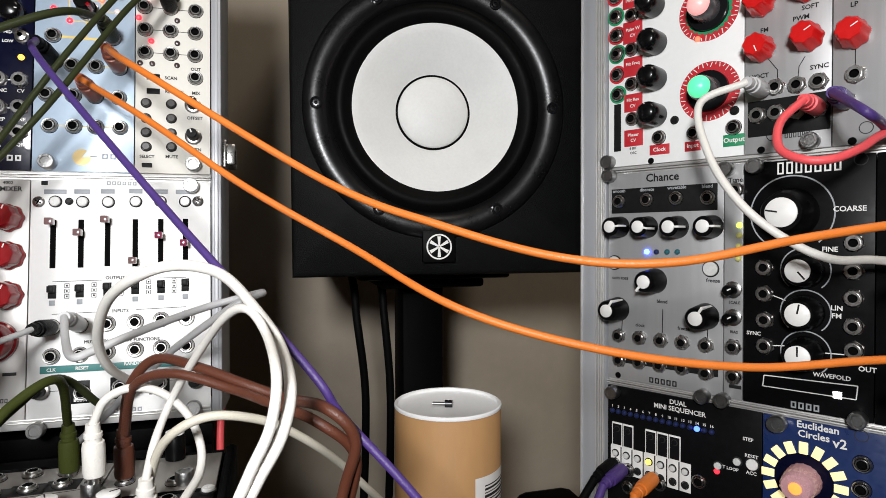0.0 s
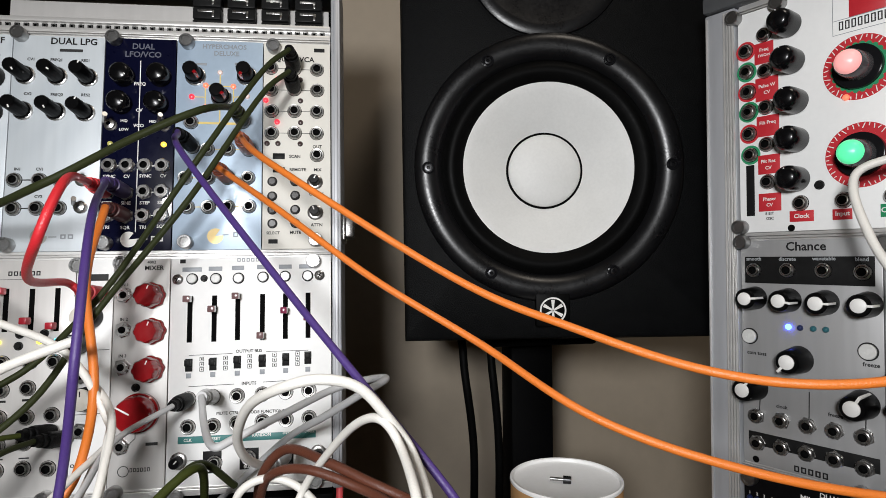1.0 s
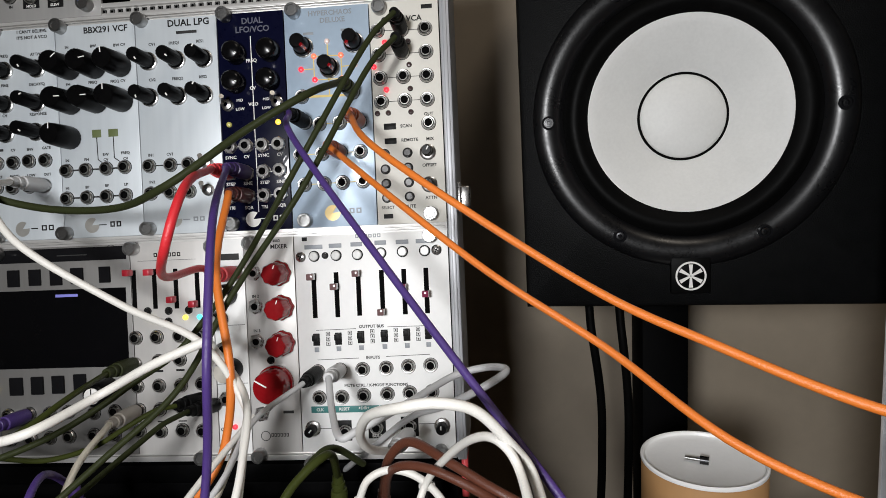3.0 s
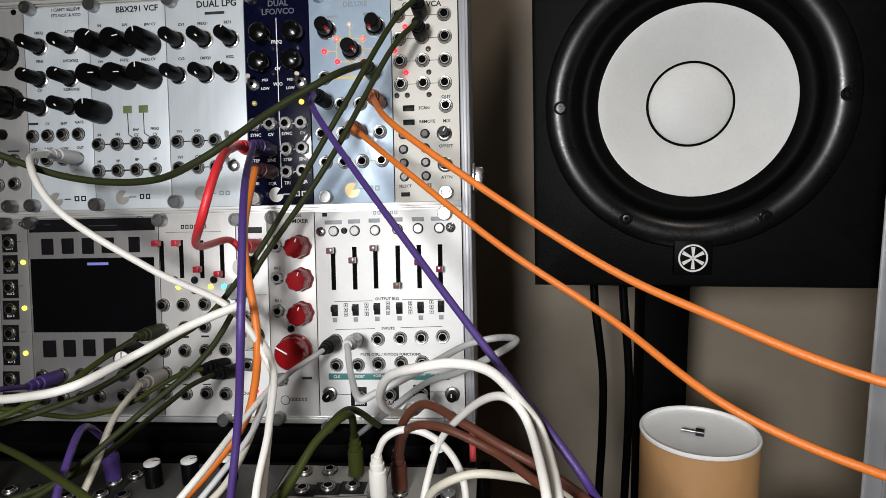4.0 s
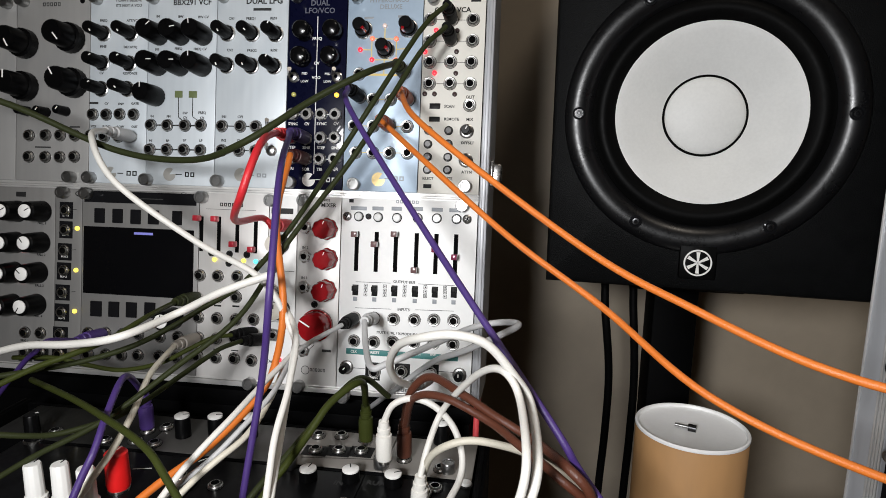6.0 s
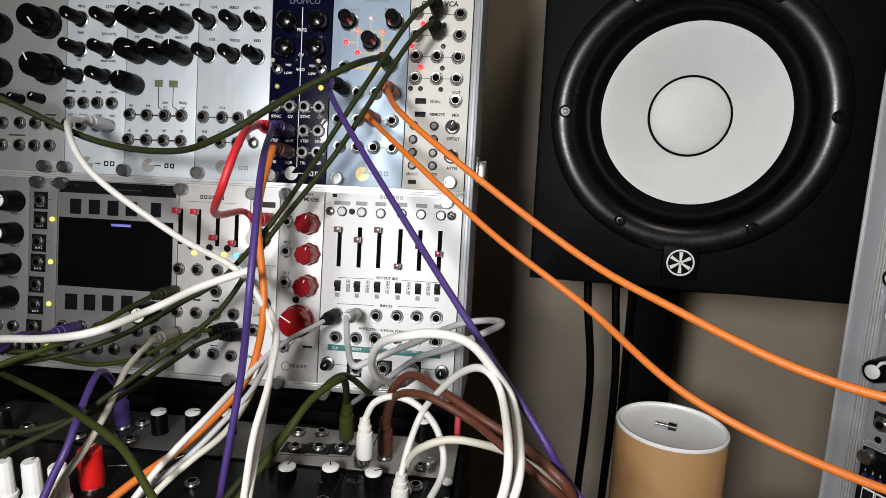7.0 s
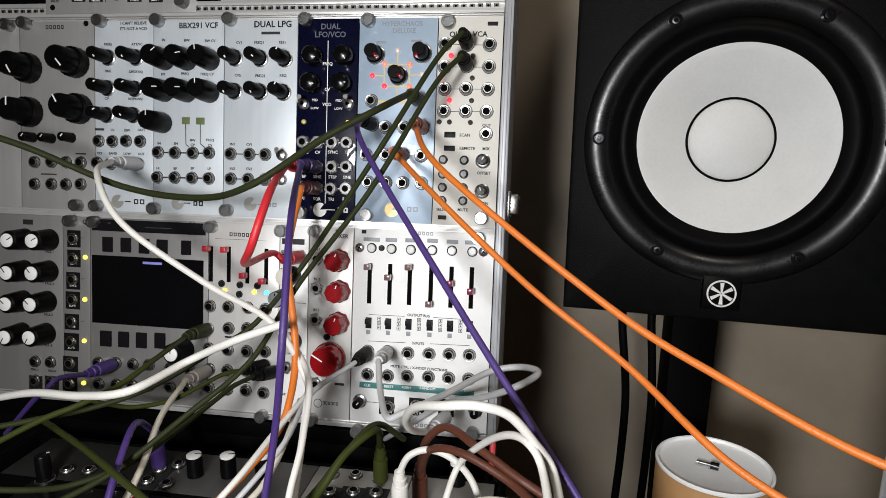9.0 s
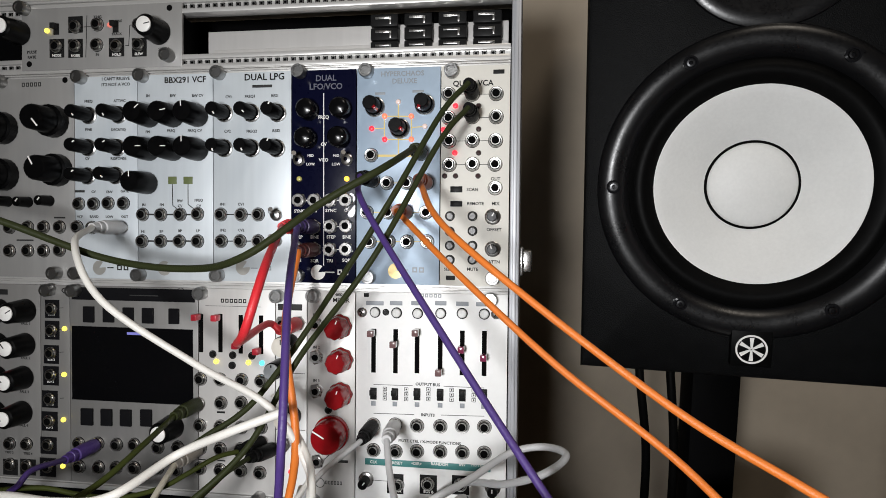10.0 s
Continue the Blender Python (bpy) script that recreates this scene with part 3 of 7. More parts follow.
def case_shell(name, label, rack, u0, u1, v0, v1, depth, side=6.0, mat=M_SIDE):
    ob = new(name)
    ob.matrix_world = rack
    tagged(ob, label, "synth case")
    for a, b in ((u0 - side, u0 - 0.4), (u1 + 0.4, u1 + side)):
        bm = bmesh.new()
        box(bm, a * MM, b * MM, -1.5 * MM, depth * MM, (v0 - 3) * MM, (v1 + 3) * MM, 1.0 * MM)
        box(bm, (a + 1.6) * MM, (b - 1.6) * MM, -2.3 * MM, 0, (v0 - 2) * MM, (v1 + 2) * MM, 0.5 * MM)
        part("side_panel", bm, mat, ob)
    for a, b in ((v0 - 3, v0 - 1), (v1 + 1, v1 + 3)):
        bm = bmesh.new()
        box(bm, (u0 - 0.3) * MM, (u1 + 0.3) * MM, 2.5 * MM, depth * MM, a * MM, b * MM, 0.4 * MM)
        part("end_panel", bm, mat, ob)
    bm = bmesh.new()
    box(bm, (u0 - 0.3) * MM, (u1 + 0.3) * MM, (depth - 3) * MM, (depth - 0.5) * MM, v0 * MM, v1 * MM)
    part("back_panel", bm, M_CASEDARK, ob)
    return ob


left_case = case_shell("synth_case", "silver aluminium upright synthesizer case with an empty top slot", LEFT_RACK, -440, 0, -135, 182, 62)
for v in (-133.8, -2.4, 130.9):
    rail(left_case, -439.5, -0.1, v, 9)
slotted_rail(left_case, -439.5, -0.1, 136.2)
slotted_rail(left_case, -439.5, -0.1, 171.0)
bm = bmesh.new()
box(bm, -439.5 * MM, -0.1 * MM, 0.8 * MM, 10 * MM, 176.3 * MM, 182.5 * MM, 0.5 * MM)
box(bm, -439.5 * MM, -0.1 * MM, -1.2 * MM, 2 * MM, 177.5 * MM, 178.6 * MM, 0.2 * MM)
part("top_rail", bm, M_RAIL, left_case)
# the bus board and its connectors, seen through the empty slot
bm = bmesh.new()
box(bm, -196 * MM, -2 * MM, 18 * MM, 22 * MM, 141 * MM, 160 * MM, 0.4 * MM)
box(bm, -190 * MM, -2 * MM, 14 * MM, 22 * MM, 141 * MM, 147 * MM, 0.5 * MM)
part("bus_bar", bm, M_ALUWHITE, left_case)
for k in range(4):
    for j in range(3):
        bm = bmesh.new()
        box(bm, 0, 17 * MM, 11 * MM, 20 * MM, 0, 7.2 * MM, 0.5 * MM)
        box(bm, 3 * MM, 13 * MM, 10.5 * MM, 12 * MM, 4.2 * MM, 5.6 * MM, 0.2 * MM, 1)
        box(bm, 11.5 * MM, 13 * MM, 10.5 * MM, 12 * MM, 1 * MM, 5.6 * MM, 0.2 * MM, 1)
        c = part("bus_connector", bm, [M_BLACK, M_CHROME], left_case)
        c.location = ((-86 + 21 * k) * MM, 0, (140.5 + 8.2 * j) * MM)
bm = bmesh.new()
box(bm, 6.2 * MM, 13.5 * MM, 8 * MM, 24 * MM, 8 * MM, 21 * MM, 1.2 * MM)
box(bm, 6.0 * MM, 8.5 * MM, 6 * MM, 26 * MM, 6 * MM, 23 * MM, 0.8 * MM)
part("latch", bm, M_CHROME, left_case, "small bright metal latch")

right_case = case_shell("synth_case", "silver aluminium angled synthesizer case full of modules", RIGHT_RACK, -0.5, 180, -268, 133.5, 62, 19)
for v in (-266.8, -133.4, 0, 132.6):
    rail(right_case, -0.3, 179.8, v, 9)
for k, d in ((-1.6, 0.4), (-3.0, 1.2), (-4.6, 0.9), (-6.4, 1.2), (-17.6, 0.5)):
    bm = bmesh.new()
    box(bm, (k - 0.5) * MM, (k + 0.5) * MM, (-2.8 - d) * MM, -1.6 * MM, -269 * MM, 134 * MM, 0.2 * MM)
    part("edge_trim", bm, M_RAIL, right_case)

bm = bmesh.new()
box(bm, -19.5 * MM, 199 * MM, -4.5 * MM, 62 * MM, 137 * MM, 147 * MM, 1.5 * MM)
part("end_cap", bm, M_GREYSIDE, right_case, "dark grey metal end cap")

lower_case = case_shell("synth_case", "dark low synthesizer case lying below the upright case", LOWER_CASE, -300, 9, -152, 25.5, 60, mat=M_CASEDARK)
rail(lower_case, -299.5, 8.6, 24.8, 3, M_CASEDARK)
rail(lower_case, -299.5, 8.6, -19.0, 3, M_CASEDARK)

# ---- room ----


def slab(name, x0, x1, y0, y1, z0, z1, mat):
    bm = bmesh.new()
    box(bm, x0, x1, y0, y1, z0, z1)
    return tagged(to_object(name, bm, [mat], None, "", False), kind="structure")


slab("floor", -2.2, 2.2, -2.6, 0.6, -0.1, 0.0, M_FLOOR)
slab("ceiling", -2.2, 2.2, -2.6, 0.6, 2.4, 2.5, M_CEIL)
slab("wall_north", -2.2, 2.2, 0.42, 0.55, 0.0, 2.4, M_WALL)
slab("wall_south", -2.2, 2.2, -2.6, -2.5, 0.0, 2.4, M_WALL)
slab("wall_west", -2.2, -2.1, -2.5, 0.42, 0.0, 2.4, M_WALL)
slab("wall_east", 2.1, 2.2, -2.5, 0.42, 0.0, 2.4, M_WALL)

desk = tagged(new("desk"), "dark wooden desk carrying the synthesizer cases", "desk")
bm = bmesh.new()
box(bm, -0.9, 0.9, -0.42, 0.052, 0.798, 0.833, 0.004)
part("desk_top", bm, M_DESK, desk)
for x in (-0.85, 0.80):
    for y in (-0.40, -0.01):
        bm = bmesh.new()
        box(bm, x, x + 0.05, y, y + 0.05, 0.0, 0.798, 0.003)
        part("leg", bm, M_DESK, desk)
# supports under the cases
def riser_boards(x0, x1, y0, y1, z0, z1, owner):
    """A small open-backed box of boards: front, two ends and a top."""
    for name, b in (("top_board", (x0, x1, y0, y1, z1 - 0.012, z1)), ("front_board", (x0 + 0.001, x1 - 0.001, y0 + 0.001, y0 + 0.013, z0, z1 - 0.0125)),
                    ("end_board", (x0 + 0.001, x0 + 0.013, y0 + 0.0135, y1 - 0.001, z0, z1 - 0.0125)), ("end_board", (x1 - 0.013, x1 - 0.001, y0 + 0.0135, y1 - 0.001, z0, z1 - 0.0125))):
        bm = bmesh.new()
        box(bm, *b, 0.0015)
        part(name, bm, M_CASEDARK, owner)


stand = tagged(new("case_riser"), "dark riser box under the upright synthesizer case", "riser")
riser_boards(-0.44, 0.0, -0.005, 0.05, 0.833, 0.9550, stand)
stand = tagged(new("case_riser"), "dark wedge stand under the low synthesizer case", "riser")
riser_boards(-0.29, 0.015, -0.21, -0.08, 0.833, 0.8862, stand)

# ---- speaker ----
SX = 0.150
speaker = new("studio_speaker")
speaker.matrix_world = pose(0.1494, 0.0441, 1.1557, -0.66, -0.33, -7.17)
tagged(speaker, "black studio speaker with a white woofer cone", "speaker")
# cabinet: a box open in front, closed by a baffle with the round woofer opening
X0, X1, Z0, Z1 = -0.1035, 0.1285, -0.1215, 0.2205
bm = bmesh.new()


def to_edge(a, inset):
    c, q = math.cos(a), math.sin(a)
    k = min((X1 - inset) / c if c > 1e-6 else ((X0 + inset) / c if c < -1e-6 else 9), (Z1 - inset) / q if q > 1e-6 else ((Z0 + inset) / q if q < -1e-6 else 9))
    return k * c, k * q


corners = [math.atan2(z, x) for x in (X0, X1) for z in (Z0, Z1)]
angles = sorted([2 * math.pi * k / 96 - math.pi for k in range(96)] + corners)
loops = [[bm.verts.new((0.076 * math.cos(a), 0.030, 0.076 * math.sin(a))) for a in angles], [bm.verts.new((0.080 * math.cos(a), 0, 0.080 * math.sin(a))) for a in angles]]
for inset, y in ((0.0035, 0.0), (0.0012, 0.0010), (0.0, 0.0035), (0.0, 0.284)):
    loops.append([bm.verts.new((to_edge(a, inset)[0], y, to_edge(a, inset)[1])) for a in angles])
for p, q in zip(loops, loops[1:]):
    for k in range(len(angles)):
        bm.faces.new((p[k], p[(k + 1) % len(angles)], q[(k + 1) % len(angles)], q[k]))
bm.faces.new(loops[-1])
bmesh.ops.recalc_face_normals(bm, faces=bm.faces)
part("cabinet", bm, M_CABINET, speaker, "black textured vinyl cabinet")
bm = bmesh.new()
lathe(bm, ((95.0, 0), (94.8, 1.3), (93.8, 2.8), (91.8, 4.1), (89.2, 4.9), (86.4, 5.1), (83.6, 4.7), (80.8, 3.7), (78.4, 2.0), (76.6, 0.0), (75.4, -2.0), (74.6, -4.0)), 128)
part("woofer_ring", bm, M_RING, speaker, "glossy moulded black ring")
bm = bmesh.new()
lathe(bm, ((77, -1.6), (75, -0.2), (72.5, 2.2), (69.5, 3.4), (66.2, 2.6), (63.4, 0.4), (61.2, -1.2), (60.0, -3.0)), 128)
part("rubber_surround", bm, M_SURROUND, speaker)
bm = bmesh.new()
lathe(bm, ((60.6, -1.7), (59.6, -1.8), (55, -4.2), (49, -7.6), (43, -11.2), (36, -15.4), (30, -19.4), (27.9, -20.8), (0.2, -20.9)), 128)
part("cone", bm, M_CONE, speaker, "white speaker cone")
bm = bmesh.new()
lathe(bm, ((28.3, -20.8), (28.1, -19.9), (27.3, -19.5), (26.4, -20.1), (26.3, -20.9)), 80)
part("glue_ring", bm, M_DEADBLACK, speaker)
bm = bmesh.new()
lathe(bm, [(26.7 * math.cos(radians(a)), -20.3 + 7.0 * math.sin(radians(a))) for a in range(0, 90, 8)] + [(0.1, -13.3)], 80)
part("dust_cap", bm, M_CONE, speaker, "white domed dust cap")
for k in range(6):
    a = radians(60 * k)
    def make(bm):
        lathe(bm, ((4.3, 0), (4.3, 1.0), (3.2, 1.3), (3.0, 0.2), (2.4, 0.2), (2.2, 1.0), (1.2, 1.1), (0.9, 0.2), (0, 0.2)), 20, (0, 0, 0, 0, 1, 1, 0, 0))
    shared("spscrew", "screw", make, [M_GLOSSBLACK, M_GUNMETAL], speaker, (0.0851 * math.cos(a), -0.0049, 0.0851 * math.sin(a)))
bm = bmesh.new()
box(bm, -0.0118, 0.0118, -0.0050, 0.001, -0.1120, -0.0888, 0.0008)
plate_ob = part("badge_plate", bm, M_SURROUND, speaker)
bm = bmesh.new()
lathe(bm, ((9.2, 0), (9.2, 0.5), (8.1, 0.5), (8.1, 0)), 48)
part("emblem_ring", bm, M_WHITECAP, plate_ob, "plain white ring emblem").location = (0, -0.0050, -0.1006)


def spoke(bm):
    """A plain arm that widens towards its outer end."""
    low, high = ([bm.verts.new((x * MM, y * MM, z * MM)) for x, z in ((0.3, -0.5), (7.4, -1.25), (7.4, 1.25), (0.3, 0.5))] for y in (0, -0.45))
    bm.faces.new(high)
    for k in range(4):
        bm.faces.new((low[k], low[(k + 1) % 4], high[(k + 1) % 4], high[k]))
    bmesh.ops.recalc_face_normals(bm, faces=bm.faces)


for k in range(6):
    shared("spoke", "emblem_spoke", spoke, [M_WHITECAP], plate_ob, (0, -0.0050, -0.1006), 60 * k + 30)
bm = bmesh.new()
lathe(bm, ((56, 0), (55.4, 1.8), (52, 3.2), (47, 2.4), (38, 0.9), (26, 0.5), (18, 0.4), (0, 0.3)), 72)
t = part("tweeter_guide", bm, M_RING, speaker, "black tweeter waveguide")
t.location = (0.0, 0, 0.1475)
bm = bmesh.new()
lathe(bm, ((13.5, 0.6), (12, 2.2), (8, 4.0), (4, 4.8), (0.1, 5.0)), 40)
t = part("tweeter_dome", bm, M_SURROUND, speaker)
t.location = (0.0, 0, 0.1475)

speaker_stand = tagged(new("speaker_stand"), "black metal speaker stand behind a cardboard tube", "stand")
bm = bmesh.new()
box(bm, SX - 0.03, SX + 0.06, 0.11, 0.27, 1.018, 1.026, 0.003)
part("top_plate", bm, M_CASEDARK, speaker_stand)
bm = bmesh.new()
box(bm, SX - 0.05, SX + 0.08, 0.10, 0.29, 1.026, 1.0338, 0.003)
part("foam_pad", bm, M_SURROUND, speaker_stand)
bm = bmesh.new()
box(bm, 0.146, 0.185, 0.15, 0.188, 0.02, 1.018, 0.004)
part("pole", bm, M_CASEDARK, speaker_stand)
bm = bmesh.new()
box(bm, 0.04, 0.29, 0.06, 0.30, 0.0, 0.022, 0.006)
part("base_plate", bm, M_CASEDARK, speaker_stand)

# ---- cardboard tube with white lid and a small cable tip on it ----
CX, CY, CR = 0.1435, -0.003, 34.6
tube = new("cardboard_tube")
tube.location = (CX, CY, 0.833)
tagged(tube, "brown cardboard tube with a white recessed lid", "container")
turned = Matrix.Rotation(radians(-90), 4, "X")


def upright(bm, profile, steps=64):
    lathe(bm, profile, steps)
    bm.transform(turned)


bm = bmesh.new()
upright(bm, ((CR - 1, 0), (CR, 0.6), (CR, 119.6), (CR - 0.3, 120.1), (CR - 0.9, 120.1), (CR - 0.9, 115)))
part("tube_wall", bm, M_CARD, tube)
bm = bmesh.new()
upright(bm, ((CR + 0.3, 120.0), (CR + 0.5, 120.5), (CR + 0.3, 121.8), (CR - 0.5, 122.3), (CR - 1.4, 121.9), (CR - 2.0, 120.2), (CR - 3.5, 119.4), (0.1, 119.2)))
part("lid", bm, M_LID, tube, "white recessed metal lid")
bm = bmesh.new()
rows = []
for k in range(19):
    a = radians(-78 + 80 * k / 18)
    rows.append([bm.verts.new(((CR + 0.3) * MM * math.cos(a), (CR + 0.3) * MM * math.sin(a), z)) for z in (0.02, 0.0835)])
for p, q in zip(rows, rows[1:]):
    bm.faces.new((p[0], q[0], q[1], p[1]))
lab = part("paper_label", bm, M_PAPER, tube, "white paper label with a barcode")
for k in range(14):
    bm = bmesh.new()
    n = 10
    z = 0.0775 - 0.0022 * k
    h = (0.0004, 0.0007, 0.0003, 0.0009)[k % 4]
    vs = []
    for j in range(n):
        a = radians(-66 + 44 * j / (n - 1))
        vs.append([bm.verts.new(((CR + 0.42) * MM * math.cos(a), (CR + 0.42) * MM * math.sin(a), q)) for q in (z - h, z + h)])
    for p, q in zip(vs, vs[1:]):
        bm.faces.new((p[0], q[0], q[1], p[1]))
    part("barcode_bar", bm, M_INK, lab)
tip = new("metal_adapter")
tip.matrix_world = pose(CX - 0.0035, CY - 0.002, 0.833 + 0.1192 + 0.0024, 0, 0, -22)
tagged(tip, "small steel adapter lying on the white lid", "adapter")
for name, r, x0, x1 in (("knurled_end", 2.4, 0.001, 0.0058), ("pin", 1.1, -0.0072, 0.001)):
    bm = bmesh.new()
    bmesh.ops.create_cone(bm, cap_ends=True, segments=20, radius1=r * MM, radius2=r * MM * 0.96, depth=x1 - x0, matrix=Matrix.Translation(((x0 + x1) / 2, 0, 0)) @ Euler((0, radians(90), 0)).to_matrix().to_4x4())
    part(name, bm, M_GUNMETAL if name == "knurled_end" else M_STEEL, tip)


# ---- cords ----
def smooth_line(points, steps=10):
    pts = [Vector(p) for p in points]
    pts = [2 * pts[0] - pts[1]] + pts + [2 * pts[-1] - pts[-2]]
    out = []
    for i in range(1, len(pts) - 2):
        a, b, c, d = pts[i - 1 : i + 3]
        for k in range(steps):
            s = k / steps
            out.append(0.5 * (2 * b + (c - a) * s + (2 * a - 5 * b + 4 * c - d) * s * s + (3 * b - a - 3 * c + d) * s ** 3))
    return out + [pts[-2]]


def tube_mesh(bm, line_pts, radii, sides=12, mat=0):
    rings, side = [], None
    for i, p in enumerate(line_pts):
        way = (line_pts[min(i + 1, len(line_pts) - 1)] - line_pts[max(i - 1, 0)]).normalized()
        if side is None:
            side = way.orthogonal().normalized()
        side = (side - way * side.dot(way)).normalized()
        up = way.cross(side)
        r = radii if isinstance(radii, float) else radii[i]
        rings.append([bm.verts.new(p + r * (side * math.cos(2 * math.pi * k / sides) + up * math.sin(2 * math.pi * k / sides))) for k in range(sides)])
    for p, q in zip(rings, rings[1:]):
        for k in range(sides):
            bm.faces.new((p[k], p[(k + 1) % sides], q[(k + 1) % sides], q[k])).material_index = mat
    bm.faces.new(rings[0][::-1]).material_index = mat
    bm.faces.new(rings[-1]).material_index = mat


def plug(parent, base, end, mat):
    """A small jack plug from its socket to the place where the cord leaves it."""
    base, end = Vector(base), Vector(end)
    way = end - base
    n = way.length
    steps = ((0.10, 0.0030), (0.12, 0.0041), (0.2, 0.0044), (0.62, 0.0044), (0.70, 0.0041), (0.71, 0.0032), (0.78, 0.0032), (0.79, 0.0036), (0.86, 0.0035), (0.87, 0.0030), (1.02, 0.0027))
    bm = bmesh.new()
    tube_mesh(bm, [base + way * s for s, _ in steps], [r for _, r in steps], 16)
    part("plug_body", bm, mat, parent)
    bm = bmesh.new()
    tube_mesh(bm, [base + way * s for s in (0.0, 0.11)], [0.0030, 0.0030], 14)
    part("plug_tip", bm, M_CHROME, parent)


def patch_cable(label, points, mat, radius=0.0026, sockets=(), plug_mat=None):
    """A cord along a smooth line; sockets: (end of the line, place of the socket)."""
    ob = tagged(new("patch_cable"), label, "cable", "patch cables")
    bm = bmesh.new()
    tube_mesh(bm, smooth_line(points), radius, 12)
    part("cord", bm, mat, ob)
    for end, base in sockets:
        plug(ob, base, points[end], plug_mat or mat)
    return ob


# ---- modules in the cases ----

m = module("eurorack_module", "cream panel synthesizer amplifier module with dark jacks", LEFT_RACK, -40.6, 0.0, 40.6, 128.5, M_CREAM)
for u, v in ((6.5, 124.9), (31.5, 5.1),):
    thumbscrew(m, u, v)
for u, v in ((4.7, 112.2), (32.4, 111.8), (4.8, 98.3), (32.5, 98.5), (5.2, 84.8), (18.8, 85.0), (32.3, 84.8), (5.4, 71.0), (19.0, 71.2), (32.1, 71.1), (32.3, 57.4), (18.6, 111.8), (18.7, 98.8),):
    jack(m, u, v)
lettering(m, "QUAD VCA", 18.9, 118.0, 4.2, M_INK)
line(m, 4.7, 112.2, 31.7, 111.5, 0.3, M_INK)
line(m, 5.1, 98.3, 31.8, 98.2, 0.3, M_INK)
line(m, 5.2, 84.8, 32.0, 84.8, 0.3, M_INK)
line(m, 5.4, 71.0, 32.1, 71.1, 0.3, M_INK)
plate(m, "printed_bar", 6.1, 54.8, 7.1, 3.6, M_BLACK)
plate(m, "printed_bar", 6.2, 46.5, 7.0, 3.3, M_BLACK)
lettering(m, "SCAN", 19.1, 56.4, 2.4, M_INK)
lettering(m, "REMOTE", 20.9, 48.2, 2.4, M_INK)
lettering(m, "OUT", 32.5, 62.6, 2.4, M_INK)
lettering(m, "MIX", 32.7, 48.2, 2.4, M_INK)
lettering(m, "OFFSET", 31.9, 33.1, 2.4, M_INK)
lettering(m, "ATTN", 32.1, 14.3, 2.4, M_INK)
lettering(m, "MUTE", 19.6, 9.8, 2.4, M_INK)
lettering(m, "SELECT", 6.6, 9.6, 2.2, M_INK)
push_button(m, 6.0, 40.9, M_RUBBER, 2.2)
push_button(m, 6.0, 31.9, M_RUBBER, 2.2)
push_button(m, 6.1, 23.6, M_RUBBER, 2.2)
push_button(m, 6.2, 15.3, M_RUBBER, 2.2)
push_button(m, 19.3, 40.9, M_RUBBER, 2.2)
push_button(m, 19.4, 32.3, M_RUBBER, 2.2)
push_button(m, 19.4, 23.7, M_RUBBER, 2.2)
push_button(m, 19.5, 15.5, M_RUBBER, 2.2)
for u, v, a in ((31.1, 40.6, 30), (31.3, 21.9, -20),):
    knob(m, "small", u, v, a)
plate(m, "printed_bar", 30.6, 123.2, 6.4, 2.4, M_INK)
for u, v in ((8.7, 105.2), (1.8, 91.5), (8.6, 77.9),):
    led(m, u, v, LED_RED)
for u, v in ((22.3, 104.9), (22.4, 91.5), (22.5, 77.7), (2.7, 64.4),):
    led(m, u, v, LED_OFF)
for u, v in ((9.1, 64.4), (22.3, 64.3),):
    led(m, u, v, LED_OFF)
plate(m, "printed_bar", 3.9, 3.3, 5.4, 2.6, M_INK)

m = module("eurorack_module", "pale blue-grey panel synthesizer chaos module with yellow traces", LEFT_RACK, -91.4, 0.0, 50.8, 128.5, M_BLUEGREY)
for u, v in ((6.5, 126.3), (8.5, 4.4),):
    thumbscrew(m, u, v)
for u, v, a in ((11.4, 105.5, 135), (41.4, 106.2, 200),):
    knob(m, "ncaption", u, v, a)
for u, v, a in ((26.6, 92.5, 125),):
    knob(m, "ncaption", u, v, a)
for u, v in ((9.2, 77.0), (18.9, 60.5), (30.9, 60.5), (42.8, 60.4), (6.6, 43.0), (19.7, 43.0), (30.7, 43.1), (42.6, 43.1), (8.4, 25.4), (20.2, 25.5), (31.2, 25.6), (43.4, 25.8), (39.3, 77.7), (10.3, 61.9),):
    jack(m, u, v)
line(m, 25.5, 108.5, 25.7, 76.9, 0.7, M_YELLOWPRINT)
line(m, 9.4, 92.8, 17.0, 92.7, 0.6, M_YELLOWPRINT)
line(m, 33.4, 93.1, 41.5, 93.6, 0.6, M_YELLOWPRINT)
line(m, 17.0, 100.0, 33.4, 99.7, 0.6, M_YELLOWPRINT)
line(m, 17.1, 86.3, 33.5, 86.1, 0.6, M_YELLOWPRINT)
line(m, 17.0, 100.0, 17.1, 86.3, 0.6, M_YELLOWPRINT)
line(m, 33.4, 99.7, 33.5, 86.1, 0.6, M_YELLOWPRINT)
line(m, 13.0, 76.7, 37.6, 76.4, 1.4, M_YELLOWPRINT)
line(m, 8.6, 60.6, 42.8, 60.4, 0.5, M_YELLOWPRINT)
line(m, 6.9, 43.0, 42.9, 43.1, 0.5, M_YELLOWPRINT)
line(m, 8.8, 25.4, 43.1, 25.8, 0.5, M_YELLOWPRINT)
for u, v in ((9.4, 92.8), (17.4, 86.3),):
    led(m, u, v, LED_RED)
for u, v in ((17.3, 100.0), (33.4, 99.7), (33.5, 86.1),):
    led(m, u, v, LED_CORAL)
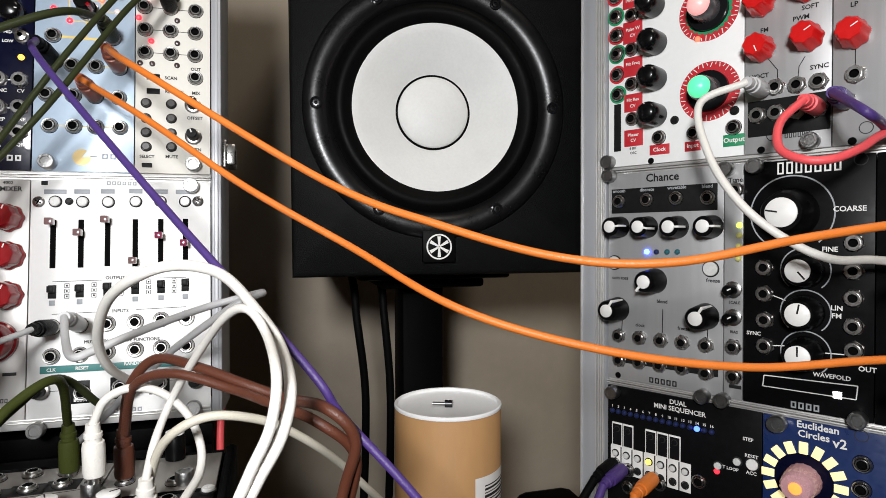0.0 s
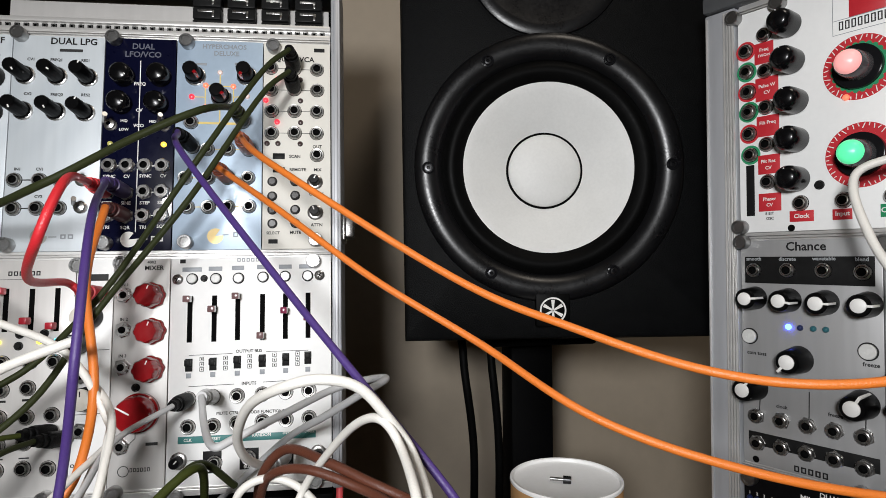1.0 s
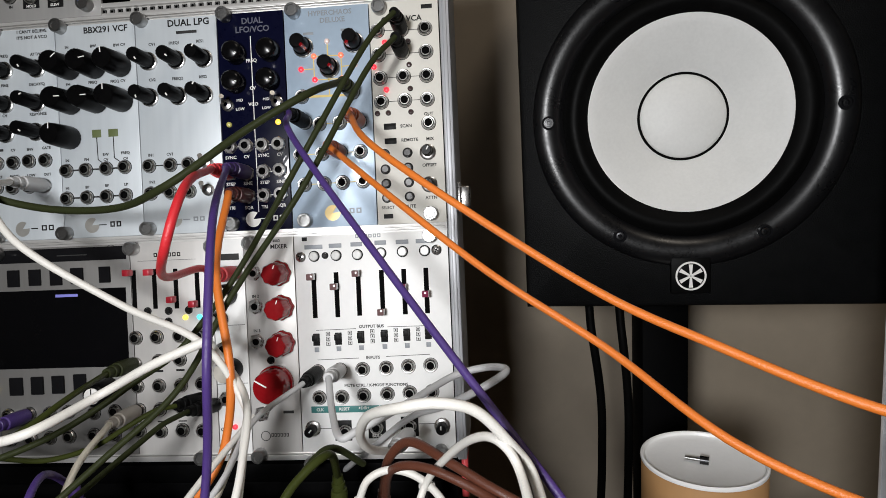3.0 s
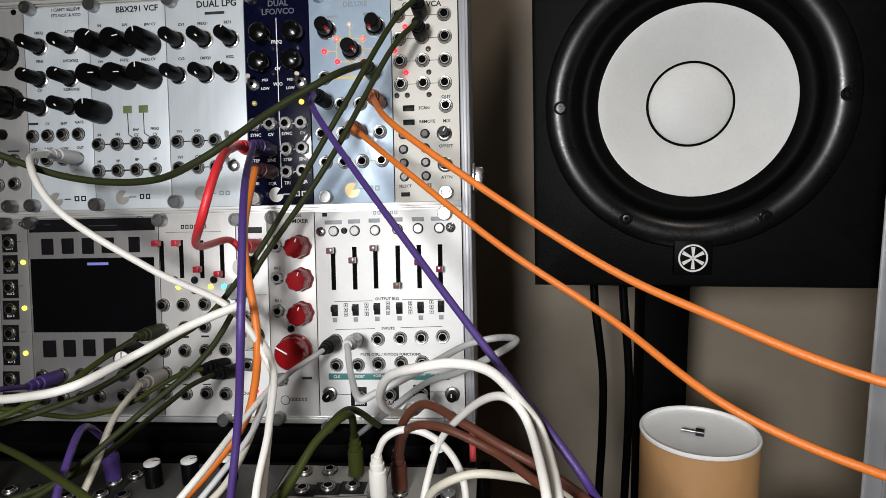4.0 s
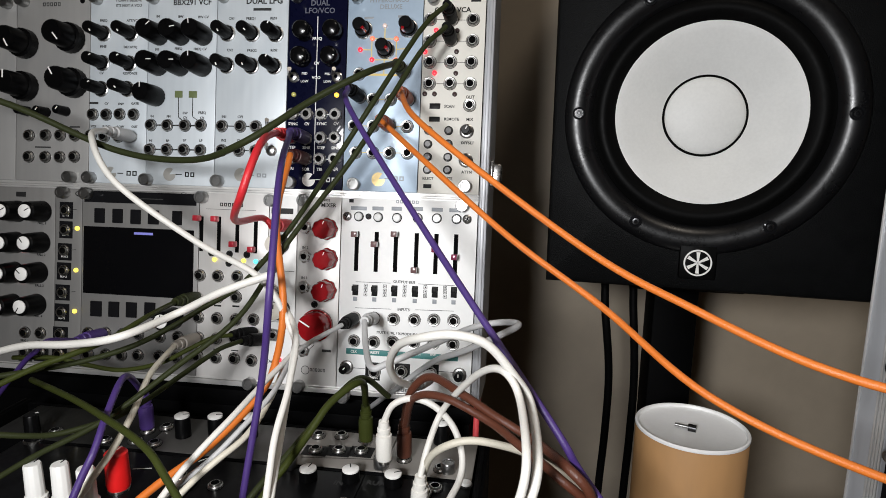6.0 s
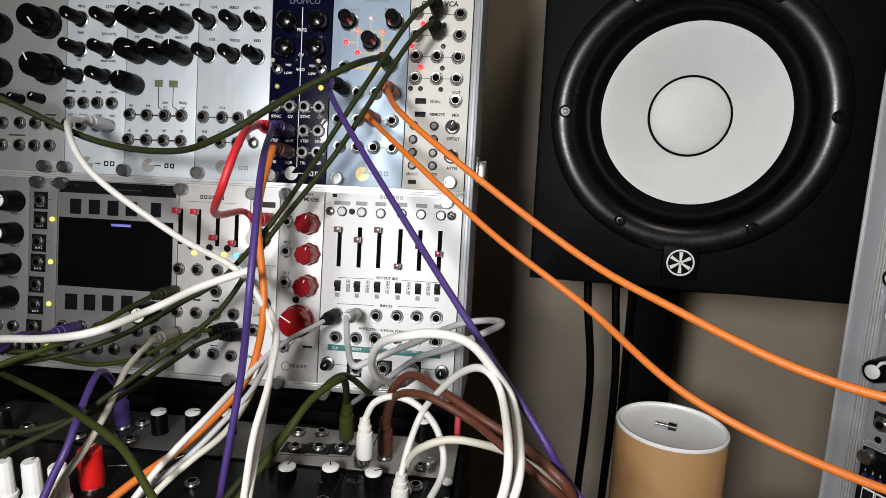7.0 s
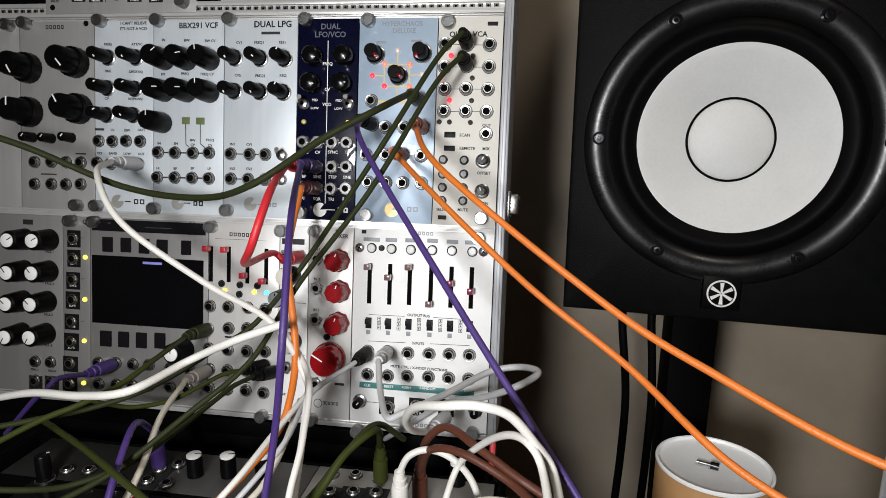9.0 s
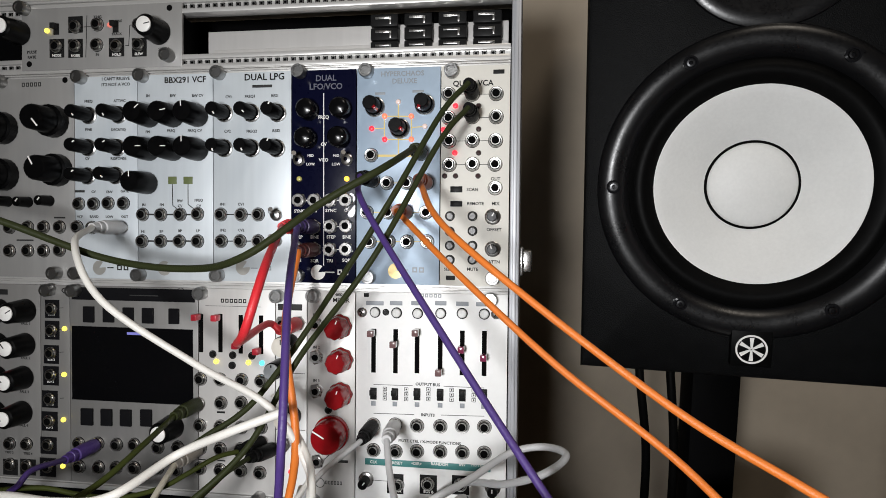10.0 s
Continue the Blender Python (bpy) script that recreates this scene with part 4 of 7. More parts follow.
for u, v in ((25.5, 108.2), (41.5, 93.6),):
    led(m, u, v, LED_PALE)
lettering(m, "HYPERCHAOS", 27.8, 124.7, 3.8, M_PALEINK)
lettering(m, "DELUXE", 29.1, 120.4, 3.8, M_PALEINK)
plate(m, "printed_bar", 11.4, 112.7, 6.2, 1.5, M_PALEINK)
plate(m, "printed_bar", 33.9, 113.5, 6.8, 1.5, M_PALEINK)
maker_disc(m, 24.4, 8.1, M_GOLD)
plate(m, "printed_bar", 28.5, 8.5, 3.5, 0.6, M_PALEINK)
maker_blocks(m, 34.0, 7.0, 8.2, 3.9, M_PALEINK, 2)

m = module("eurorack_module", "dark navy panel dual oscillator module with chrome jacks", LEFT_RACK, -132.1, 0.0, 40.6, 128.5, M_NAVY)
for u, v in ((5.7, 127.2), (4.9, 4.3),):
    thumbscrew(m, u, v)
for u, v, a in ((11.4, 104.3, 120), (31.9, 104.6, 140), (10.4, 87.3, 110), (30.9, 87.4, 100),):
    knob(m, "dome", u, v, a)
toggle(m, 5.1, 74.4)
toggle(m, 35.2, 74.5)
for u, v in ((5.1, 63.1),):
    led(m, u, v, LED_DIMYELLOW)
for u, v in ((34.9, 63.0),):
    led(m, u, v, LED_AMBER)
for u, v in ((5.1, 50.1), (14.8, 50.1), (24.7, 50.1), (34.6, 50.1), (4.5, 34.3), (14.5, 34.0), (24.8, 34.4), (34.7, 34.8), (4.5, 20.5), (14.9, 20.3), (24.5, 20.4), (34.7, 20.8),):
    nut_jack(m, u, v)
for v in (50.1, 34.3, 20.5):
    line(m, 9.0, v, 11.0, v, 0.6, M_WHITEPRINT)
    line(m, 28.8, v, 30.6, v, 0.6, M_WHITEPRINT)
line(m, 20.3, 114.6, 20.6, 10.7, 0.5, M_WHITEPRINT)
lettering(m, "DUAL", 21.7, 123.3, 4.6, M_DIMPRINT)
lettering(m, "LFO/VCO", 21.7, 118.3, 4.6, M_DIMPRINT)
lettering(m, "FREQ", 20.3, 100.0, 2.6, M_WHITEPRINT)
lettering(m, "CV", 20.4, 83.8, 2.6, M_WHITEPRINT)
lettering(m, "VCO", 20.4, 74.3, 2.6, M_WHITEPRINT)
lettering(m, "MID", 12.2, 77.1, 2.1, M_WHITEPRINT)
lettering(m, "LOW", 12.2, 71.9, 2.1, M_WHITEPRINT)
lettering(m, "MID", 28.2, 76.9, 2.1, M_WHITEPRINT)
lettering(m, "LOW", 28.2, 71.8, 2.1, M_WHITEPRINT)
lettering(m, "SYNC", 5.2, 43.5, 2.5, M_WHITEPRINT)
lettering(m, "CV", 14.8, 43.6, 2.5, M_WHITEPRINT)
lettering(m, "SYNC", 25.1, 43.9, 2.5, M_WHITEPRINT)
lettering(m, "CV", 35.0, 44.0, 2.5, M_WHITEPRINT)
lettering(m, "STEP", 4.5, 27.7, 2.5, M_WHITEPRINT)
lettering(m, "SINE", 14.9, 27.8, 2.5, M_WHITEPRINT)
lettering(m, "STEP", 25.2, 27.9, 2.5, M_WHITEPRINT)
lettering(m, "SINE", 35.0, 28.0, 2.5, M_WHITEPRINT)
lettering(m, "TRI", 4.5, 13.6, 2.5, M_WHITEPRINT)
lettering(m, "SQR", 14.9, 13.4, 2.5, M_WHITEPRINT)
lettering(m, "TRI", 24.5, 13.5, 2.5, M_WHITEPRINT)
lettering(m, "SQR", 34.8, 14.0, 2.5, M_WHITEPRINT)
maker_disc(m, 17.1, 6.5, M_WHITEPRINT)
plate(m, "printed_bar", 21.7, 6.4, 5.7, 0.6, M_WHITEPRINT)
maker_blocks(m, 28.8, 4.8, 7.8, 4.0, M_WHITEPRINT, 2)

m = module("eurorack_module", "pale silver panel dual gate module with black knobs", LEFT_RACK, -182.9, 0.0, 50.8, 128.5, M_SILVERBLUE)
for u, v in ((4.5, 127.9), (3.9, 3.7),):
    thumbscrew(m, u, v)
lettering(m, "DUAL LPG", 33.5, 125.1, 5.2, M_INK)
plate(m, "printed_bar", 25.8, 118.8, 12.7, 1.7, M_GREYINK)
for u, v, a in ((7.8, 103.6, 150), (25.4, 103.3, 130), (42.2, 103.0, 30), (7.7, 82.1, 160), (25.4, 81.9, 150), (41.5, 81.7, 30),):
    knob(m, "tall", u, v, a)
lettering(m, "CV1", 10.4, 113.6, 2.2, M_GREYINK)
lettering(m, "FREQ1", 24.3, 113.6, 2.2, M_GREYINK)
lettering(m, "RES1", 40.3, 113.6, 2.2, M_GREYINK)
lettering(m, "CV2", 9.6, 92.5, 2.2, M_GREYINK)
lettering(m, "FREQ2", 25.4, 92.3, 2.2, M_GREYINK)
lettering(m, "RES2", 41.1, 92.4, 2.2, M_GREYINK)
for u, v in ((5.1, 41.3), (18.4, 41.3), (29.5, 41.4), (5.4, 24.8), (17.7, 24.9), (29.5, 25.0),):
    jack(m, u, v)
toggle(m, 41.5, 41.1)
toggle(m, 41.5, 25.2)
line(m, 7.7, 41.3, 26.9, 41.4, 0.7, M_GREYINK)
line(m, 7.7, 24.8, 26.9, 25.0, 0.7, M_GREYINK)
lettering(m, "IN1", 6.6, 47.6, 2.2, M_GREYINK)
lettering(m, "CV1", 18.4, 47.6, 2.2, M_GREYINK)
lettering(m, "IN2", 6.6, 31.5, 2.2, M_GREYINK)
lettering(m, "CV2", 18.4, 31.6, 2.2, M_GREYINK)
maker_disc(m, 19.5, 8.5, M_SILVERPRINT)
plate(m, "printed_bar", 24.7, 8.0, 4.4, 0.6, M_PALEINK)
maker_blocks(m, 30.6, 6.7, 8.0, 3.4, M_PALEINK, 2)

m = module("eurorack_module", "pale silver panel filter module with black knobs", LEFT_RACK, -233.7, 0.0, 50.8, 128.5, M_SILVERBLUE)
for u, v in ((4.2, 127.6), (2.0, 3.1),):
    thumbscrew(m, u, v)
lettering(m, "BBX291 VCF", 32.4, 124.7, 4.8, M_INK)
for u, v, a in ((8.7, 102.4, 50), (24.8, 102.2, 80), (41.0, 102.2, -5), (8.6, 81.6, 90), (24.7, 81.4, 90), (41.0, 81.2, 0),):
    knob(m, "wide", u, v, a)
lettering(m, "IN", 7.3, 115.5, 2.2, M_GREYINK)
lettering(m, "BW", 24.1, 115.2, 2.2, M_GREYINK)
lettering(m, "BW CV", 40.7, 114.8, 2.2, M_GREYINK)
lettering(m, "FM", 7.1, 92.9, 2.2, M_GREYINK)
lettering(m, "FREQ", 22.9, 93.4, 2.2, M_GREYINK)
lettering(m, "FREQ CV", 38.8, 93.2, 2.2, M_GREYINK)
for u, v in ((3.4, 41.1), (15.8, 41.1), (28.8, 41.2), (40.5, 41.6), (2.9, 24.3), (15.7, 24.4), (28.3, 24.5), (40.5, 24.6),):
    jack(m, u, v)
line(m, 3.4, 41.1, 40.5, 41.2, 1.0, M_GREYINK)
line(m, 3.3, 24.3, 40.5, 24.6, 1.0, M_GREYINK)
plate(m, "printed_bar", 20.8, 60.2, 5.7, 4.7, M_OLIVEPRINT)
plate(m, "printed_bar", 31.1, 60.2, 6.1, 4.6, M_OLIVEPRINT)
line(m, 23.5, 60.2, 23.8, 46.8, 0.5, M_INK)
line(m, 23.8, 46.8, 27.6, 44.0, 0.5, M_INK)
line(m, 34.1, 60.2, 34.1, 47.5, 0.5, M_INK)
line(m, 34.1, 47.5, 39.0, 44.0, 0.5, M_INK)
lettering(m, "IN", 4.2, 47.1, 2.2, M_GREYINK)
lettering(m, "FM", 16.5, 47.1, 2.2, M_GREYINK)
lettering(m, "BW", 28.8, 49.6, 2.2, M_GREYINK)
lettering(m, "CV", 28.8, 46.5, 2.2, M_GREYINK)
lettering(m, "FREQ", 41.3, 50.0, 2.2, M_GREYINK)
lettering(m, "CV", 41.3, 46.5, 2.2, M_GREYINK)
lettering(m, "HI", 3.4, 30.3, 2.2, M_GREYINK)
lettering(m, "BP", 16.1, 30.4, 2.2, M_GREYINK)
lettering(m, "BP", 28.7, 30.9, 2.2, M_GREYINK)
lettering(m, "LP", 40.8, 31.0, 2.2, M_GREYINK)
maker_disc(m, 17.9, 7.3, M_SILVERPRINT)
plate(m, "printed_bar", 22.5, 7.1, 4.6, 0.6, M_INK)
maker_blocks(m, 29.0, 5.5, 8.0, 4.1, M_INK, 2)

m = module("eurorack_module", "pale silver panel oscillator module with a row of small jacks", LEFT_RACK, -274.3, 0.0, 40.6, 128.5, M_SILVERBLUE, -3.4)
for u, v in ((2.3, 127.7), (-0.8, 3.4),):
    thumbscrew(m, u, v)
lettering(m, "I CAN'T BELIEVE", 25.9, 126.7, 2.5, M_GREYINK)
lettering(m, "IT'S NOT A VCO", 25.9, 123.1, 2.5, M_GREYINK)
for u, v, a in ((7.2, 103.9, 140), (28.1, 103.9, 150), (6.7, 83.5, 60), (27.2, 83.2, 60), (6.1, 65.5, 60), (25.9, 65.7, 130),):
    knob(m, "tall", u, v, a)
for u, v, a in ((47.6, 60.7, 0),):
    knob(m, "wide", u, v, a)
lettering(m, "FREQ", 6.9, 112.9, 2.2, M_GREYINK)
lettering(m, "ATT/VC", 28.5, 112.8, 2.2, M_GREYINK)
lettering(m, "FINE", 6.8, 95.0, 2.2, M_GREYINK)
lettering(m, "DECAY/Q", 27.6, 94.6, 2.2, M_GREYINK)
lettering(m, "CV", 5.8, 76.6, 2.2, M_GREYINK)
lettering(m, "RESPONSE", 27.5, 76.5, 2.2, M_GREYINK)
for u, v in ((-0.4, 47.8), (10.0, 47.8), (20.2, 48.2), (30.8, 48.2), (-1.7, 32.9), (8.7, 32.6), (19.4, 32.7),):
    jack(m, u, v)
plate(m, "printed_bar", -3.1, 55.0, 6.8, 1.5, M_GREYINK)
lettering(m, "CV", 10.0, 55.4, 2.1, M_GREYINK)
lettering(m, "ENV", 21.1, 55.3, 2.1, M_GREYINK)
lettering(m, "GATE", 31.7, 55.7, 2.1, M_GREYINK)
lettering(m, "VCF", 0.3, 39.4, 2.1, M_GREYINK)
lettering(m, "BAND", 10.3, 39.5, 2.1, M_GREYINK)
lettering(m, "LOW", 21.0, 39.5, 2.1, M_GREYINK)
lettering(m, "OUT", 31.6, 39.6, 2.1, M_GREYINK)
maker_disc(m, 13.6, 6.9, M_SILVERPRINT)
plate(m, "printed_bar", 19.2, 6.7, 4.3, 0.7, M_INK)
maker_blocks(m, 25.5, 5.1, 9.0, 4.2, M_INK, 2)

m = module("eurorack_module", "grey aluminium panel oscillator module with large black knobs", LEFT_RACK, -335.3, 0.0, 57.6, 128.5, M_ALU)
for u, v in ((6.1, 126.7), (44.9, 3.2),):
    thumbscrew(m, u, v)
for u, v in ((51.3, 126.9),):
    hole(m, u, v)
maker_blocks(m, 20.1, 123.0, 14.6, 3.3, M_GREYINK, 5)
for u, v, a in ((43.8, 100.4, 140), (46.3, 69.2, -30),):
    knob(m, "large", u, v, a)
for u, v, a in ((7.4, 96.6, 150), (7.8, 66.5, 0),):
    knob(m, "large", u, v, a)
trimmer(m, 24.1, 48.8)
trimmer(m, 39.6, 49.6)
trimmer(m, 9.3, 49.2)
for u, v in ((10.7, 32.2), (23.9, 32.6), (35.4, 32.7), (46.8, 32.8), (10.5, 17.0), (35.2, 17.3), (46.6, 17.8), (23.8, 17.2),):
    jack(m, u, v)
plate(m, "printed_bar", 41.4, 61.6, 9.7, 1.1, M_GREYINK)
plate(m, "printed_bar", 42.8, 38.3, 8.0, 1.0, M_GREYINK)
plate(m, "printed_bar", 15.6, 23.5, 12.3, 1.0, M_GREYINK)

m = module("eurorack_module", "plain grey aluminium panel at the dark end of the case", LEFT_RACK, -396.3, 0.0, 60.8, 128.5, M_ALU)
thumbscrew(m, 54.0, 125.5)

m = module("eurorack_module", "white panel six channel mixer module with sliders", LEFT_RACK, -91.4, -133.3, 91.4, 128.5, M_WHITEPANEL)
for u, v in ((81.1, 125.8), (6.1, -4.9), (82.4, 0.6),):
    thumbscrew(m, u, v)
for u, v in ((4.1, 116.2), (84.5, 117.3),):
    screw(m, u, v)
maker_blocks(m, 36.8, 125.8, 15.7, 2.7, M_PALEINK, 6)
plate(m, "printed_bar", 6.5, 120.6, 10.8, 2.5, M_PALEINK)
plate(m, "printed_bar", 21.1, 120.9, 7.6, 2.5, M_PALEINK)
plate(m, "printed_bar", 34.1, 121.2, 6.9, 2.5, M_PALEINK)
plate(m, "printed_bar", 48.4, 121.5, 6.8, 2.6, M_PALEINK)
plate(m, "printed_bar", 60.9, 121.5, 7.4, 2.5, M_PALEINK)
plate(m, "printed_bar", 72.6, 121.5, 7.9, 2.5, M_PALEINK)
push_button(m, 12.1, 116.4, M_CLEARCAP, 2.6)
push_button(m, 25.3, 116.4, M_CLEARCAP, 2.6)
push_button(m, 38.0, 116.4, M_CLEARCAP, 2.6)
push_button(m, 51.9, 116.8, M_CLEARCAP, 2.6)
push_button(m, 64.6, 117.1, M_CLEARCAP, 2.6)
push_button(m, 77.6, 117.1, M_CLEARCAP, 2.6)
push_button(m, 18.7, 116.6, M_GREYINK, 1.3)
fader(m, 11.2, 93.2, 26.5, 0.93, LED_SLIDERA)
fader(m, 24.7, 93.3, 26.5, 0.70, LED_SLIDERA)
fader(m, 37.8, 93.8, 26.5, 0.95, LED_SLIDERA)
fader(m, 51.7, 93.6, 26.5, 0.10, LED_SLIDERA)
fader(m, 64.8, 93.7, 26.5, 0.62, LED_SLIDERB)
fader(m, 77.8, 93.9, 26.5, 0.45, LED_SLIDERB)
slide_switch(m, 11.3, 67.2)
slide_switch(m, 24.5, 67.4)
slide_switch(m, 38.0, 68.0)
slide_switch(m, 51.9, 68.3)
slide_switch(m, 65.1, 68.6)
slide_switch(m, 77.7, 69.2)
for u in (11.3, 24.5, 38.0, 51.9, 65.1, 77.7):
    plate(m, "printed_square", u - 1.4, 59.6 + 0.02 * u, 2.8, 2.8, M_PALEINK)
switch_marks(m, 18.3, 67.5)
switch_marks(m, 31.4, 67.7)
switch_marks(m, 44.8, 68.3)
switch_marks(m, 58.7, 68.6)
switch_marks(m, 71.8, 68.9)
line(m, 11.3, 72.7, 35.2, 73.0, 0.3, M_GREYINK)
line(m, 53.9, 73.5, 78.0, 73.5, 0.3, M_GREYINK)
lettering(m, "OUTPUT BUS", 44.4, 74.1, 2.3, M_GREYINK)
lettering(m, "INPUTS", 44.6, 55.8, 2.3, M_GREYINK)
lettering(m, "MUTE CTRL / X-MODE FUNCTIONS", 45.7, 39.6, 2.2, M_GREYINK)
line(m, 11.4, 55.2, 36.3, 55.7, 0.3, M_GREYINK)
line(m, 52.4, 56.2, 78.2, 56.8, 0.3, M_GREYINK)
for u, v in ((11.4, 48.3), (24.7, 49.0), (38.1, 49.0), (52.1, 49.4), (65.2, 50.1), (78.3, 50.5), (11.5, 32.8), (25.1, 32.9), (38.2, 33.7), (52.2, 34.2), (65.4, 34.6), (78.4, 35.0), (44.9, 14.6), (26.3, 12.7), (64.6, 15.3),):
    jack(m, u, v)
plate(m, "printed_bar", 6.3, 23.8, 75.9, 3.9, M_TEAL)
lettering(m, "CLK", 11.6, 25.6, 2.2, M_WHITEPRINT)
lettering(m, "RESET", 26.2, 25.8, 2.2, M_WHITEPRINT)
lettering(m, "+DIR+", 37.9, 26.2, 2.2, M_WHITEPRINT)
lettering(m, "RANDOM", 51.9, 26.7, 2.2, M_WHITEPRINT)
lettering(m, "INV", 65.5, 27.2, 2.2, M_WHITEPRINT)
lettering(m, "MUTE-ALL", 76.2, 27.5, 2.2, M_WHITEPRINT)
plate(m, "printed_bar", 20.0, 7.1, 10.1, 12.1, M_BLACK)
plate(m, "printed_bar", 40.0, 8.2, 10.4, 11.6, M_BLACK)
plate(m, "printed_bar", 59.4, 9.2, 10.3, 11.5, M_BLACK)
lettering(m, "BUS A", 25.6, 8.9, 2.2, M_WHITEPRINT)
lettering(m, "BUS B", 45.3, 9.6, 2.2, M_WHITEPRINT)
for u, v, a in ((7.1, 14.9, 40), (83.6, 15.2, 0),):
    knob(m, "small", u, v, a)
line(m, 11.6, 14.5, 20.4, 14.4, 0.3, M_INK)
line(m, 69.6, 16.3, 80.3, 16.3, 0.3, M_INK)
maker_blocks(m, 38.4, 0.4, 17.8, 2.9, M_PALEINK, 6)
plate(m, "printed_bar", 5.1, 125.5, 3.1, 2.3, M_INK)

m = module("eurorack_module", "silver panel mixer module with red fluted knobs", LEFT_RACK, -121.9, -133.3, 30.5, 128.5, M_ALUWHITE)
for u, v in ((4.8, 125.7), (4.8, -0.2),):
    thumbscrew(m, u, v)
lettering(m, "4002", 20.1, 126.4, 2.2, M_GREYINK)
lettering(m, "MIXER", 21.5, 123.0, 3.4, M_INK)
for u, v, a in ((20.9, 107.2, 20),):
    knob(m, "red", u, v, a)
for u, v, a in ((21.7, 87.0, 20), (21.4, 65.9, 20),):
    knob(m, "red", u, v, a)
for u, v, a in ((16.1, 42.1, -60),):
    knob(m, "redbig", u, v, a)
for u, v in ((5.9, 107.8), (6.0, 88.1), (6.0, 67.3), (6.9, 24.1),):
    hex_jack(m, u, v)
lettering(m, "IN 1", 5.9, 113.7, 2.2, M_GREYINK)
lettering(m, "IN 2", 6.0, 94.0, 2.2, M_GREYINK)
lettering(m, "IN 3", 6.0, 73.5, 2.2, M_GREYINK)
line(m, 14.0, 33.6, 14.1, 28.0, 0.4, M_INK)
line(m, 14.1, 28.0, 10.5, 24.7, 0.4, M_INK)
plate(m, "printed_bar", 19.8, 23.9, 6.4, 1.7, M_GREYINK)
push_button(m, 13.6, 55.8, M_BLACK, 1.6)
brand_ring(m, 8.4, 10.6)
maker_blocks(m, 11.6, 9.8, 11.1, 2.7, M_GREYINK, 6)

m = module("eurorack_module", "narrow white panel utility module with cream knob caps", LEFT_RACK, -142.2, -133.3, 20.3, 128.5, M_WHITEPANEL)
for u, v in ((2.0, 124.9),):
    thumbscrew(m, u, v)
plate(m, "printed_bar", 1.7, 116.2, 15.5, 3.8, M_GREYINK)
lettering(m, "x2", 12.6, 117.8, 4, M_INK)
for u, v in ((4.6, 108.2), (5.4, 63.5), (5.8, 33.4), (14.7, 108.5),):
    hex_jack(m, u, v)
for u, v, a in ((9.0, 95.8, 0), (10.5, 51.5, 0),):
    knob(m, "creamcap", u, v, a)
for u, v in ((10.2, 16.4),):
    led(m, u, v, LED_RED)
lettering(m, "Out", 3.6, 14.9, 2.6, M_INK)
line(m, 0.2, 77.3, 19.1, 77.4, 0.3, M_INK)
line(m, 0.3, 42.2, 19.2, 42.5, 0.3, M_INK)

m = module("eurorack_module", "silver panel four channel modulation module with short sliders", LEFT_RACK, -193.0, -133.3, 50.8, 128.5, M_ALUWHITE)
for u, v in ((2.8, 125.5), (40.8, -0.9),):
    thumbscrew(m, u, v)
maker_blocks(m, 14.8, 119.5, 17.5, 3.1, M_INK, 6)
plate(m, "printed_bar", 5.0, 117.6, 36.5, 0.2, M_GREYINK)
fader(m, 1.9, 100.3, 24, 0.95, LED_SLIDERR)
fader(m, 14.8, 100.7, 24, 0.93, LED_SLIDERR)
fader(m, 28.2, 100.4, 24, 0.25, LED_SLIDERR)
fader(m, 41.5, 100.5, 24, 0.12, LED_SLIDERR)
push_button(m, 9.8, 87.4, M_BLACK, 1.7)
push_button(m, 23.0, 87.2, M_BLACK, 1.7)
push_button(m, 35.6, 87.3, M_BLACK, 1.7)
push_button(m, 22.6, 80.8, M_BLACK, 1.7)
for u, v in ((12.1, 82.9), (33.4, 83.0),):
    led(m, u, v, LED_YELLOW)
for u, v in ((42.2, 83.0),):
    led(m, u, v, LED_CYAN)
for u, v, a in ((54.3, 81.0, 0),):
    knob(m, "greycap", u, v, a)
for u, v in ((1.5, 71.4), (14.7, 71.6), (28.9, 71.9), (41.5, 71.7), (15.1, 57.0), (28.5, 57.7), (1.0, 42.0), (14.7, 42.1), (28.5, 42.1), (41.5, 42.8), (1.4, 27.7), (14.6, 27.8), (28.2, 28.5), (41.5, 29.0), (1.0, 14.7), (14.6, 14.5), (28.1, 15.0), (40.8, 14.4),):
    jack(m, u, v)
plate(m, "printed_bar", 12.4, 50.4, 5.3, 1.2, M_INK)
plate(m, "printed_bar", 25.9, 50.7, 5.2, 1.2, M_INK)
plate(m, "printed_bar", -0.5, 20.0, 5.3, 0.8, M_GREYINK)
plate(m, "printed_bar", 12.7, 20.1, 5.3, 0.8, M_GREYINK)
plate(m, "printed_bar", 25.9, 20.2, 5.2, 0.7, M_GREYINK)

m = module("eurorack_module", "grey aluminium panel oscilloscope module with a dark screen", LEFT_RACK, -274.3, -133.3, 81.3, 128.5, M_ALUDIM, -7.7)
for u, v in ((-2.9, 125.4),):
    thumbscrew(m, u, v)
plate(m, "printed_bar", -6.1, 119.4, 85.2, 8.1, M_GLOSSBLACK)
maker_blocks(m, 7.9, 119.7, 24.9, 6.3, M_GREYINK, 4)
plate(m, "printed_bar", 34.8, 122.7, 19.4, 0.6, M_GREYINK)
brand_ring(m, 69.6, 125.5)
plate(m, "key_cap", 2.7, 104.9, 7.5, 10.4, M_GLOSSBLACK)
plate(m, "key_cap", 16.6, 105.3, 7.5, 10.0, M_GLOSSBLACK)
plate(m, "key_cap", 30.4, 105.0, 7.4, 10.3, M_GLOSSBLACK)
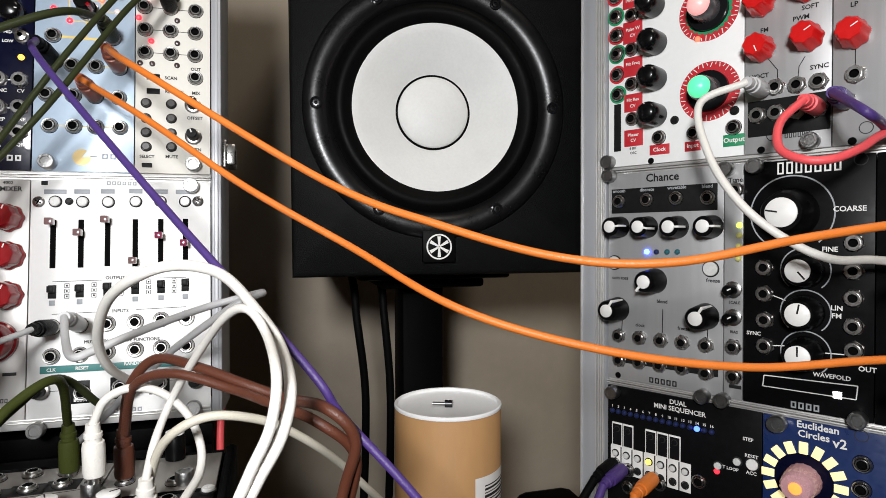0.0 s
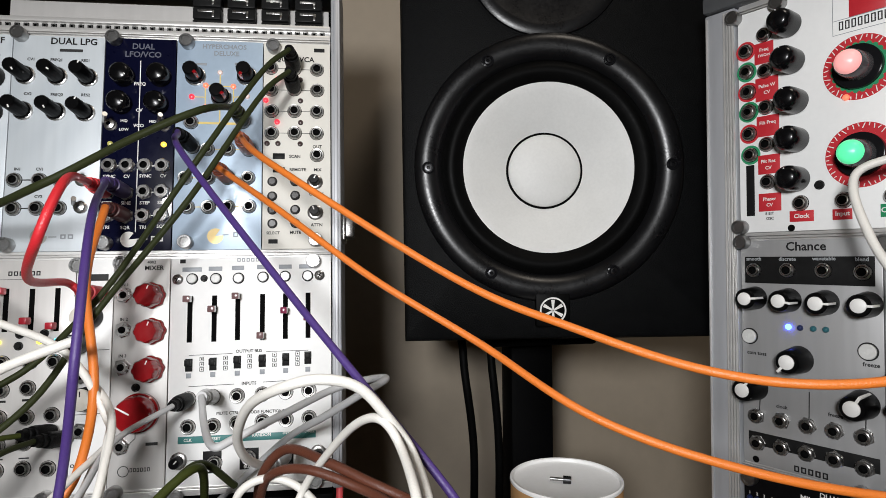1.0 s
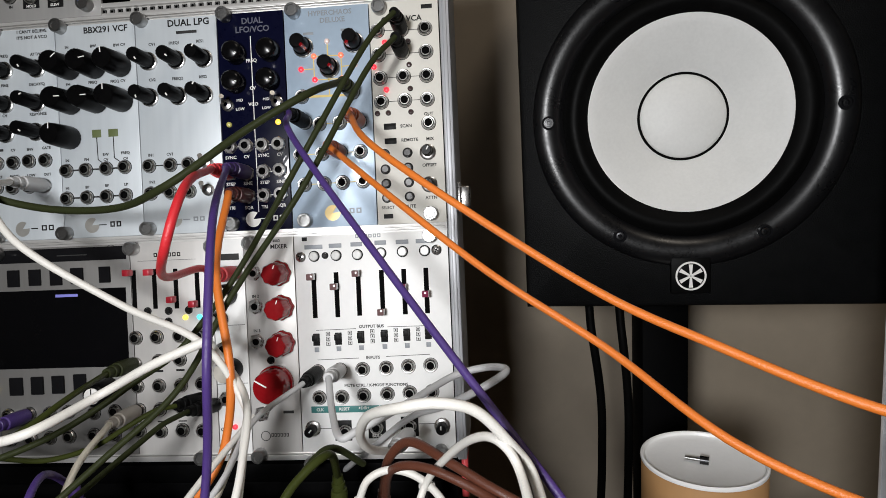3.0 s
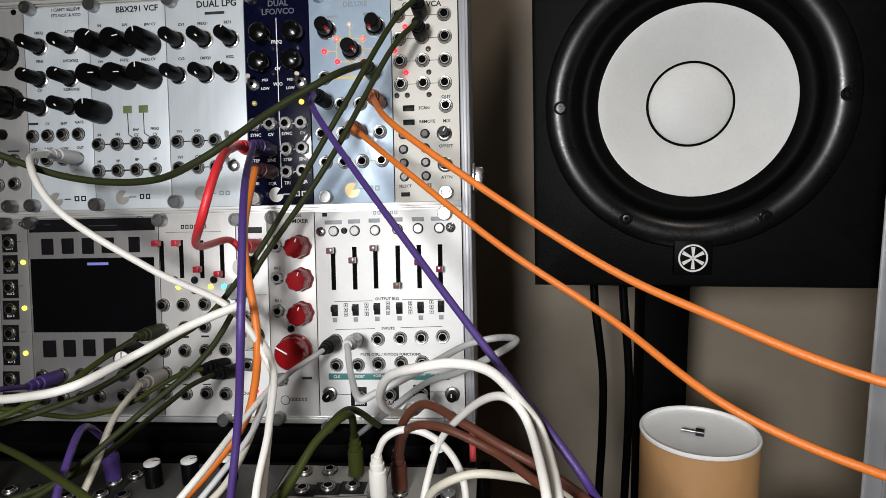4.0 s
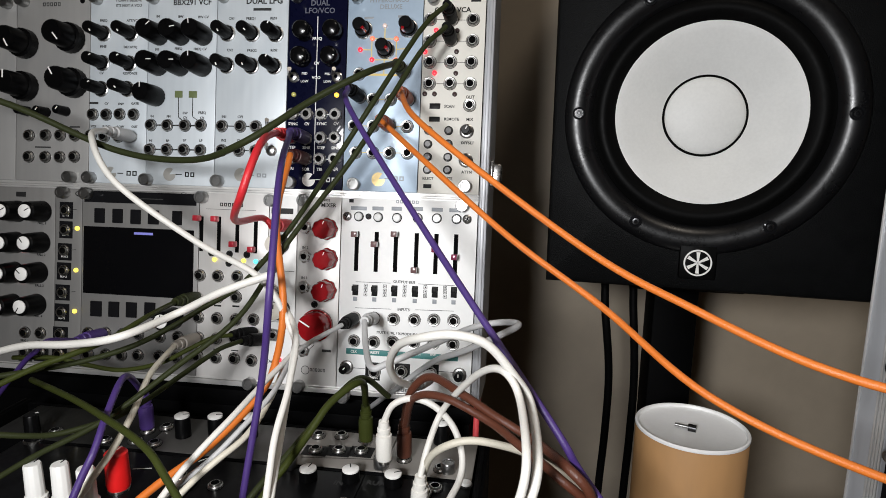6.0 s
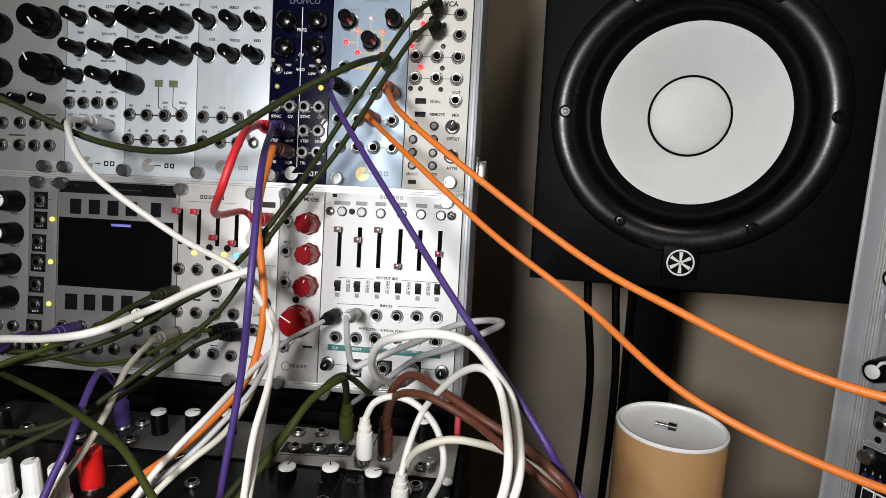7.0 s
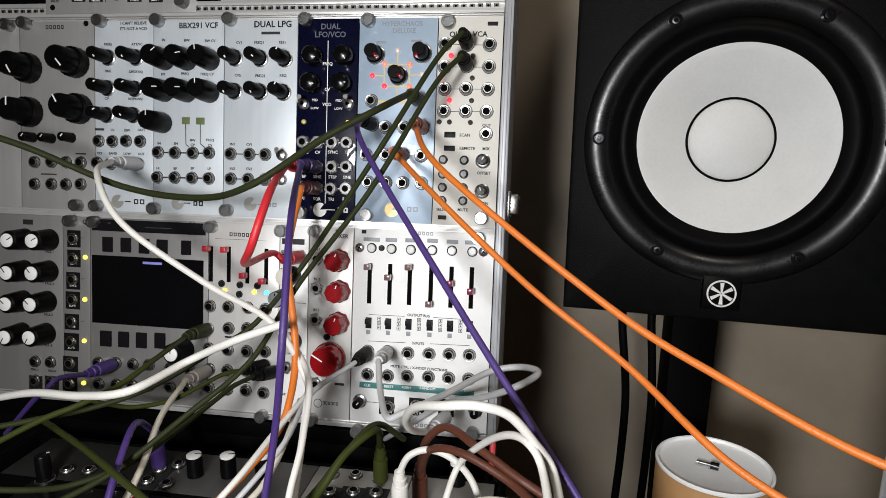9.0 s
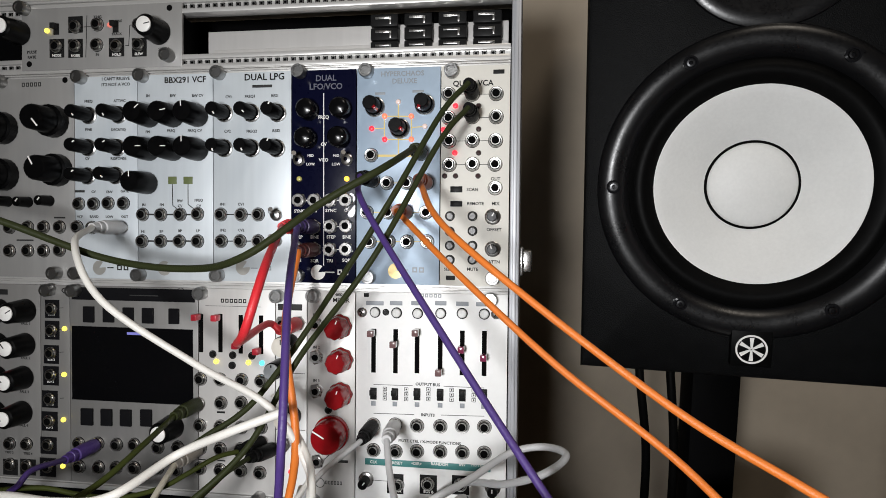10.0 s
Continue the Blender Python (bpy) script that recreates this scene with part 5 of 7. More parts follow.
plate(m, "key_cap", 43.7, 105.4, 7.8, 9.9, M_GLOSSBLACK)
plate(m, "key_cap", 61.9, 105.6, 6.9, 9.8, M_GLOSSBLACK)
plate(m, "screen", -6.3, 54.4, 84.1, 47.9, M_SCREEN)
plate(m, "screen_line", 32.7, 97.7, 14.4, 1.7, LED_SCREENBAR)
plate(m, "key_cap", 0.5, 38.2, 8.4, 11.0, M_GLOSSBLACK)
plate(m, "key_cap", 14.6, 38.5, 7.8, 11.0, M_GLOSSBLACK)
plate(m, "key_cap", 28.1, 38.9, 7.8, 10.9, M_GLOSSBLACK)
plate(m, "key_cap", 42.2, 39.6, 7.8, 10.9, M_GLOSSBLACK)
for u, v, a in ((63.9, 40.4, 0),):
    knob(m, "whitecap", u, v, a)
for u, v in ((-1.7, 25.8), (12.0, 26.6), (25.1, 26.6), (37.4, 27.3), (53.8, 26.4), (67.3, 27.2), (-1.4, 10.6), (12.3, 11.1), (24.6, 11.5), (37.3, 12.3), (53.4, 12.9), (66.5, 12.7),):
    jack(m, u, v)

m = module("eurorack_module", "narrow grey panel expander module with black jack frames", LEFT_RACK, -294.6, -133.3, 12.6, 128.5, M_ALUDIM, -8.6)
for u, v in ((-0.8, 125.4),):
    thumbscrew(m, u, v)
lettering(m, "Qx", 9.8, 124.9, 4, M_INK)
plate(m, "printed_bar", -5.1, 106.9, 10.4, 11.9, M_GLOSSBLACK)
plate(m, "printed_bar", -5.2, 92.9, 10.4, 12.2, M_GLOSSBLACK)
plate(m, "printed_bar", -6.2, 77.0, 10.9, 12.2, M_GLOSSBLACK)
plate(m, "printed_bar", -6.8, 62.9, 11.3, 12.5, M_GLOSSBLACK)
plate(m, "printed_bar", -7.8, 48.1, 11.4, 11.3, M_GLOSSBLACK)
plate(m, "printed_bar", -8.3, 32.8, 11.7, 12.8, M_GLOSSBLACK)
plate(m, "printed_bar", -9.3, 17.5, 11.8, 11.3, M_GLOSSBLACK)
plate(m, "printed_bar", -9.9, 2.5, 11.8, 12.4, M_GLOSSBLACK)
for u, v in ((-0.1, 112.9), (-0.2, 98.9), (-0.8, 84.1), (-0.9, 69.7), (-1.9, 54.0), (-2.4, 39.5), (-3.4, 23.8), (-4.0, 9.2),):
    jack(m, u, v)
for u, v in ((9.1, 100.3), (8.5, 70.4), (7.8, 40.8), (7.1, 10.3),):
    led(m, u, v, LED_YELLOW)
lettering(m, "EOR 1", -0.1, 109.2, 1.8, M_WHITEPRINT)
lettering(m, "EOF 1", -0.2, 95.2, 1.8, M_WHITEPRINT)
lettering(m, "EOR 2", -0.8, 79.7, 1.8, M_WHITEPRINT)
lettering(m, "EOF 2", -1.4, 65.2, 1.8, M_WHITEPRINT)
lettering(m, "EOR 3", -1.9, 50.3, 1.8, M_WHITEPRINT)
lettering(m, "EOF 3", -2.5, 35.0, 1.8, M_WHITEPRINT)

for v in (98.9, 69.7, 39.5, 112.9, 84.1, 54.0):
    line(m, 5.0, v + 0.6, 8.0, v + 0.9, 0.4, M_GREYINK)

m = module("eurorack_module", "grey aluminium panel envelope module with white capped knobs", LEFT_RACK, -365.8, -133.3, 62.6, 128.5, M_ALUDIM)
plate(m, "printed_bar", 31.1, 121.4, 7.9, 3.5, M_INK)
for u, v, a in ((52.2, 111.3, 60), (51.5, 89.0, -40), (50.0, 67.3, -50), (48.9, 44.1, -150),):
    knob(m, "whitecap", u, v, a)
for u, v, a in ((33.0, 110.8, 60), (31.9, 88.3, -40), (30.8, 66.5, -50), (29.7, 43.1, -150),):
    knob(m, "whitecap", u, v, a)
lettering(m, "FALL 1", 52.1, 102.8, 2.2, M_INK)
lettering(m, "FALL 2", 51.8, 80.1, 2.2, M_INK)
lettering(m, "FALL 3", 50.7, 57.7, 2.2, M_INK)
lettering(m, "FALL 4", 49.7, 35.5, 2.2, M_INK)
for u, v in ((37.7, 82.9), (37.4, 60.4),):
    led(m, u, v, LED_RED)
for u, v in ((39.5, 22.9), (52.0, 23.3),):
    jack(m, u, v)
plate(m, "printed_bar", 34.3, 1.8, 10.8, 10.6, M_BLACK)
plate(m, "printed_bar", 46.9, 2.6, 11.5, 10.6, M_BLACK)
for u, v in ((39.7, 9.0), (52.3, 9.0),):
    jack(m, u, v)
lettering(m, "TRIG 3", 39.0, 16.9, 2, M_INK)
lettering(m, "TRIG 4", 52.8, 16.9, 2, M_INK)

m = module("eurorack_module", "silver panel random generator module with white topped knobs", LEFT_RACK, -315.0, 133.4, 111.8, 39.6, M_ALU)
for u, v in ((3.1, 39.2), (103.2, 6.3),):
    thumbscrew(m, u, v)
for u, v in ((103.3, 36.3), (5.6, 4.4),):
    hole(m, u, v)
for u, v, a in ((-0.7, 24.1, -100), (96.4, 21.2, 80),):
    knob(m, "whitecap", u, v, a)
for u, v in ((18.8, 25.2),):
    led(m, u, v, LED_YELLOW)
slide_switch(m, 25.2, 26.0)
slide_switch(m, 66.7, 25.9)
for u, v in ((62.8, 27.1),):
    led(m, u, v, LED_REDSOFT)
for u, v in ((54.2, 27.8), (53.7, 15.0),):
    jack(m, u, v)
plate(m, "printed_bar", 33.7, 23.2, 10.2, 10.4, M_BLACK)
plate(m, "printed_bar", 20.3, 7.9, 10.4, 11.9, M_BLACK)
plate(m, "printed_bar", 33.6, 7.5, 10.2, 11.8, M_BLACK)
plate(m, "printed_bar", 62.0, 7.3, 10.5, 11.7, M_BLACK)
plate(m, "printed_bar", 77.9, 6.8, 10.0, 11.6, M_BLACK)
for u, v in ((38.8, 27.0), (25.5, 14.9), (38.7, 14.8), (67.4, 13.8), (82.5, 14.0), (82.6, 26.7),):
    jack(m, u, v)
lettering(m, "PULSE", 7.7, 11.9, 2.4, M_INK)
lettering(m, "RATE", 7.7, 8.6, 2.4, M_INK)
lettering(m, "TRIG", 54.3, 32.4, 2.4, M_INK)
lettering(m, "IN", 54.1, 8.9, 2.2, M_INK)
lettering(m, "SLEW", 99.4, 10.6, 2.6, M_INK)
lettering(m, "SAMPLE", 67.5, 29.4, 2, M_INK)
lettering(m, "TRACK", 67.5, 21.3, 2, M_INK)
lettering(m, "HOLD", 67.4, 8.5, 2.1, M_WHITEPRINT)
lettering(m, "SLEW", 82.5, 8.4, 2.1, M_WHITEPRINT)
lettering(m, "NOISE", 25.5, 9.2, 2.1, M_WHITEPRINT)
lettering(m, "NOISE", 38.7, 8.7, 2.1, M_WHITEPRINT)
line(m, 46.8, 33.8, 45.8, 7.4, 0.4, M_INK)
line(m, 44.4, 26.7, 51.1, 26.8, 0.4, M_INK)
line(m, 73.3, 14.0, 75.6, 13.9, 0.4, M_INK)
line(m, 75.6, 13.9, 76.4, 26.6, 0.4, M_INK)
line(m, 76.4, 26.6, 80.3, 26.8, 0.4, M_INK)

m = module("eurorack_module", "white panel wavetable oscillator module with red and green dials", RIGHT_RACK, 0.0, 2.4, 81.3, 128.5, M_WHITEPANEL)
for u, v in ((1.4, 3.2),):
    thumbscrew(m, u, v)
for u, v in ((-0.9, 126.8), (24.2, 127.6),):
    thumbscrew(m, u, v)
for u, v, a in ((30.3, 93.6, 0), (31.8, 71.1, 0), (31.8, 49.9, 0), (31.9, 28.4, 0),):
    knob(m, "fatblack", u, v, a)
for u, v in ((15.7, 92.1), (15.8, 71.3), (15.9, 50.1), (16.3, 28.6), (33.4, 15.1), (54.2, 15.1), (75.8, 15.5),):
    jack(m, u, v)
coloured_jack(m, 5.1, 94.2, M_GREENPRINT)
coloured_jack(m, 5.9, 70.0, M_GREENPRINT)
coloured_jack(m, 6.8, 45.1, M_GREENPRINT)
coloured_jack(m, 5.5, 82.1, M_REDPRINT)
coloured_jack(m, 6.3, 57.5, M_REDPRINT)
plate(m, "printed_bar", 4.1, 9.6, 4.7, 29.6, M_BLACK)
plate(m, "printed_bar", 10.1, 75.2, 12.7, 13.4, M_REDPRINT)
plate(m, "printed_bar", 10.5, 54.7, 12.4, 11.8, M_REDPRINT)
plate(m, "printed_bar", 11.0, 33.1, 12.0, 10.9, M_REDPRINT)
plate(m, "printed_bar", 11.1, 11.8, 12.3, 10.2, M_REDPRINT)
plate(m, "printed_bar", 27.7, 5.0, 12.3, 6.0, M_REDPRINT)
plate(m, "printed_bar", 49.0, 5.0, 9.1, 5.6, M_REDPRINT)
plate(m, "printed_bar", 70.4, 5.3, 11.2, 6.5, M_GREENPRINT)
lettering(m, "Pulse W", 16.5, 83.6, 2.5, M_WHITEPRINT)
lettering(m, "CV", 16.5, 79.8, 2.5, M_WHITEPRINT)
lettering(m, "Filt Freq", 16.6, 62.5, 2.5, M_WHITEPRINT)
lettering(m, "Filt Res", 16.7, 40.3, 2.5, M_WHITEPRINT)
lettering(m, "CV", 16.7, 36.5, 2.5, M_WHITEPRINT)
lettering(m, "Phaser", 17.1, 18.7, 2.5, M_WHITEPRINT)
lettering(m, "CV", 17.1, 15.3, 2.5, M_WHITEPRINT)
lettering(m, "Clock", 33.8, 8.0, 3, M_WHITEPRINT)
lettering(m, "Input", 53.6, 8.1, 3, M_WHITEPRINT)
lettering(m, "Output", 76.1, 8.7, 3.4, M_WHITEPRINT)
lettering(m, "8 BIT", 17.1, 10.4, 2, M_GREYINK)
lettering(m, "OSC", 17.2, 7.6, 2, M_GREYINK)
dial(m, 62.1, 82.4, M_REDPRINT, M_GREENPRINT, LED_PINKKNOB)
dial(m, 62.6, 37.5, M_REDPRINT, M_REDPRINT, LED_GREENKNOB)
push_button(m, 43.0, 24.1, M_BLACK, 1.8)
push_button(m, 76.3, 24.6, M_BLACK, 1.8)
for u, v in ((56.2, 68.0),):
    led(m, u, v, LED_CORAL)
for u, v in ((28.5, 1.7),):
    hole(m, u, v)
coloured_jack(m, 4.8, 106.2, M_REDPRINT)
coloured_jack(m, 6.1, 82.0, M_REDPRINT)
coloured_jack(m, 5.3, 93.8, M_GREENPRINT)
coloured_jack(m, 6.3, 70.7, M_GREENPRINT)
for u, v in ((15.3, 113.1), (15.6, 92.2),):
    jack(m, u, v)
for u, v, a in ((28.8, 114.3, 0),):
    knob(m, "fatblack", u, v, a)
plate(m, "printed_bar", 9.8, 96.7, 10.6, 12.1, M_REDPRINT)
lettering(m, "Freq", 15.2, 104.6, 2.6, M_WHITEPRINT)
lettering(m, "1V/Oct", 15.1, 101.4, 2.2, M_WHITEPRINT)
plate(m, "printed_bar", 58.1, 109.2, 16.0, 11.4, M_REDPRINT)
maker_blocks(m, 53.0, 103.0, 23.0, 5.6, M_GREYINK, 8)
for p in ((50.5, 101.5, 79.5, 101.5), (50.5, 109.0, 79.5, 109.0), (50.5, 101.5, 50.5, 121.0)):
    line(m, *p, 0.3, M_PALEINK)

m = module("eurorack_module", "grey panel oscillator module with red fluted knobs", RIGHT_RACK, 81.3, 2.4, 40.6, 128.5, M_ALUGREY)
for u, v in ((32.1, 3.7),):
    thumbscrew(m, u, v)
for u, v in ((8.5, 1.7),):
    hole(m, u, v)
for u, v, a in ((8.5, 54.8, 160), (30.5, 55.5, 60), (8.3, 78.6, 60), (29.8, 80.5, 30),):
    knob(m, "redbright", u, v, a)
for u, v in ((15.4, 33.6), (25.4, 32.9), (34.9, 32.9),):
    nut_jack(m, u, v)
plate(m, "printed_bar", 1.9, 8.9, 38.2, 18.9, M_BLACK)
for u, v in ((6.8, 20.2), (15.8, 20.3), (25.2, 20.0), (34.7, 19.7),):
    nut_jack(m, u, v)
lettering(m, "FM", 9.8, 64.5, 3, M_INK)
lettering(m, "PWM", 26.9, 66.6, 3, M_INK)
lettering(m, "SYNC", 35.1, 40.4, 3, M_INK)
lettering(m, "V/OCT", 7.2, 40.7, 3, M_INK)
lettering(m, "SOFT", 30.9, 71.2, 3, M_INK)
line(m, 11.8, 49.0, 16.2, 42.5, 0.4, M_INK)
line(m, 16.2, 42.5, 16.2, 36.9, 0.4, M_INK)
line(m, 28.8, 46.8, 26.1, 42.3, 0.4, M_INK)
line(m, 26.1, 42.3, 25.6, 36.0, 0.4, M_INK)
maker_blocks(m, 19.5, 6.1, 11.9, 4.3, M_GREYINK, 6)
brand_ring(m, 14.0, 8.8)

m = module("eurorack_module", "grey panel synthesizer module with a red fluted knob", RIGHT_RACK, 121.9, 2.4, 50.8, 128.5, M_ALUGREY)
for u, v, a in ((9.0, 52.6, 60),):
    knob(m, "redbright", u, v, a)
for u, v in ((9.6, 33.5),):
    nut_jack(m, u, v)
line(m, 9.5, 47.6, 9.5, 37.3, 0.4, M_INK)
lettering(m, "LP", 8.9, 67.2, 3, M_INK)
for u, v in ((8.5, 1.7),):
    hole(m, u, v)
brand_ring(m, 14.1, 7.5)
for u, v in ((5.8, 21.2),):
    nut_jack(m, u, v)

m = module("eurorack_module", "grey aluminium panel random module with white pointer knobs", RIGHT_RACK, 0.0, -131.0, 71.1, 128.6, M_ALUGREY)
for u, v in ((2.2, 127.9), (72.9, 126.3), (60.7, -0.9),):
    thumbscrew(m, u, v)
lettering(m, "Chance", 35.6, 124.7, 6.2, M_INK)
plate(m, "printed_bar", 2.6, 104.1, 65.0, 15.2, M_BLACK)
for u, v in ((7.8, 111.6), (26.1, 111.8), (44.2, 111.9), (62.3, 111.3),):
    jack(m, u, v)
lettering(m, "smooth", 7.7, 118.0, 2.6, M_GREYCAP)
lettering(m, "discrete", 26.1, 117.9, 2.6, M_GREYCAP)
lettering(m, "wavetable", 44.5, 118.1, 2.6, M_GREYCAP)
lettering(m, "blend", 62.0, 117.7, 2.6, M_GREYCAP)
for u, v, a in ((8.6, 95.6, 85), (26.9, 95.3, 100), (45.3, 95.0, 90), (64.6, 95.0, 90),):
    knob(m, "pointer", u, v, a)
for u, v, a in ((31.6, 63.0, -140), (7.6, 44.1, 30), (61.7, 44.3, 30),):
    knob(m, "pointerbig", u, v, a)
for u, v in ((26.2, 80.3),):
    led(m, u, v, LED_BLUEHOT)
for u, v in ((32.3, 80.3),):
    led(m, u, v, LED_BLUEDIM)
for u, v in ((38.9, 80.4), (45.0, 80.5),):
    led(m, u, v, LED_TEALDIM)
push_button(m, 4.8, 73.2, M_CLEARCAP, 4)
push_button(m, 64.1, 71.2, M_CLEARCAP, 4)
lettering(m, "coin toss", 8.7, 63.7, 2.8, M_INK)
lettering(m, "blend", 35.9, 50.7, 2.8, M_INK)
lettering(m, "freeze", 65.4, 64.6, 2.8, M_INK)
lettering(m, "clock", 22.0, 35.2, 2.6, M_INK)
lettering(m, "freeze", 48.9, 35.9, 2.6, M_INK)
line(m, 36.3, 46.1, 36.0, 31.8, 0.5, M_INK)
line(m, 10.3, 39.7, 9.6, 29.7, 0.5, M_INK)
line(m, 62.7, 41.2, 62.4, 31.5, 0.5, M_INK)
for u, v in ((8.0, 27.4), (21.7, 27.5), (35.3, 27.7), (48.3, 27.9), (61.8, 27.9),):
    nut_jack(m, u, v)
plate(m, "printed_bar", 3.4, 10.7, 65.0, 7.5, M_BLACK)
for u, v in ((8.5, 12.1), (21.7, 12.6), (34.7, 12.7), (48.3, 13.1), (61.9, 12.2),):
    nut_jack(m, u, v)
for u, v in ((7.3, 2.3),):
    hole(m, u, v)
maker_blocks(m, 27.6, 0.7, 17.8, 4.1, M_INK, 5)

m = module("eurorack_module", "slim grey panel tuning module with small shafts", RIGHT_RACK, 71.1, -131.0, 10.2, 128.6, M_ALUGREY)
for u, v in ((0.4, -1.1),):
    thumbscrew(m, u, v)
lettering(m, "Tune", 6.0, 120.1, 3.4, M_INK)
for u, v in ((6.3, 114.6), (5.3, 28.8), (5.7, 12.7),):
    nut_jack(m, u, v)
for u, v in ((8.2, 95.4),):
    led(m, u, v, LED_LIME)
for u, v in ((8.2, 89.9), (7.9, 84.0), (7.7, 77.3),):
    led(m, u, v, LED_DIMYELLOW)
for u, v, a in ((5.1, 60.2, 60), (5.2, 45.0, 60),):
    knob(m, "small", u, v, a)
lettering(m, "SCALE", 5.8, 53.1, 2, M_INK)
lettering(m, "BIAS", 5.6, 36.9, 2, M_INK)
plate(m, "printed_bar", 3.1, 5.9, 6.5, 2.0, M_INK)

m = module("eurorack_module", "black panel oscillator module with white topped knobs", RIGHT_RACK, 81.3, -131.0, 58.9, 128.6, M_BLACKPANEL)
for u, v in ((6.1, 126.6), (52.9, 1.1),):
    thumbscrew(m, u, v)
maker_blocks(m, 15.9, 120.7, 29.6, 7.7, M_WHITEPRINT, 7)
brand_ring(m, 52.8, 126.1)
arc_print(m, 23.0, 101.1, 19, 0.7)
for u, v, a in ((23.0, 101.1, -80),):
    knob(m, "creamtop", u, v, a)
arc_print(m, 29.6, 72.2, 11, 0.6)
for u, v, a in ((29.6, 72.2, 140),):
    knob(m, "creamtopsmall", u, v, a)
arc_print(m, 29.7, 50.7, 11, 0.6)
for u, v, a in ((29.7, 50.7, 10),):
    knob(m, "creamtopsmall", u, v, a)
arc_print(m, 29.9, 29.7, 11, 0.6)
for u, v, a in ((29.9, 29.7, 0),):
    knob(m, "creamtopsmall", u, v, a)
lettering(m, "COARSE", 48.4, 102.5, 3.4, M_WHITEPRINT)
lettering(m, "FINE", 40.3, 82.7, 3.2, M_WHITEPRINT)
lettering(m, "LIN", 43.4, 53.8, 3.2, M_WHITEPRINT)
lettering(m, "FM", 43.4, 49.9, 3.2, M_WHITEPRINT)
lettering(m, "SYNC", 5.5, 37.4, 2.6, M_WHITEPRINT)
lettering(m, "OUT", 56.1, 25.4, 3.2, M_WHITEPRINT)
lettering(m, "WAVEFOLD", 41.5, 19.8, 2.8, M_WHITEPRINT)
for u, v in ((10.6, 72.8), (10.7, 59.0), (11.0, 45.2), (11.1, 31.4), (50.4, 86.0), (50.3, 72.4), (50.4, 59.3), (50.5, 45.6), (50.8, 34.1),):
    nut_jack(m, u, v)
line(m, 14.8, 58.3, 20.7, 56.1, 0.5, M_WHITEPRINT)
line(m, 14.9, 31.9, 20.3, 32.5, 0.5, M_WHITEPRINT)
line(m, 38.5, 31.1, 46.9, 31.4, 0.5, M_WHITEPRINT)
line(m, 10.7, 15.7, 52.3, 16.9, 0.5, M_WHITEPRINT)
line(m, 10.1, 9.9, 51.7, 10.2, 0.5, M_WHITEPRINT)
line(m, 10.7, 15.7, 10.1, 9.9, 0.5, M_WHITEPRINT)
line(m, 52.3, 16.9, 51.7, 10.2, 0.5, M_WHITEPRINT)
plate(m, "printed_bar", 42.1, 9.4, 3.8, 3.4, LED_WHITE)
maker_blocks(m, 23.1, 0.6, 13.7, 4.2, M_GREYCAP, 4)

m = module("eurorack_module", "black panel synthesizer module at the edge of the case", RIGHT_RACK, 140.2, -131.0, 32.5, 128.6, M_BLACKPANEL)
for u, v in ((17.8, 73.0), (17.8, 27.0)):
    nut_jack(m, u, v)

m = module("eurorack_module", "black panel dual sequencer module with small white buttons", RIGHT_RACK, 0.0, -264.3, 91.4, 128.5, M_BLACKPANEL)
for u, v in ((5.0, 124.8), (99.7, 125.4),):
    thumbscrew(m, u, v)
lettering(m, "DUAL", 45.7, 125.1, 3.6, M_WHITEPRINT)
lettering(m, "MINI SEQUENCER", 46.4, 121.2, 3.6, M_WHITEPRINT)
for k in range(16):
    lettering(m, str(k + 1), 3.6 + 4.1 * k, 115.6, 2.0, M_WHITEPRINT)
    led(m, 3.6 + 4.1 * k, 112.5, LED_BLUE if k == 13 else LED_BLUEDIM)
for k in range(7):
    plate(m, "white_button_frame", 2.5 + 7.4 * k, 74, 6.6, 17, M_WHITEPRINT)
for k in range(7):
    push_button(m, 5.8 + 7.4 * k, 86, M_CLEARCAP if k != 3 else LED_YELLOW, 1.7)
    push_button(m, 5.8 + 7.4 * k, 78, M_BLACK, 1.7)
for k in (0, 1, 3, 4, 5):
    plate(m, "white_button_frame", 3.4 + 7.4 * k, 90.6, 7.0, 15, M_WHITEPRINT)
    plate_up(m, "button_well", 4.0 + 7.4 * k, 91.5, 5.8, 13, M_GLOSSBLACK)
    push_button(m, 6.9 + 7.4 * k, 101.5, M_GLOSSBLACK, 1.3)
push_button(m, 68.7, 94.5, M_CLEARCAP, 2.0)
push_button(m, 78.9, 99.4, M_CLEARCAP, 2.0)
push_button(m, 86.6, 99.9, M_WHITEPRINT, 3.0)
lettering(m, "RESET", 86.1, 104.0, 2.4, M_WHITEPRINT)
lettering(m, "REST LOOP", 73.5, 94.6, 2.2, M_WHITEPRINT)
lettering(m, "ACC", 86.1, 94.9, 2.4, M_WHITEPRINT)
lettering(m, "STEP", 84.3, 112.8, 2.4, M_WHITEPRINT)
for u, v in ((68.1, 91.2),):
    led(m, u, v, LED_RED)
for u, v in ((14.5, 77.2), (14.5, 66.6), (35.0, 74.3), (58.4, 82.7),):
    jack(m, u, v)

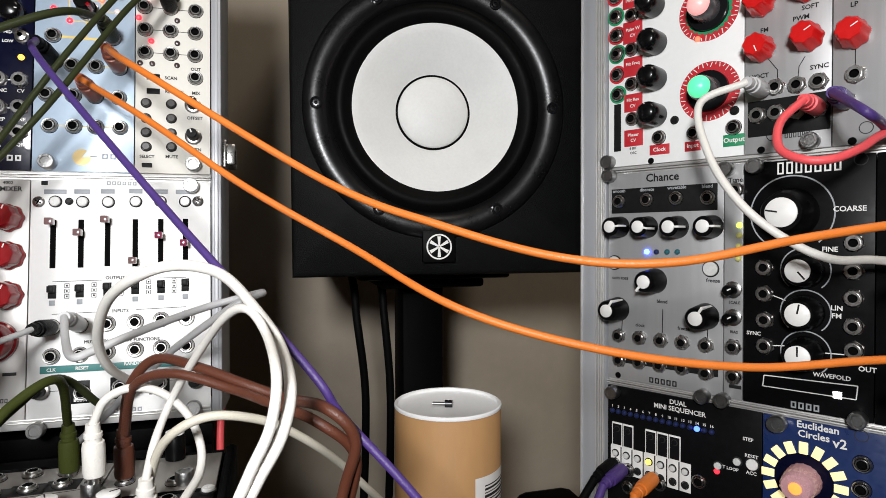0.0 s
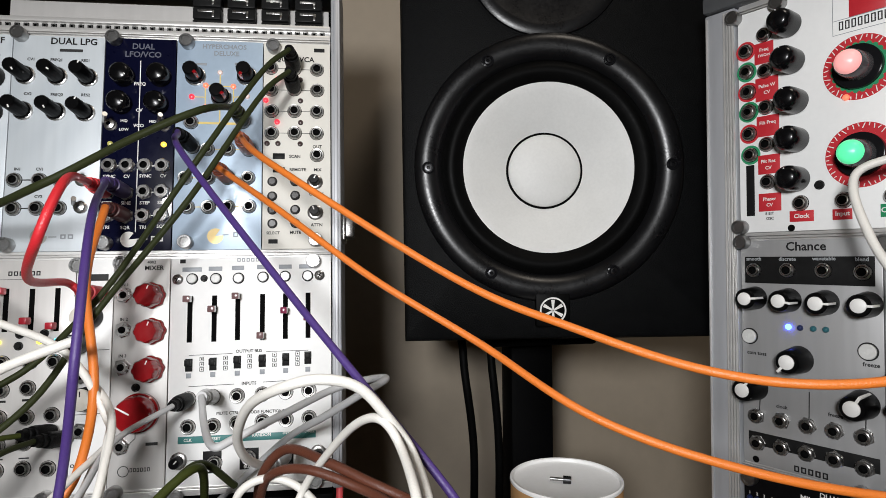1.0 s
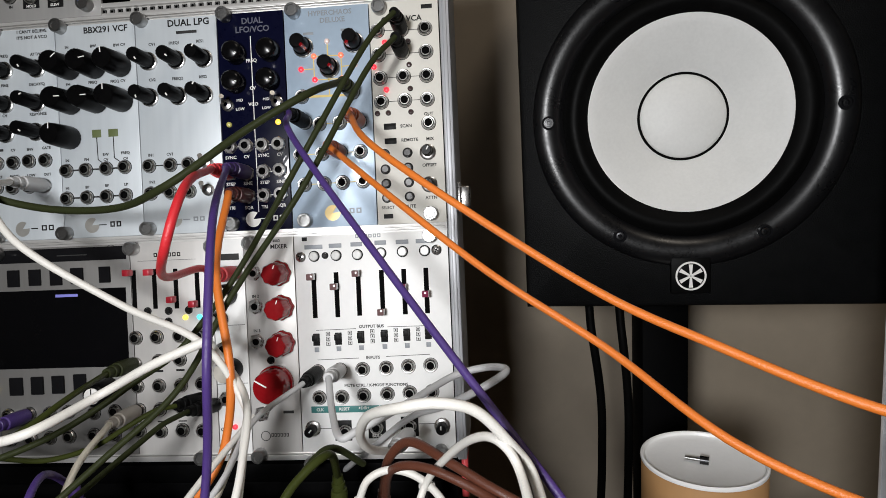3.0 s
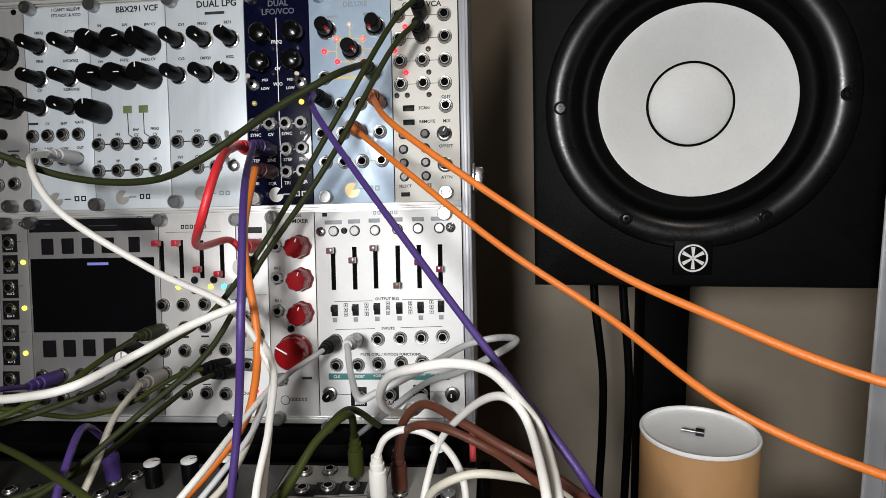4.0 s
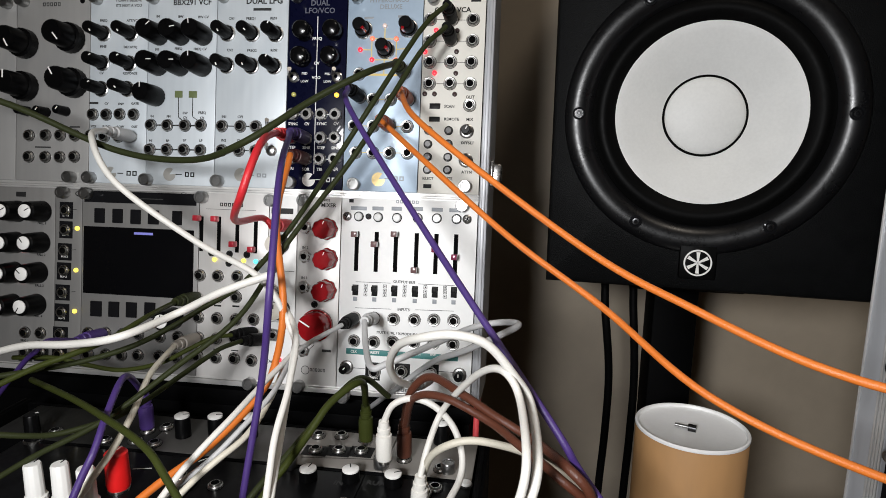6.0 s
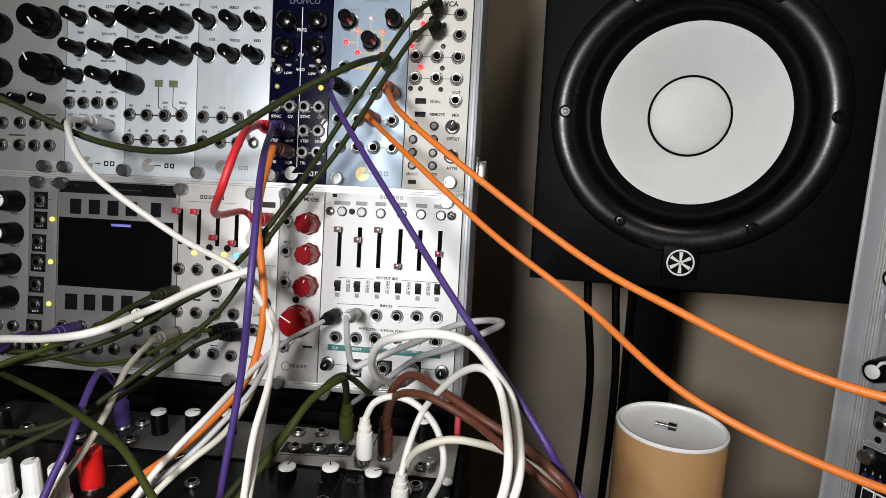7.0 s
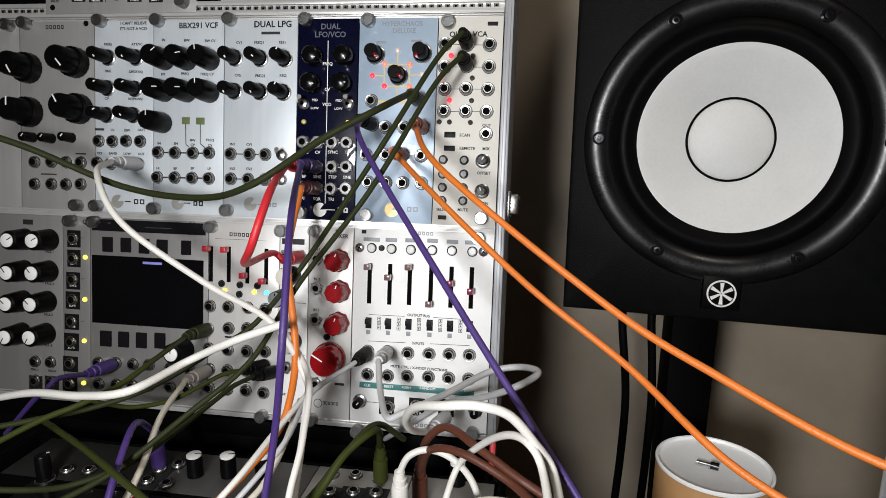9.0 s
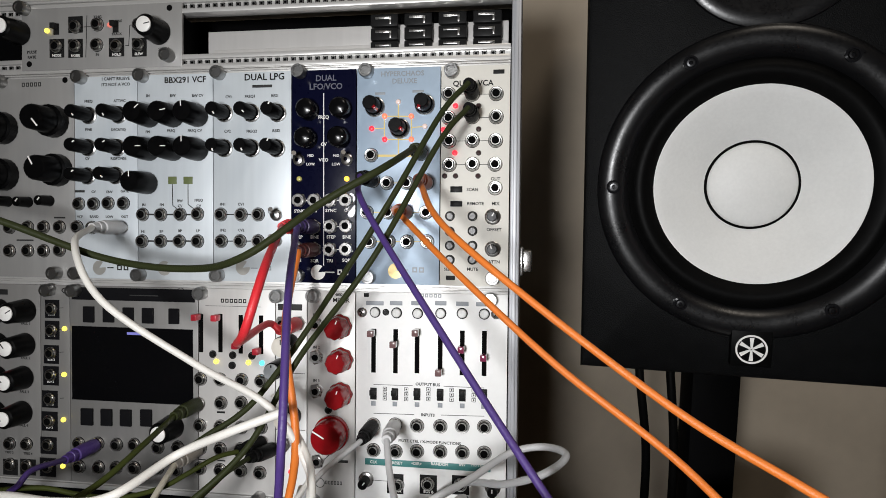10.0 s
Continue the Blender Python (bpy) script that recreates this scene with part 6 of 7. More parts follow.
m = module("eurorack_module", "dark blue panel rhythm sequencer module with a ring of lights", RIGHT_RACK, 91.4, -264.3, 71.1, 128.5, M_NAVYPCB)
for u, v in ((7.2, 125.1),):
    thumbscrew(m, u, v)
lettering(m, "Euclidean", 25.5, 126.5, 4.6, M_WHITEPRINT)
lettering(m, "Circles", 23.8, 121.8, 4.6, M_WHITEPRINT)
lettering(m, "v2", 35.2, 120.3, 6, M_WHITEPRINT)
light_ring(m, 19.4, 98.2)
for u, v in ((44.5, 113.0), (44.1, 100.8),):
    jack(m, u, v)
brand_ring(m, 43.9, 126.5)

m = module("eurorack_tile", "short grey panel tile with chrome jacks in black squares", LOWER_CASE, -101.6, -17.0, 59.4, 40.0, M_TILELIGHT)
for u, v in ((7.1, -3.7), (57.4, 4.5),):
    thumbscrew(m, u, v)
plate(m, "printed_bar", 7.9, 9.8, 15.0, 10.9, M_BLACK)
plate(m, "printed_bar", 21.2, 11.3, 15.3, 11.5, M_BLACK)
plate(m, "printed_bar", 34.9, 12.7, 14.5, 11.5, M_BLACK)
for u, v in ((11.2, 31.9), (25.2, 34.1), (40.6, 32.4), (15.1, 15.4), (28.8, 17.5), (42.0, 18.9), (55.2, 16.0),):
    jack(m, u, v)
line(m, 9.4, 7.2, 52.9, 12.0, 0.3, M_INK)

m = module("eurorack_tile", "short grey panel tile with a white topped knob", LOWER_CASE, -42.2, -17.0, 50.3, 40.0, M_TILELIGHT)
for u, v in ((36.0, 6.8),):
    thumbscrew(m, u, v)
for u, v in ((9.5, 14.4), (31.7, 7.9), (26.5, -16.7),):
    jack(m, u, v)
for u, v, a in ((28.0, 36.5, 60),):
    knob(m, "whitetop", u, v, a)
push_button(m, 47.4, -4.5, M_CLEARCAP, 3)

m = module("eurorack_tile", "short grey panel tile with three white topped knobs", LOWER_CASE, -188.0, -17.0, 86.4, 40.0, M_TILEHALFSHADE)
for u, v, a in ((16.3, 17.5, 70), (36.2, 20.6, 70), (56.8, 23.9, 70),):
    knob(m, "whitetop", u, v, a)
for u, v in ((0.1, 25.3), (4.7, 5.7), (-8.6, 6.9), (-8.5, 19.0),):
    jack(m, u, v)
plate(m, "printed_bar", 40.4, -2.7, 5.9, 1.5, M_INK)
plate(m, "printed_bar", 63.3, -1.0, 5.7, 1.5, M_INK)

m = module("eurorack_tile", "short shaded panel tile half hidden by cables", LOWER_CASE, -289.6, -17.0, 101.6, 40.0, M_TILESHADE)
for u, v in ((38.5, 8.5), (51.8, 10.5), (75.1, 4.2),):
    jack(m, u, v)
for u, v, a in ((33.2, -2.3, 30),):
    knob(m, "tall", u, v, a)

m = module("eurorack_module", "black panel module with small white topped knobs below short tiles", LOWER_CASE, -137.2, -149.5, 86.4, 128.5, M_BLACKPANEL)
for u, v, a in ((57.2, 118.5, 10), (80.1, 121.9, -20),):
    knob(m, "whitelow", u, v, a)
for u, v, a in ((103.7, 121.2, 60),):
    knob(m, "whitelow", u, v, a)
lettering(m, "IN", 74.4, 117.9, 5, M_GREYINK)
lettering(m, "RUN", 94.6, 120.9, 5, M_GREYINK)
for u, v in ((82.4, 100.5), (99.7, 100.7),):
    jack(m, u, v)

m = module("eurorack_module", "black panel module with tall white knobs and a red knob", LOWER_CASE, -264.2, -149.5, 127.0, 128.5, M_BLACKPANEL)
for u, v, a in ((56.0, 78.0, 0), (69.4, 80.0, 0), (84.5, 78.8, 0),):
    knob(m, "whitetall", u, v, a)
for u, v, a in ((90.2, 93.8, 0),):
    knob(m, "redtall", u, v, a)
for u, v in ((116.5, 108.8), (117.9, 100.4), (138.1, 104.4),):
    jack(m, u, v)
line(m, 85.0, 112.2, 94.8, 114.7, 0.4, M_WHITEPRINT)
line(m, 116.6, 125.4, 121.3, 132.0, 0.4, M_WHITEPRINT)

m = module("eurorack_module", "black panel module beside a white plugged cable", LOWER_CASE, -50.8, -149.5, 58.9, 128.5, M_BLACKPANEL)
for u, v in ((40.1, 121.5), (57.9, 109.6),):
    jack(m, u, v)

# ---- patch cables ----
def plug_end(u, v):
    """A socket of the angled case, and the last points of a cord that is plugged into it."""
    spots = [tuple(RIGHT_RACK @ Vector((u * MM, -d, v * MM))) for d in (0.0, 0.05, 0.026)]
    return spots[0], spots[1:]


patch_cable("bright orange patch cable sagging past the speaker", [(-0.0488, -0.0201, 1.1634), (-0.0229, -0.0767, 1.1401), (0.0554, -0.1212, 1.0882), (0.0969, -0.1490, 1.0698), (0.1353, -0.1769, 1.0577), (0.1692, -0.1963, 1.0564), (0.2123, -0.2115, 1.0651), (0.2540, -0.2224, 1.0706), (0.3020, -0.2350, 1.0710), *plug_end(158, -58)[1]], CORD["orange"], 0.00162, ((0, (-0.0486, 0.0077, 1.1599)), (-1, plug_end(158, -58)[0])), CORD["rust"])
patch_cable("bright orange patch cable sagging below another", [(-0.0607, -0.0223, 1.1463), (-0.0221, -0.0642, 1.1198), (0.0227, -0.0932, 1.0871), (0.0667, -0.1179, 1.0603), (0.1037, -0.1554, 1.0371), (0.1507, -0.1799, 1.0234), (0.2030, -0.1954, 1.0169), (0.2530, -0.2119, 1.0201), (0.3004, -0.2274, 1.0171), *plug_end(158, -104)[1]], CORD["orange"], 0.00162, ((0, (-0.0607, 0.0055, 1.1428)), (-1, plug_end(158, -104)[0])), CORD["rust"])
patch_cable("dark purple patch cable slanting across the mixer", [(-0.0812, -0.0199, 1.1650), (-0.0708, -0.0471, 1.1487), (-0.0107, -0.1024, 1.0793), (0.0447, -0.1516, 1.0189), (0.0580, -0.1557, 0.9995), (0.0826, -0.1684, 0.9718), (0.1140, -0.1845, 0.9304)], CORD["purple"], 0.00168, ((0, (-0.0811, 0.0079, 1.1614)), ), CORD["black"])
patch_cable("dark olive patch cable hanging across silver panels", [(-0.0512, -0.0176, 1.1798), (-0.0600, -0.0536, 1.1699), (-0.0885, -0.0644, 1.1534), (-0.1211, -0.0808, 1.1298), (-0.1619, -0.0623, 1.1196), (-0.2110, -0.0587, 1.1240), (-0.2582, -0.0769, 1.1473), (-0.3006, -0.0932, 1.1622)], CORD["olive"], 0.00187, ((0, (-0.0522, 0.0099, 1.1771)), ), CORD["olive"])
patch_cable("dark olive patch cable slanting down from the amplifier", [(-0.0216, -0.0135, 1.2142), (-0.0350, -0.0265, 1.1970), (-0.0607, -0.0505, 1.1487), (-0.1027, -0.0501, 1.0872), (-0.1220, -0.0660, 1.0583), (-0.1337, -0.0720, 1.0462), (-0.1485, -0.0780, 1.0371), (-0.1637, -0.0870, 1.0271), (-0.1809, -0.0970, 1.0181), (-0.2026, -0.1080, 1.0117), (-0.2282, -0.1200, 1.0080), (-0.2474, -0.1300, 1.0061)], CORD["olive"], 0.00152, ((0, (-0.0221, 0.0142, 1.2109)), ), CORD["black"])
patch_cable("dark olive patch cable beside its twin", [(-0.0215, -0.0151, 1.2013), (-0.0353, -0.0301, 1.1828), (-0.0658, -0.0557, 1.1253), (-0.1044, -0.0621, 1.0739), (-0.1241, -0.0837, 1.0354), (-0.1507, -0.1058, 1.0111), (-0.1807, -0.1270, 0.9870), (-0.2117, -0.1424, 0.9706), (-0.2522, -0.1625, 0.9433)], CORD["olive"], 0.00152, ((0, (-0.0219, 0.0126, 1.1980)), ), CORD["black"])
patch_cable("dark olive patch cable with a black plug low in the case", [(-0.1471, -0.0380, 1.0040), (-0.1516, -0.0550, 1.0047), (-0.1549, -0.0700, 1.0025), (-0.1623, -0.0870, 0.9966), (-0.1710, -0.1000, 0.9898), (-0.1786, -0.1150, 0.9856), (-0.1860, -0.1240, 0.9843), (-0.1987, -0.1350, 0.9830), (-0.2075, -0.1450, 0.9863), (-0.2207, -0.1550, 0.9912)], CORD["olive"], 0.0015, ((0, (-0.1426, -0.0120, 0.9973)), ), CORD["black"])
patch_cable("dark olive patch cable sagging over the oscilloscope jacks", [(-0.1548, -0.0360, 1.0067), (-0.1632, -0.0450, 1.0072), (-0.1764, -0.0520, 1.0007), (-0.1930, -0.0560, 0.9922), (-0.2169, -0.0600, 0.9873), (-0.2381, -0.0640, 0.9907), (-0.2550, -0.0680, 0.9954), (-0.2787, -0.0750, 0.9964)], CORD["green"], 0.0014, ((0, (-0.1497, -0.0120, 1.0012)), ), CORD["black"])
patch_cable("purple patch cable hanging straight down", [(-0.1173, -0.0235, 1.1373), (-0.0970, -0.0885, 1.1151), (-0.0856, -0.1289, 1.0676), (-0.0937, -0.1237, 1.0172), (-0.1018, -0.1310, 0.9594), (-0.1087, -0.1372, 0.9043)], CORD["purple"], 0.00182, ((0, (-0.1172, 0.0043, 1.1337)), ), M_DARKPURPLE)
patch_cable("orange patch cable hanging beside a purple one", [(-0.1169, -0.0251, 1.1236), (-0.1121, -0.0594, 1.0878), (-0.1004, -0.0804, 1.0429), (-0.1044, -0.0821, 1.0111), (-0.1120, -0.0885, 0.9915), (-0.1274, -0.1165, 0.9735), (-0.1437, -0.1448, 0.9629), (-0.1675, -0.1860, 0.9415)], CORD["orange"], 0.00203, ((0, (-0.1172, 0.0026, 1.1201)), ), M_MAROONPLUG)
patch_cable("white patch cable with a grey plug", [(-0.2436, -0.0236, 1.1359), (-0.2218, -0.0649, 1.1317), (-0.1954, -0.0825, 1.1066), (-0.1522, -0.0774, 1.0746), (-0.1117, -0.0833, 1.0566), (-0.0947, -0.0824, 1.0267), (-0.0852, -0.1058, 1.0194), (-0.0771, -0.1520, 0.9773), (-0.0707, -0.1887, 0.9379)], CORD["white"], 0.00179, ((0, (-0.2436, 0.0042, 1.1325)), ), CORD["grey"])
patch_cable("white patch cable running over the oscilloscope", [(-0.0953, -0.1057, 1.0647), (-0.1205, -0.1096, 1.0551), (-0.1472, -0.1063, 1.0415), (-0.1606, -0.1337, 1.0364), (-0.1916, -0.1286, 1.0287), (-0.2314, -0.1150, 1.0206), (-0.2779, -0.0992, 1.0051)], CORD["white"], 0.00203, (), CORD["white"])
patch_cable("light grey looped patch cable plugged into the mixer", [(-0.0626, -0.0495, 1.0259), (-0.0563, -0.0694, 1.0167), (-0.0458, -0.0964, 1.0152), (-0.0371, -0.0956, 1.0180), (-0.0160, -0.0841, 1.0255), (0.0034, -0.0644, 1.0303), (0.0202, -0.0645, 1.0346), (0.0295, -0.0782, 1.0378), (0.0188, -0.0902, 1.0345), (0.0004, -0.0770, 1.0208), (-0.0223, -0.0436, 1.0003), (-0.0528, -0.0183, 0.9685), (-0.0711, -0.0031, 0.9495)], CORD["grey"], 0.00179, ((0, (-0.0668, -0.0107, 1.0163)), ), CORD["grey"])
patch_cable("thick white patch cable in a wide loop", [(-0.0273, -0.0746, 0.9972), (-0.0318, -0.0993, 1.0109), (-0.0313, -0.1172, 1.0257), (-0.0225, -0.1384, 1.0431), (-0.0079, -0.1557, 1.0533), (0.0050, -0.1592, 1.0562), (0.0175, -0.1568, 1.0523), (0.0276, -0.1543, 1.0406), (0.0360, -0.1539, 1.0276), (0.0389, -0.1859, 1.0199), (0.0361, -0.1943, 1.0076), (0.0294, -0.1973, 0.9961), (0.0214, -0.2009, 0.9822)], CORD["white"], 0.00192, ((0, (-0.0213, -0.0486, 0.9942)), ), CORD["grey"])
patch_cable("white patch cable arching from the low case", [(-0.0381, -0.1005, 0.9876), (-0.0330, -0.1016, 0.9978), (-0.0232, -0.1012, 1.0020), (-0.0114, -0.1019, 0.9991), (-0.0013, -0.1027, 0.9891), (0.0040, -0.1063, 0.9764), (0.0041, -0.1145, 0.9678), (0.0003, -0.1301, 0.9643), (-0.0035, -0.1458, 0.9608)], CORD["white"], 0.00175, ((0, (-0.0381, -0.0990, 0.9631)), ), CORD["white"])
patch_cable("white patch cable bent in a tall arch", [(-0.0154, -0.1174, 0.9687), (-0.0126, -0.1123, 0.9825), (-0.0072, -0.1031, 0.9971), (0.0055, -0.1212, 1.0193), (0.0167, -0.1412, 1.0355), (0.0251, -0.1540, 1.0401), (0.0314, -0.1603, 1.0325), (0.0347, -0.1925, 1.0252), (0.0329, -0.1978, 1.0116), (0.0273, -0.1995, 0.9996), (0.0206, -0.2016, 0.9852)], CORD["white"], 0.00166, ((0, (-0.0164, -0.1154, 0.9447)), ), CORD["white"])
patch_cable("ivory patch cable in a low arch", [(-0.0164, -0.1070, 0.9617), (-0.0104, -0.1189, 0.9800), (-0.0018, -0.1262, 0.9906), (0.0093, -0.1269, 0.9948), (0.0228, -0.1241, 0.9926), (0.0377, -0.1153, 0.9840), (0.0594, -0.0983, 0.9630), (0.0818, -0.0786, 0.9342), (0.0997, -0.0629, 0.9111)], CORD["ivory"], 0.00187, ((0, (-0.0174, -0.1050, 0.9377)), ), CORD["ivory"])
patch_cable("dark brown patch cable bending from its plug", [(-0.0329, -0.0729, 0.9759), (-0.0263, -0.0883, 0.9998), (-0.0144, -0.0966, 1.0127), (0.0042, -0.1138, 1.0117), (0.0216, -0.1254, 1.0068), (0.0381, -0.1353, 1.0021), (0.0517, -0.1603, 1.0043), (0.0618, -0.1627, 0.9923), (0.0577, -0.1556, 0.9688), (0.0495, -0.1414, 0.9156)], CORD["brown"], 0.00211, ((0, (-0.0327, -0.0720, 0.9510)), ), CORD["brown"])
patch_cable("dark brown patch cable lying behind white loops", [(-0.0308, -0.0783, 0.9761), (-0.0222, -0.1021, 1.0025), (-0.0054, -0.1148, 1.0100), (0.0184, -0.1263, 1.0047), (0.0330, -0.1435, 1.0028), (0.0489, -0.1612, 0.9996), (0.0624, -0.1587, 0.9853), (0.0609, -0.1482, 0.9603), (0.0581, -0.1288, 0.9083)], CORD["brown"], 0.00195, (), CORD["brown"])
patch_cable("green patch cable rising from the low case", [(-0.0591, -0.0592, 0.9764), (-0.0525, -0.0926, 1.0052), (-0.0636, -0.1086, 1.0001), (-0.0719, -0.1183, 0.9875), (-0.0826, -0.1211, 0.9714), (-0.0913, -0.1290, 0.9588), (-0.1166, -0.1518, 0.9162)], CORD["green"], 0.00195, ((0, (-0.0591, -0.0585, 0.9514)), ), CORD["green"])
patch_cable("dark olive patch cable over the low case", [(-0.0437, -0.0650, 0.9860), (-0.0545, -0.0847, 1.0042), (-0.0653, -0.1029, 0.9972), (-0.0750, -0.1145, 0.9851), (-0.0873, -0.1193, 0.9699), (-0.0960, -0.1313, 0.9598), (-0.1203, -0.1647, 0.9257)], CORD["olive"], 0.00172, (), CORD["olive"])
patch_cable("olive patch cable from the slider module", [(-0.1920, -0.0376, 1.0272), (-0.1852, -0.0762, 1.0290), (-0.1887, -0.1055, 1.0240), (-0.1998, -0.1228, 1.0198), (-0.2164, -0.1321, 1.0133), (-0.2577, -0.1552, 0.9912)], CORD["green"], 0.00154, ((0, (-0.1920, -0.0098, 1.0236)), ), CORD["olive"])
patch_cable("olive patch cable crossing the low case", [(-0.2575, -0.0850, 0.9876), (-0.2007, -0.1208, 0.9958), (-0.1576, -0.1489, 1.0001), (-0.1282, -0.1659, 0.9983), (-0.1114, -0.1756, 0.9886), (-0.0726, -0.1980, 0.9603)], CORD["green"], 0.00168, (), CORD["green"])
patch_cable("ivory patch cable hanging from the oscilloscope", [(-0.1920, -0.0412, 0.9987), (-0.1815, -0.0829, 0.9963), (-0.1710, -0.1153, 0.9868), (-0.1692, -0.1360, 0.9758), (-0.1745, -0.1486, 0.9631), (-0.1887, -0.1824, 0.9231)], CORD["ivory"], 0.00179, ((0, (-0.1920, -0.0134, 0.9952)), ), M_GREYPLUG)
patch_cable("purple patch cable from the narrow module", [(-0.2623, -0.0413, 0.9976), (-0.2575, -0.0697, 1.0069), (-0.2573, -0.0802, 1.0037), (-0.2724, -0.0742, 0.9930), (-0.3112, -0.0588, 0.9594)], CORD["purple"], 0.00161, ((0, (-0.2623, -0.0136, 0.9941)), ), CORD["purple"])
patch_cable("purple patch cable bent over the low case", [(-0.1965, -0.0682, 0.9762), (-0.1792, -0.1071, 1.0044), (-0.1701, -0.1341, 0.9973), (-0.1664, -0.1500, 0.9847), (-0.1706, -0.1579, 0.9692), (-0.1823, -0.1800, 0.9199)], CORD["purple"], 0.00175, ((0, (-0.1965, -0.0675, 0.9512)), ), CORD["purple"])
patch_cable("grey patch cable with a black plug in the mixer", [(-0.0800, -0.0386, 1.0191), (-0.0956, -0.0715, 1.0123), (-0.0992, -0.0987, 0.9986), (-0.1078, -0.1184, 0.9867), (-0.1197, -0.1309, 0.9738), (-0.1352, -0.1388, 0.9608), (-0.1709, -0.1570, 0.9249)], CORD["grey"], 0.00148, ((0, (-0.0800, -0.0108, 1.0156)), ), CORD["black"])
patch_cable("white patch cable in a hanging bundle", [(-0.1256, -0.0472, 1.0466), (-0.0908, -0.0885, 1.0319), (-0.0804, -0.1218, 1.0147), (-0.0790, -0.1433, 0.9972), (-0.0775, -0.1568, 0.9776), (-0.0743, -0.1852, 0.9306)], CORD["white"], 0.00165, (), CORD["white"])
patch_cable("white patch cable slanting down from the bundle", [(-0.0994, -0.0619, 1.0104), (-0.1051, -0.0973, 1.0027), (-0.1104, -0.1244, 0.9944), (-0.1198, -0.1401, 0.9830), (-0.1318, -0.1481, 0.9669), (-0.1596, -0.1667, 0.9238)], CORD["white"], 0.0016, (), CORD["white"])
patch_cable("white patch cable slanting below the bundle", [(-0.1061, -0.0628, 1.0034), (-0.1013, -0.0983, 0.9941), (-0.1016, -0.1254, 0.9870), (-0.1110, -0.1406, 0.9795), (-0.1234, -0.1480, 0.9676), (-0.1565, -0.1680, 0.9300)], CORD["ivory"], 0.0016, (), CORD["white"])
patch_cable("short red patch cable between two silver modules", [(-0.1263, -0.0229, 1.1370), (-0.1017, -0.1001, 1.1300), (-0.1042, -0.1180, 1.1053), (-0.1259, -0.0819, 1.0880), (-0.1319, -0.0365, 1.0842), (-0.1275, -0.0309, 1.0790)], CORD["red"], 0.00195, ((0, (-0.1276, 0.0044, 1.1340)), (-1, (-0.1275, -0.0032, 1.0754)), ), CORD["red"])
patch_cable("white patch cable hanging over black panels", [(0.2620, -0.1280, 1.1408), (0.2432, -0.1170, 1.1310), (0.2379, -0.1310, 1.1029), (0.2417, -0.1466, 1.0802), (0.2533, -0.1595, 1.0644), (0.2709, -0.1688, 1.0546), (0.2924, -0.1767, 1.0538), (0.3393, -0.1939, 1.0460)], CORD["white"], 0.00195, ((0, (0.2847, -0.1153, 1.1404)), ), CORD["grey"])
patch_cable("coral red patch cable in a small loop", [(0.2741, -0.1500, 1.1283), (0.2612, -0.1497, 1.1173), (0.2529, -0.1578, 1.1039), (0.2548, -0.1696, 1.0976), (0.2630, -0.1761, 1.0977), (0.2763, -0.1773, 1.1024), (0.2925, -0.1753, 1.1099), (0.3375, -0.1695, 1.1250)], CORD["coral"], 0.00195, ((0, (0.2968, -0.1374, 1.1280)), ), CORD["coral"])
patch_cable("purple patch cable from the angled case", [(0.2798, -0.1602, 1.1299), (0.2656, -0.1884, 1.1149), (0.2925, -0.1751, 1.1124), (0.3372, -0.1531, 1.1022)], CORD["purple"], 0.00203, ((0, (0.3025, -0.1475, 1.1296)), ), CORD["purple"])

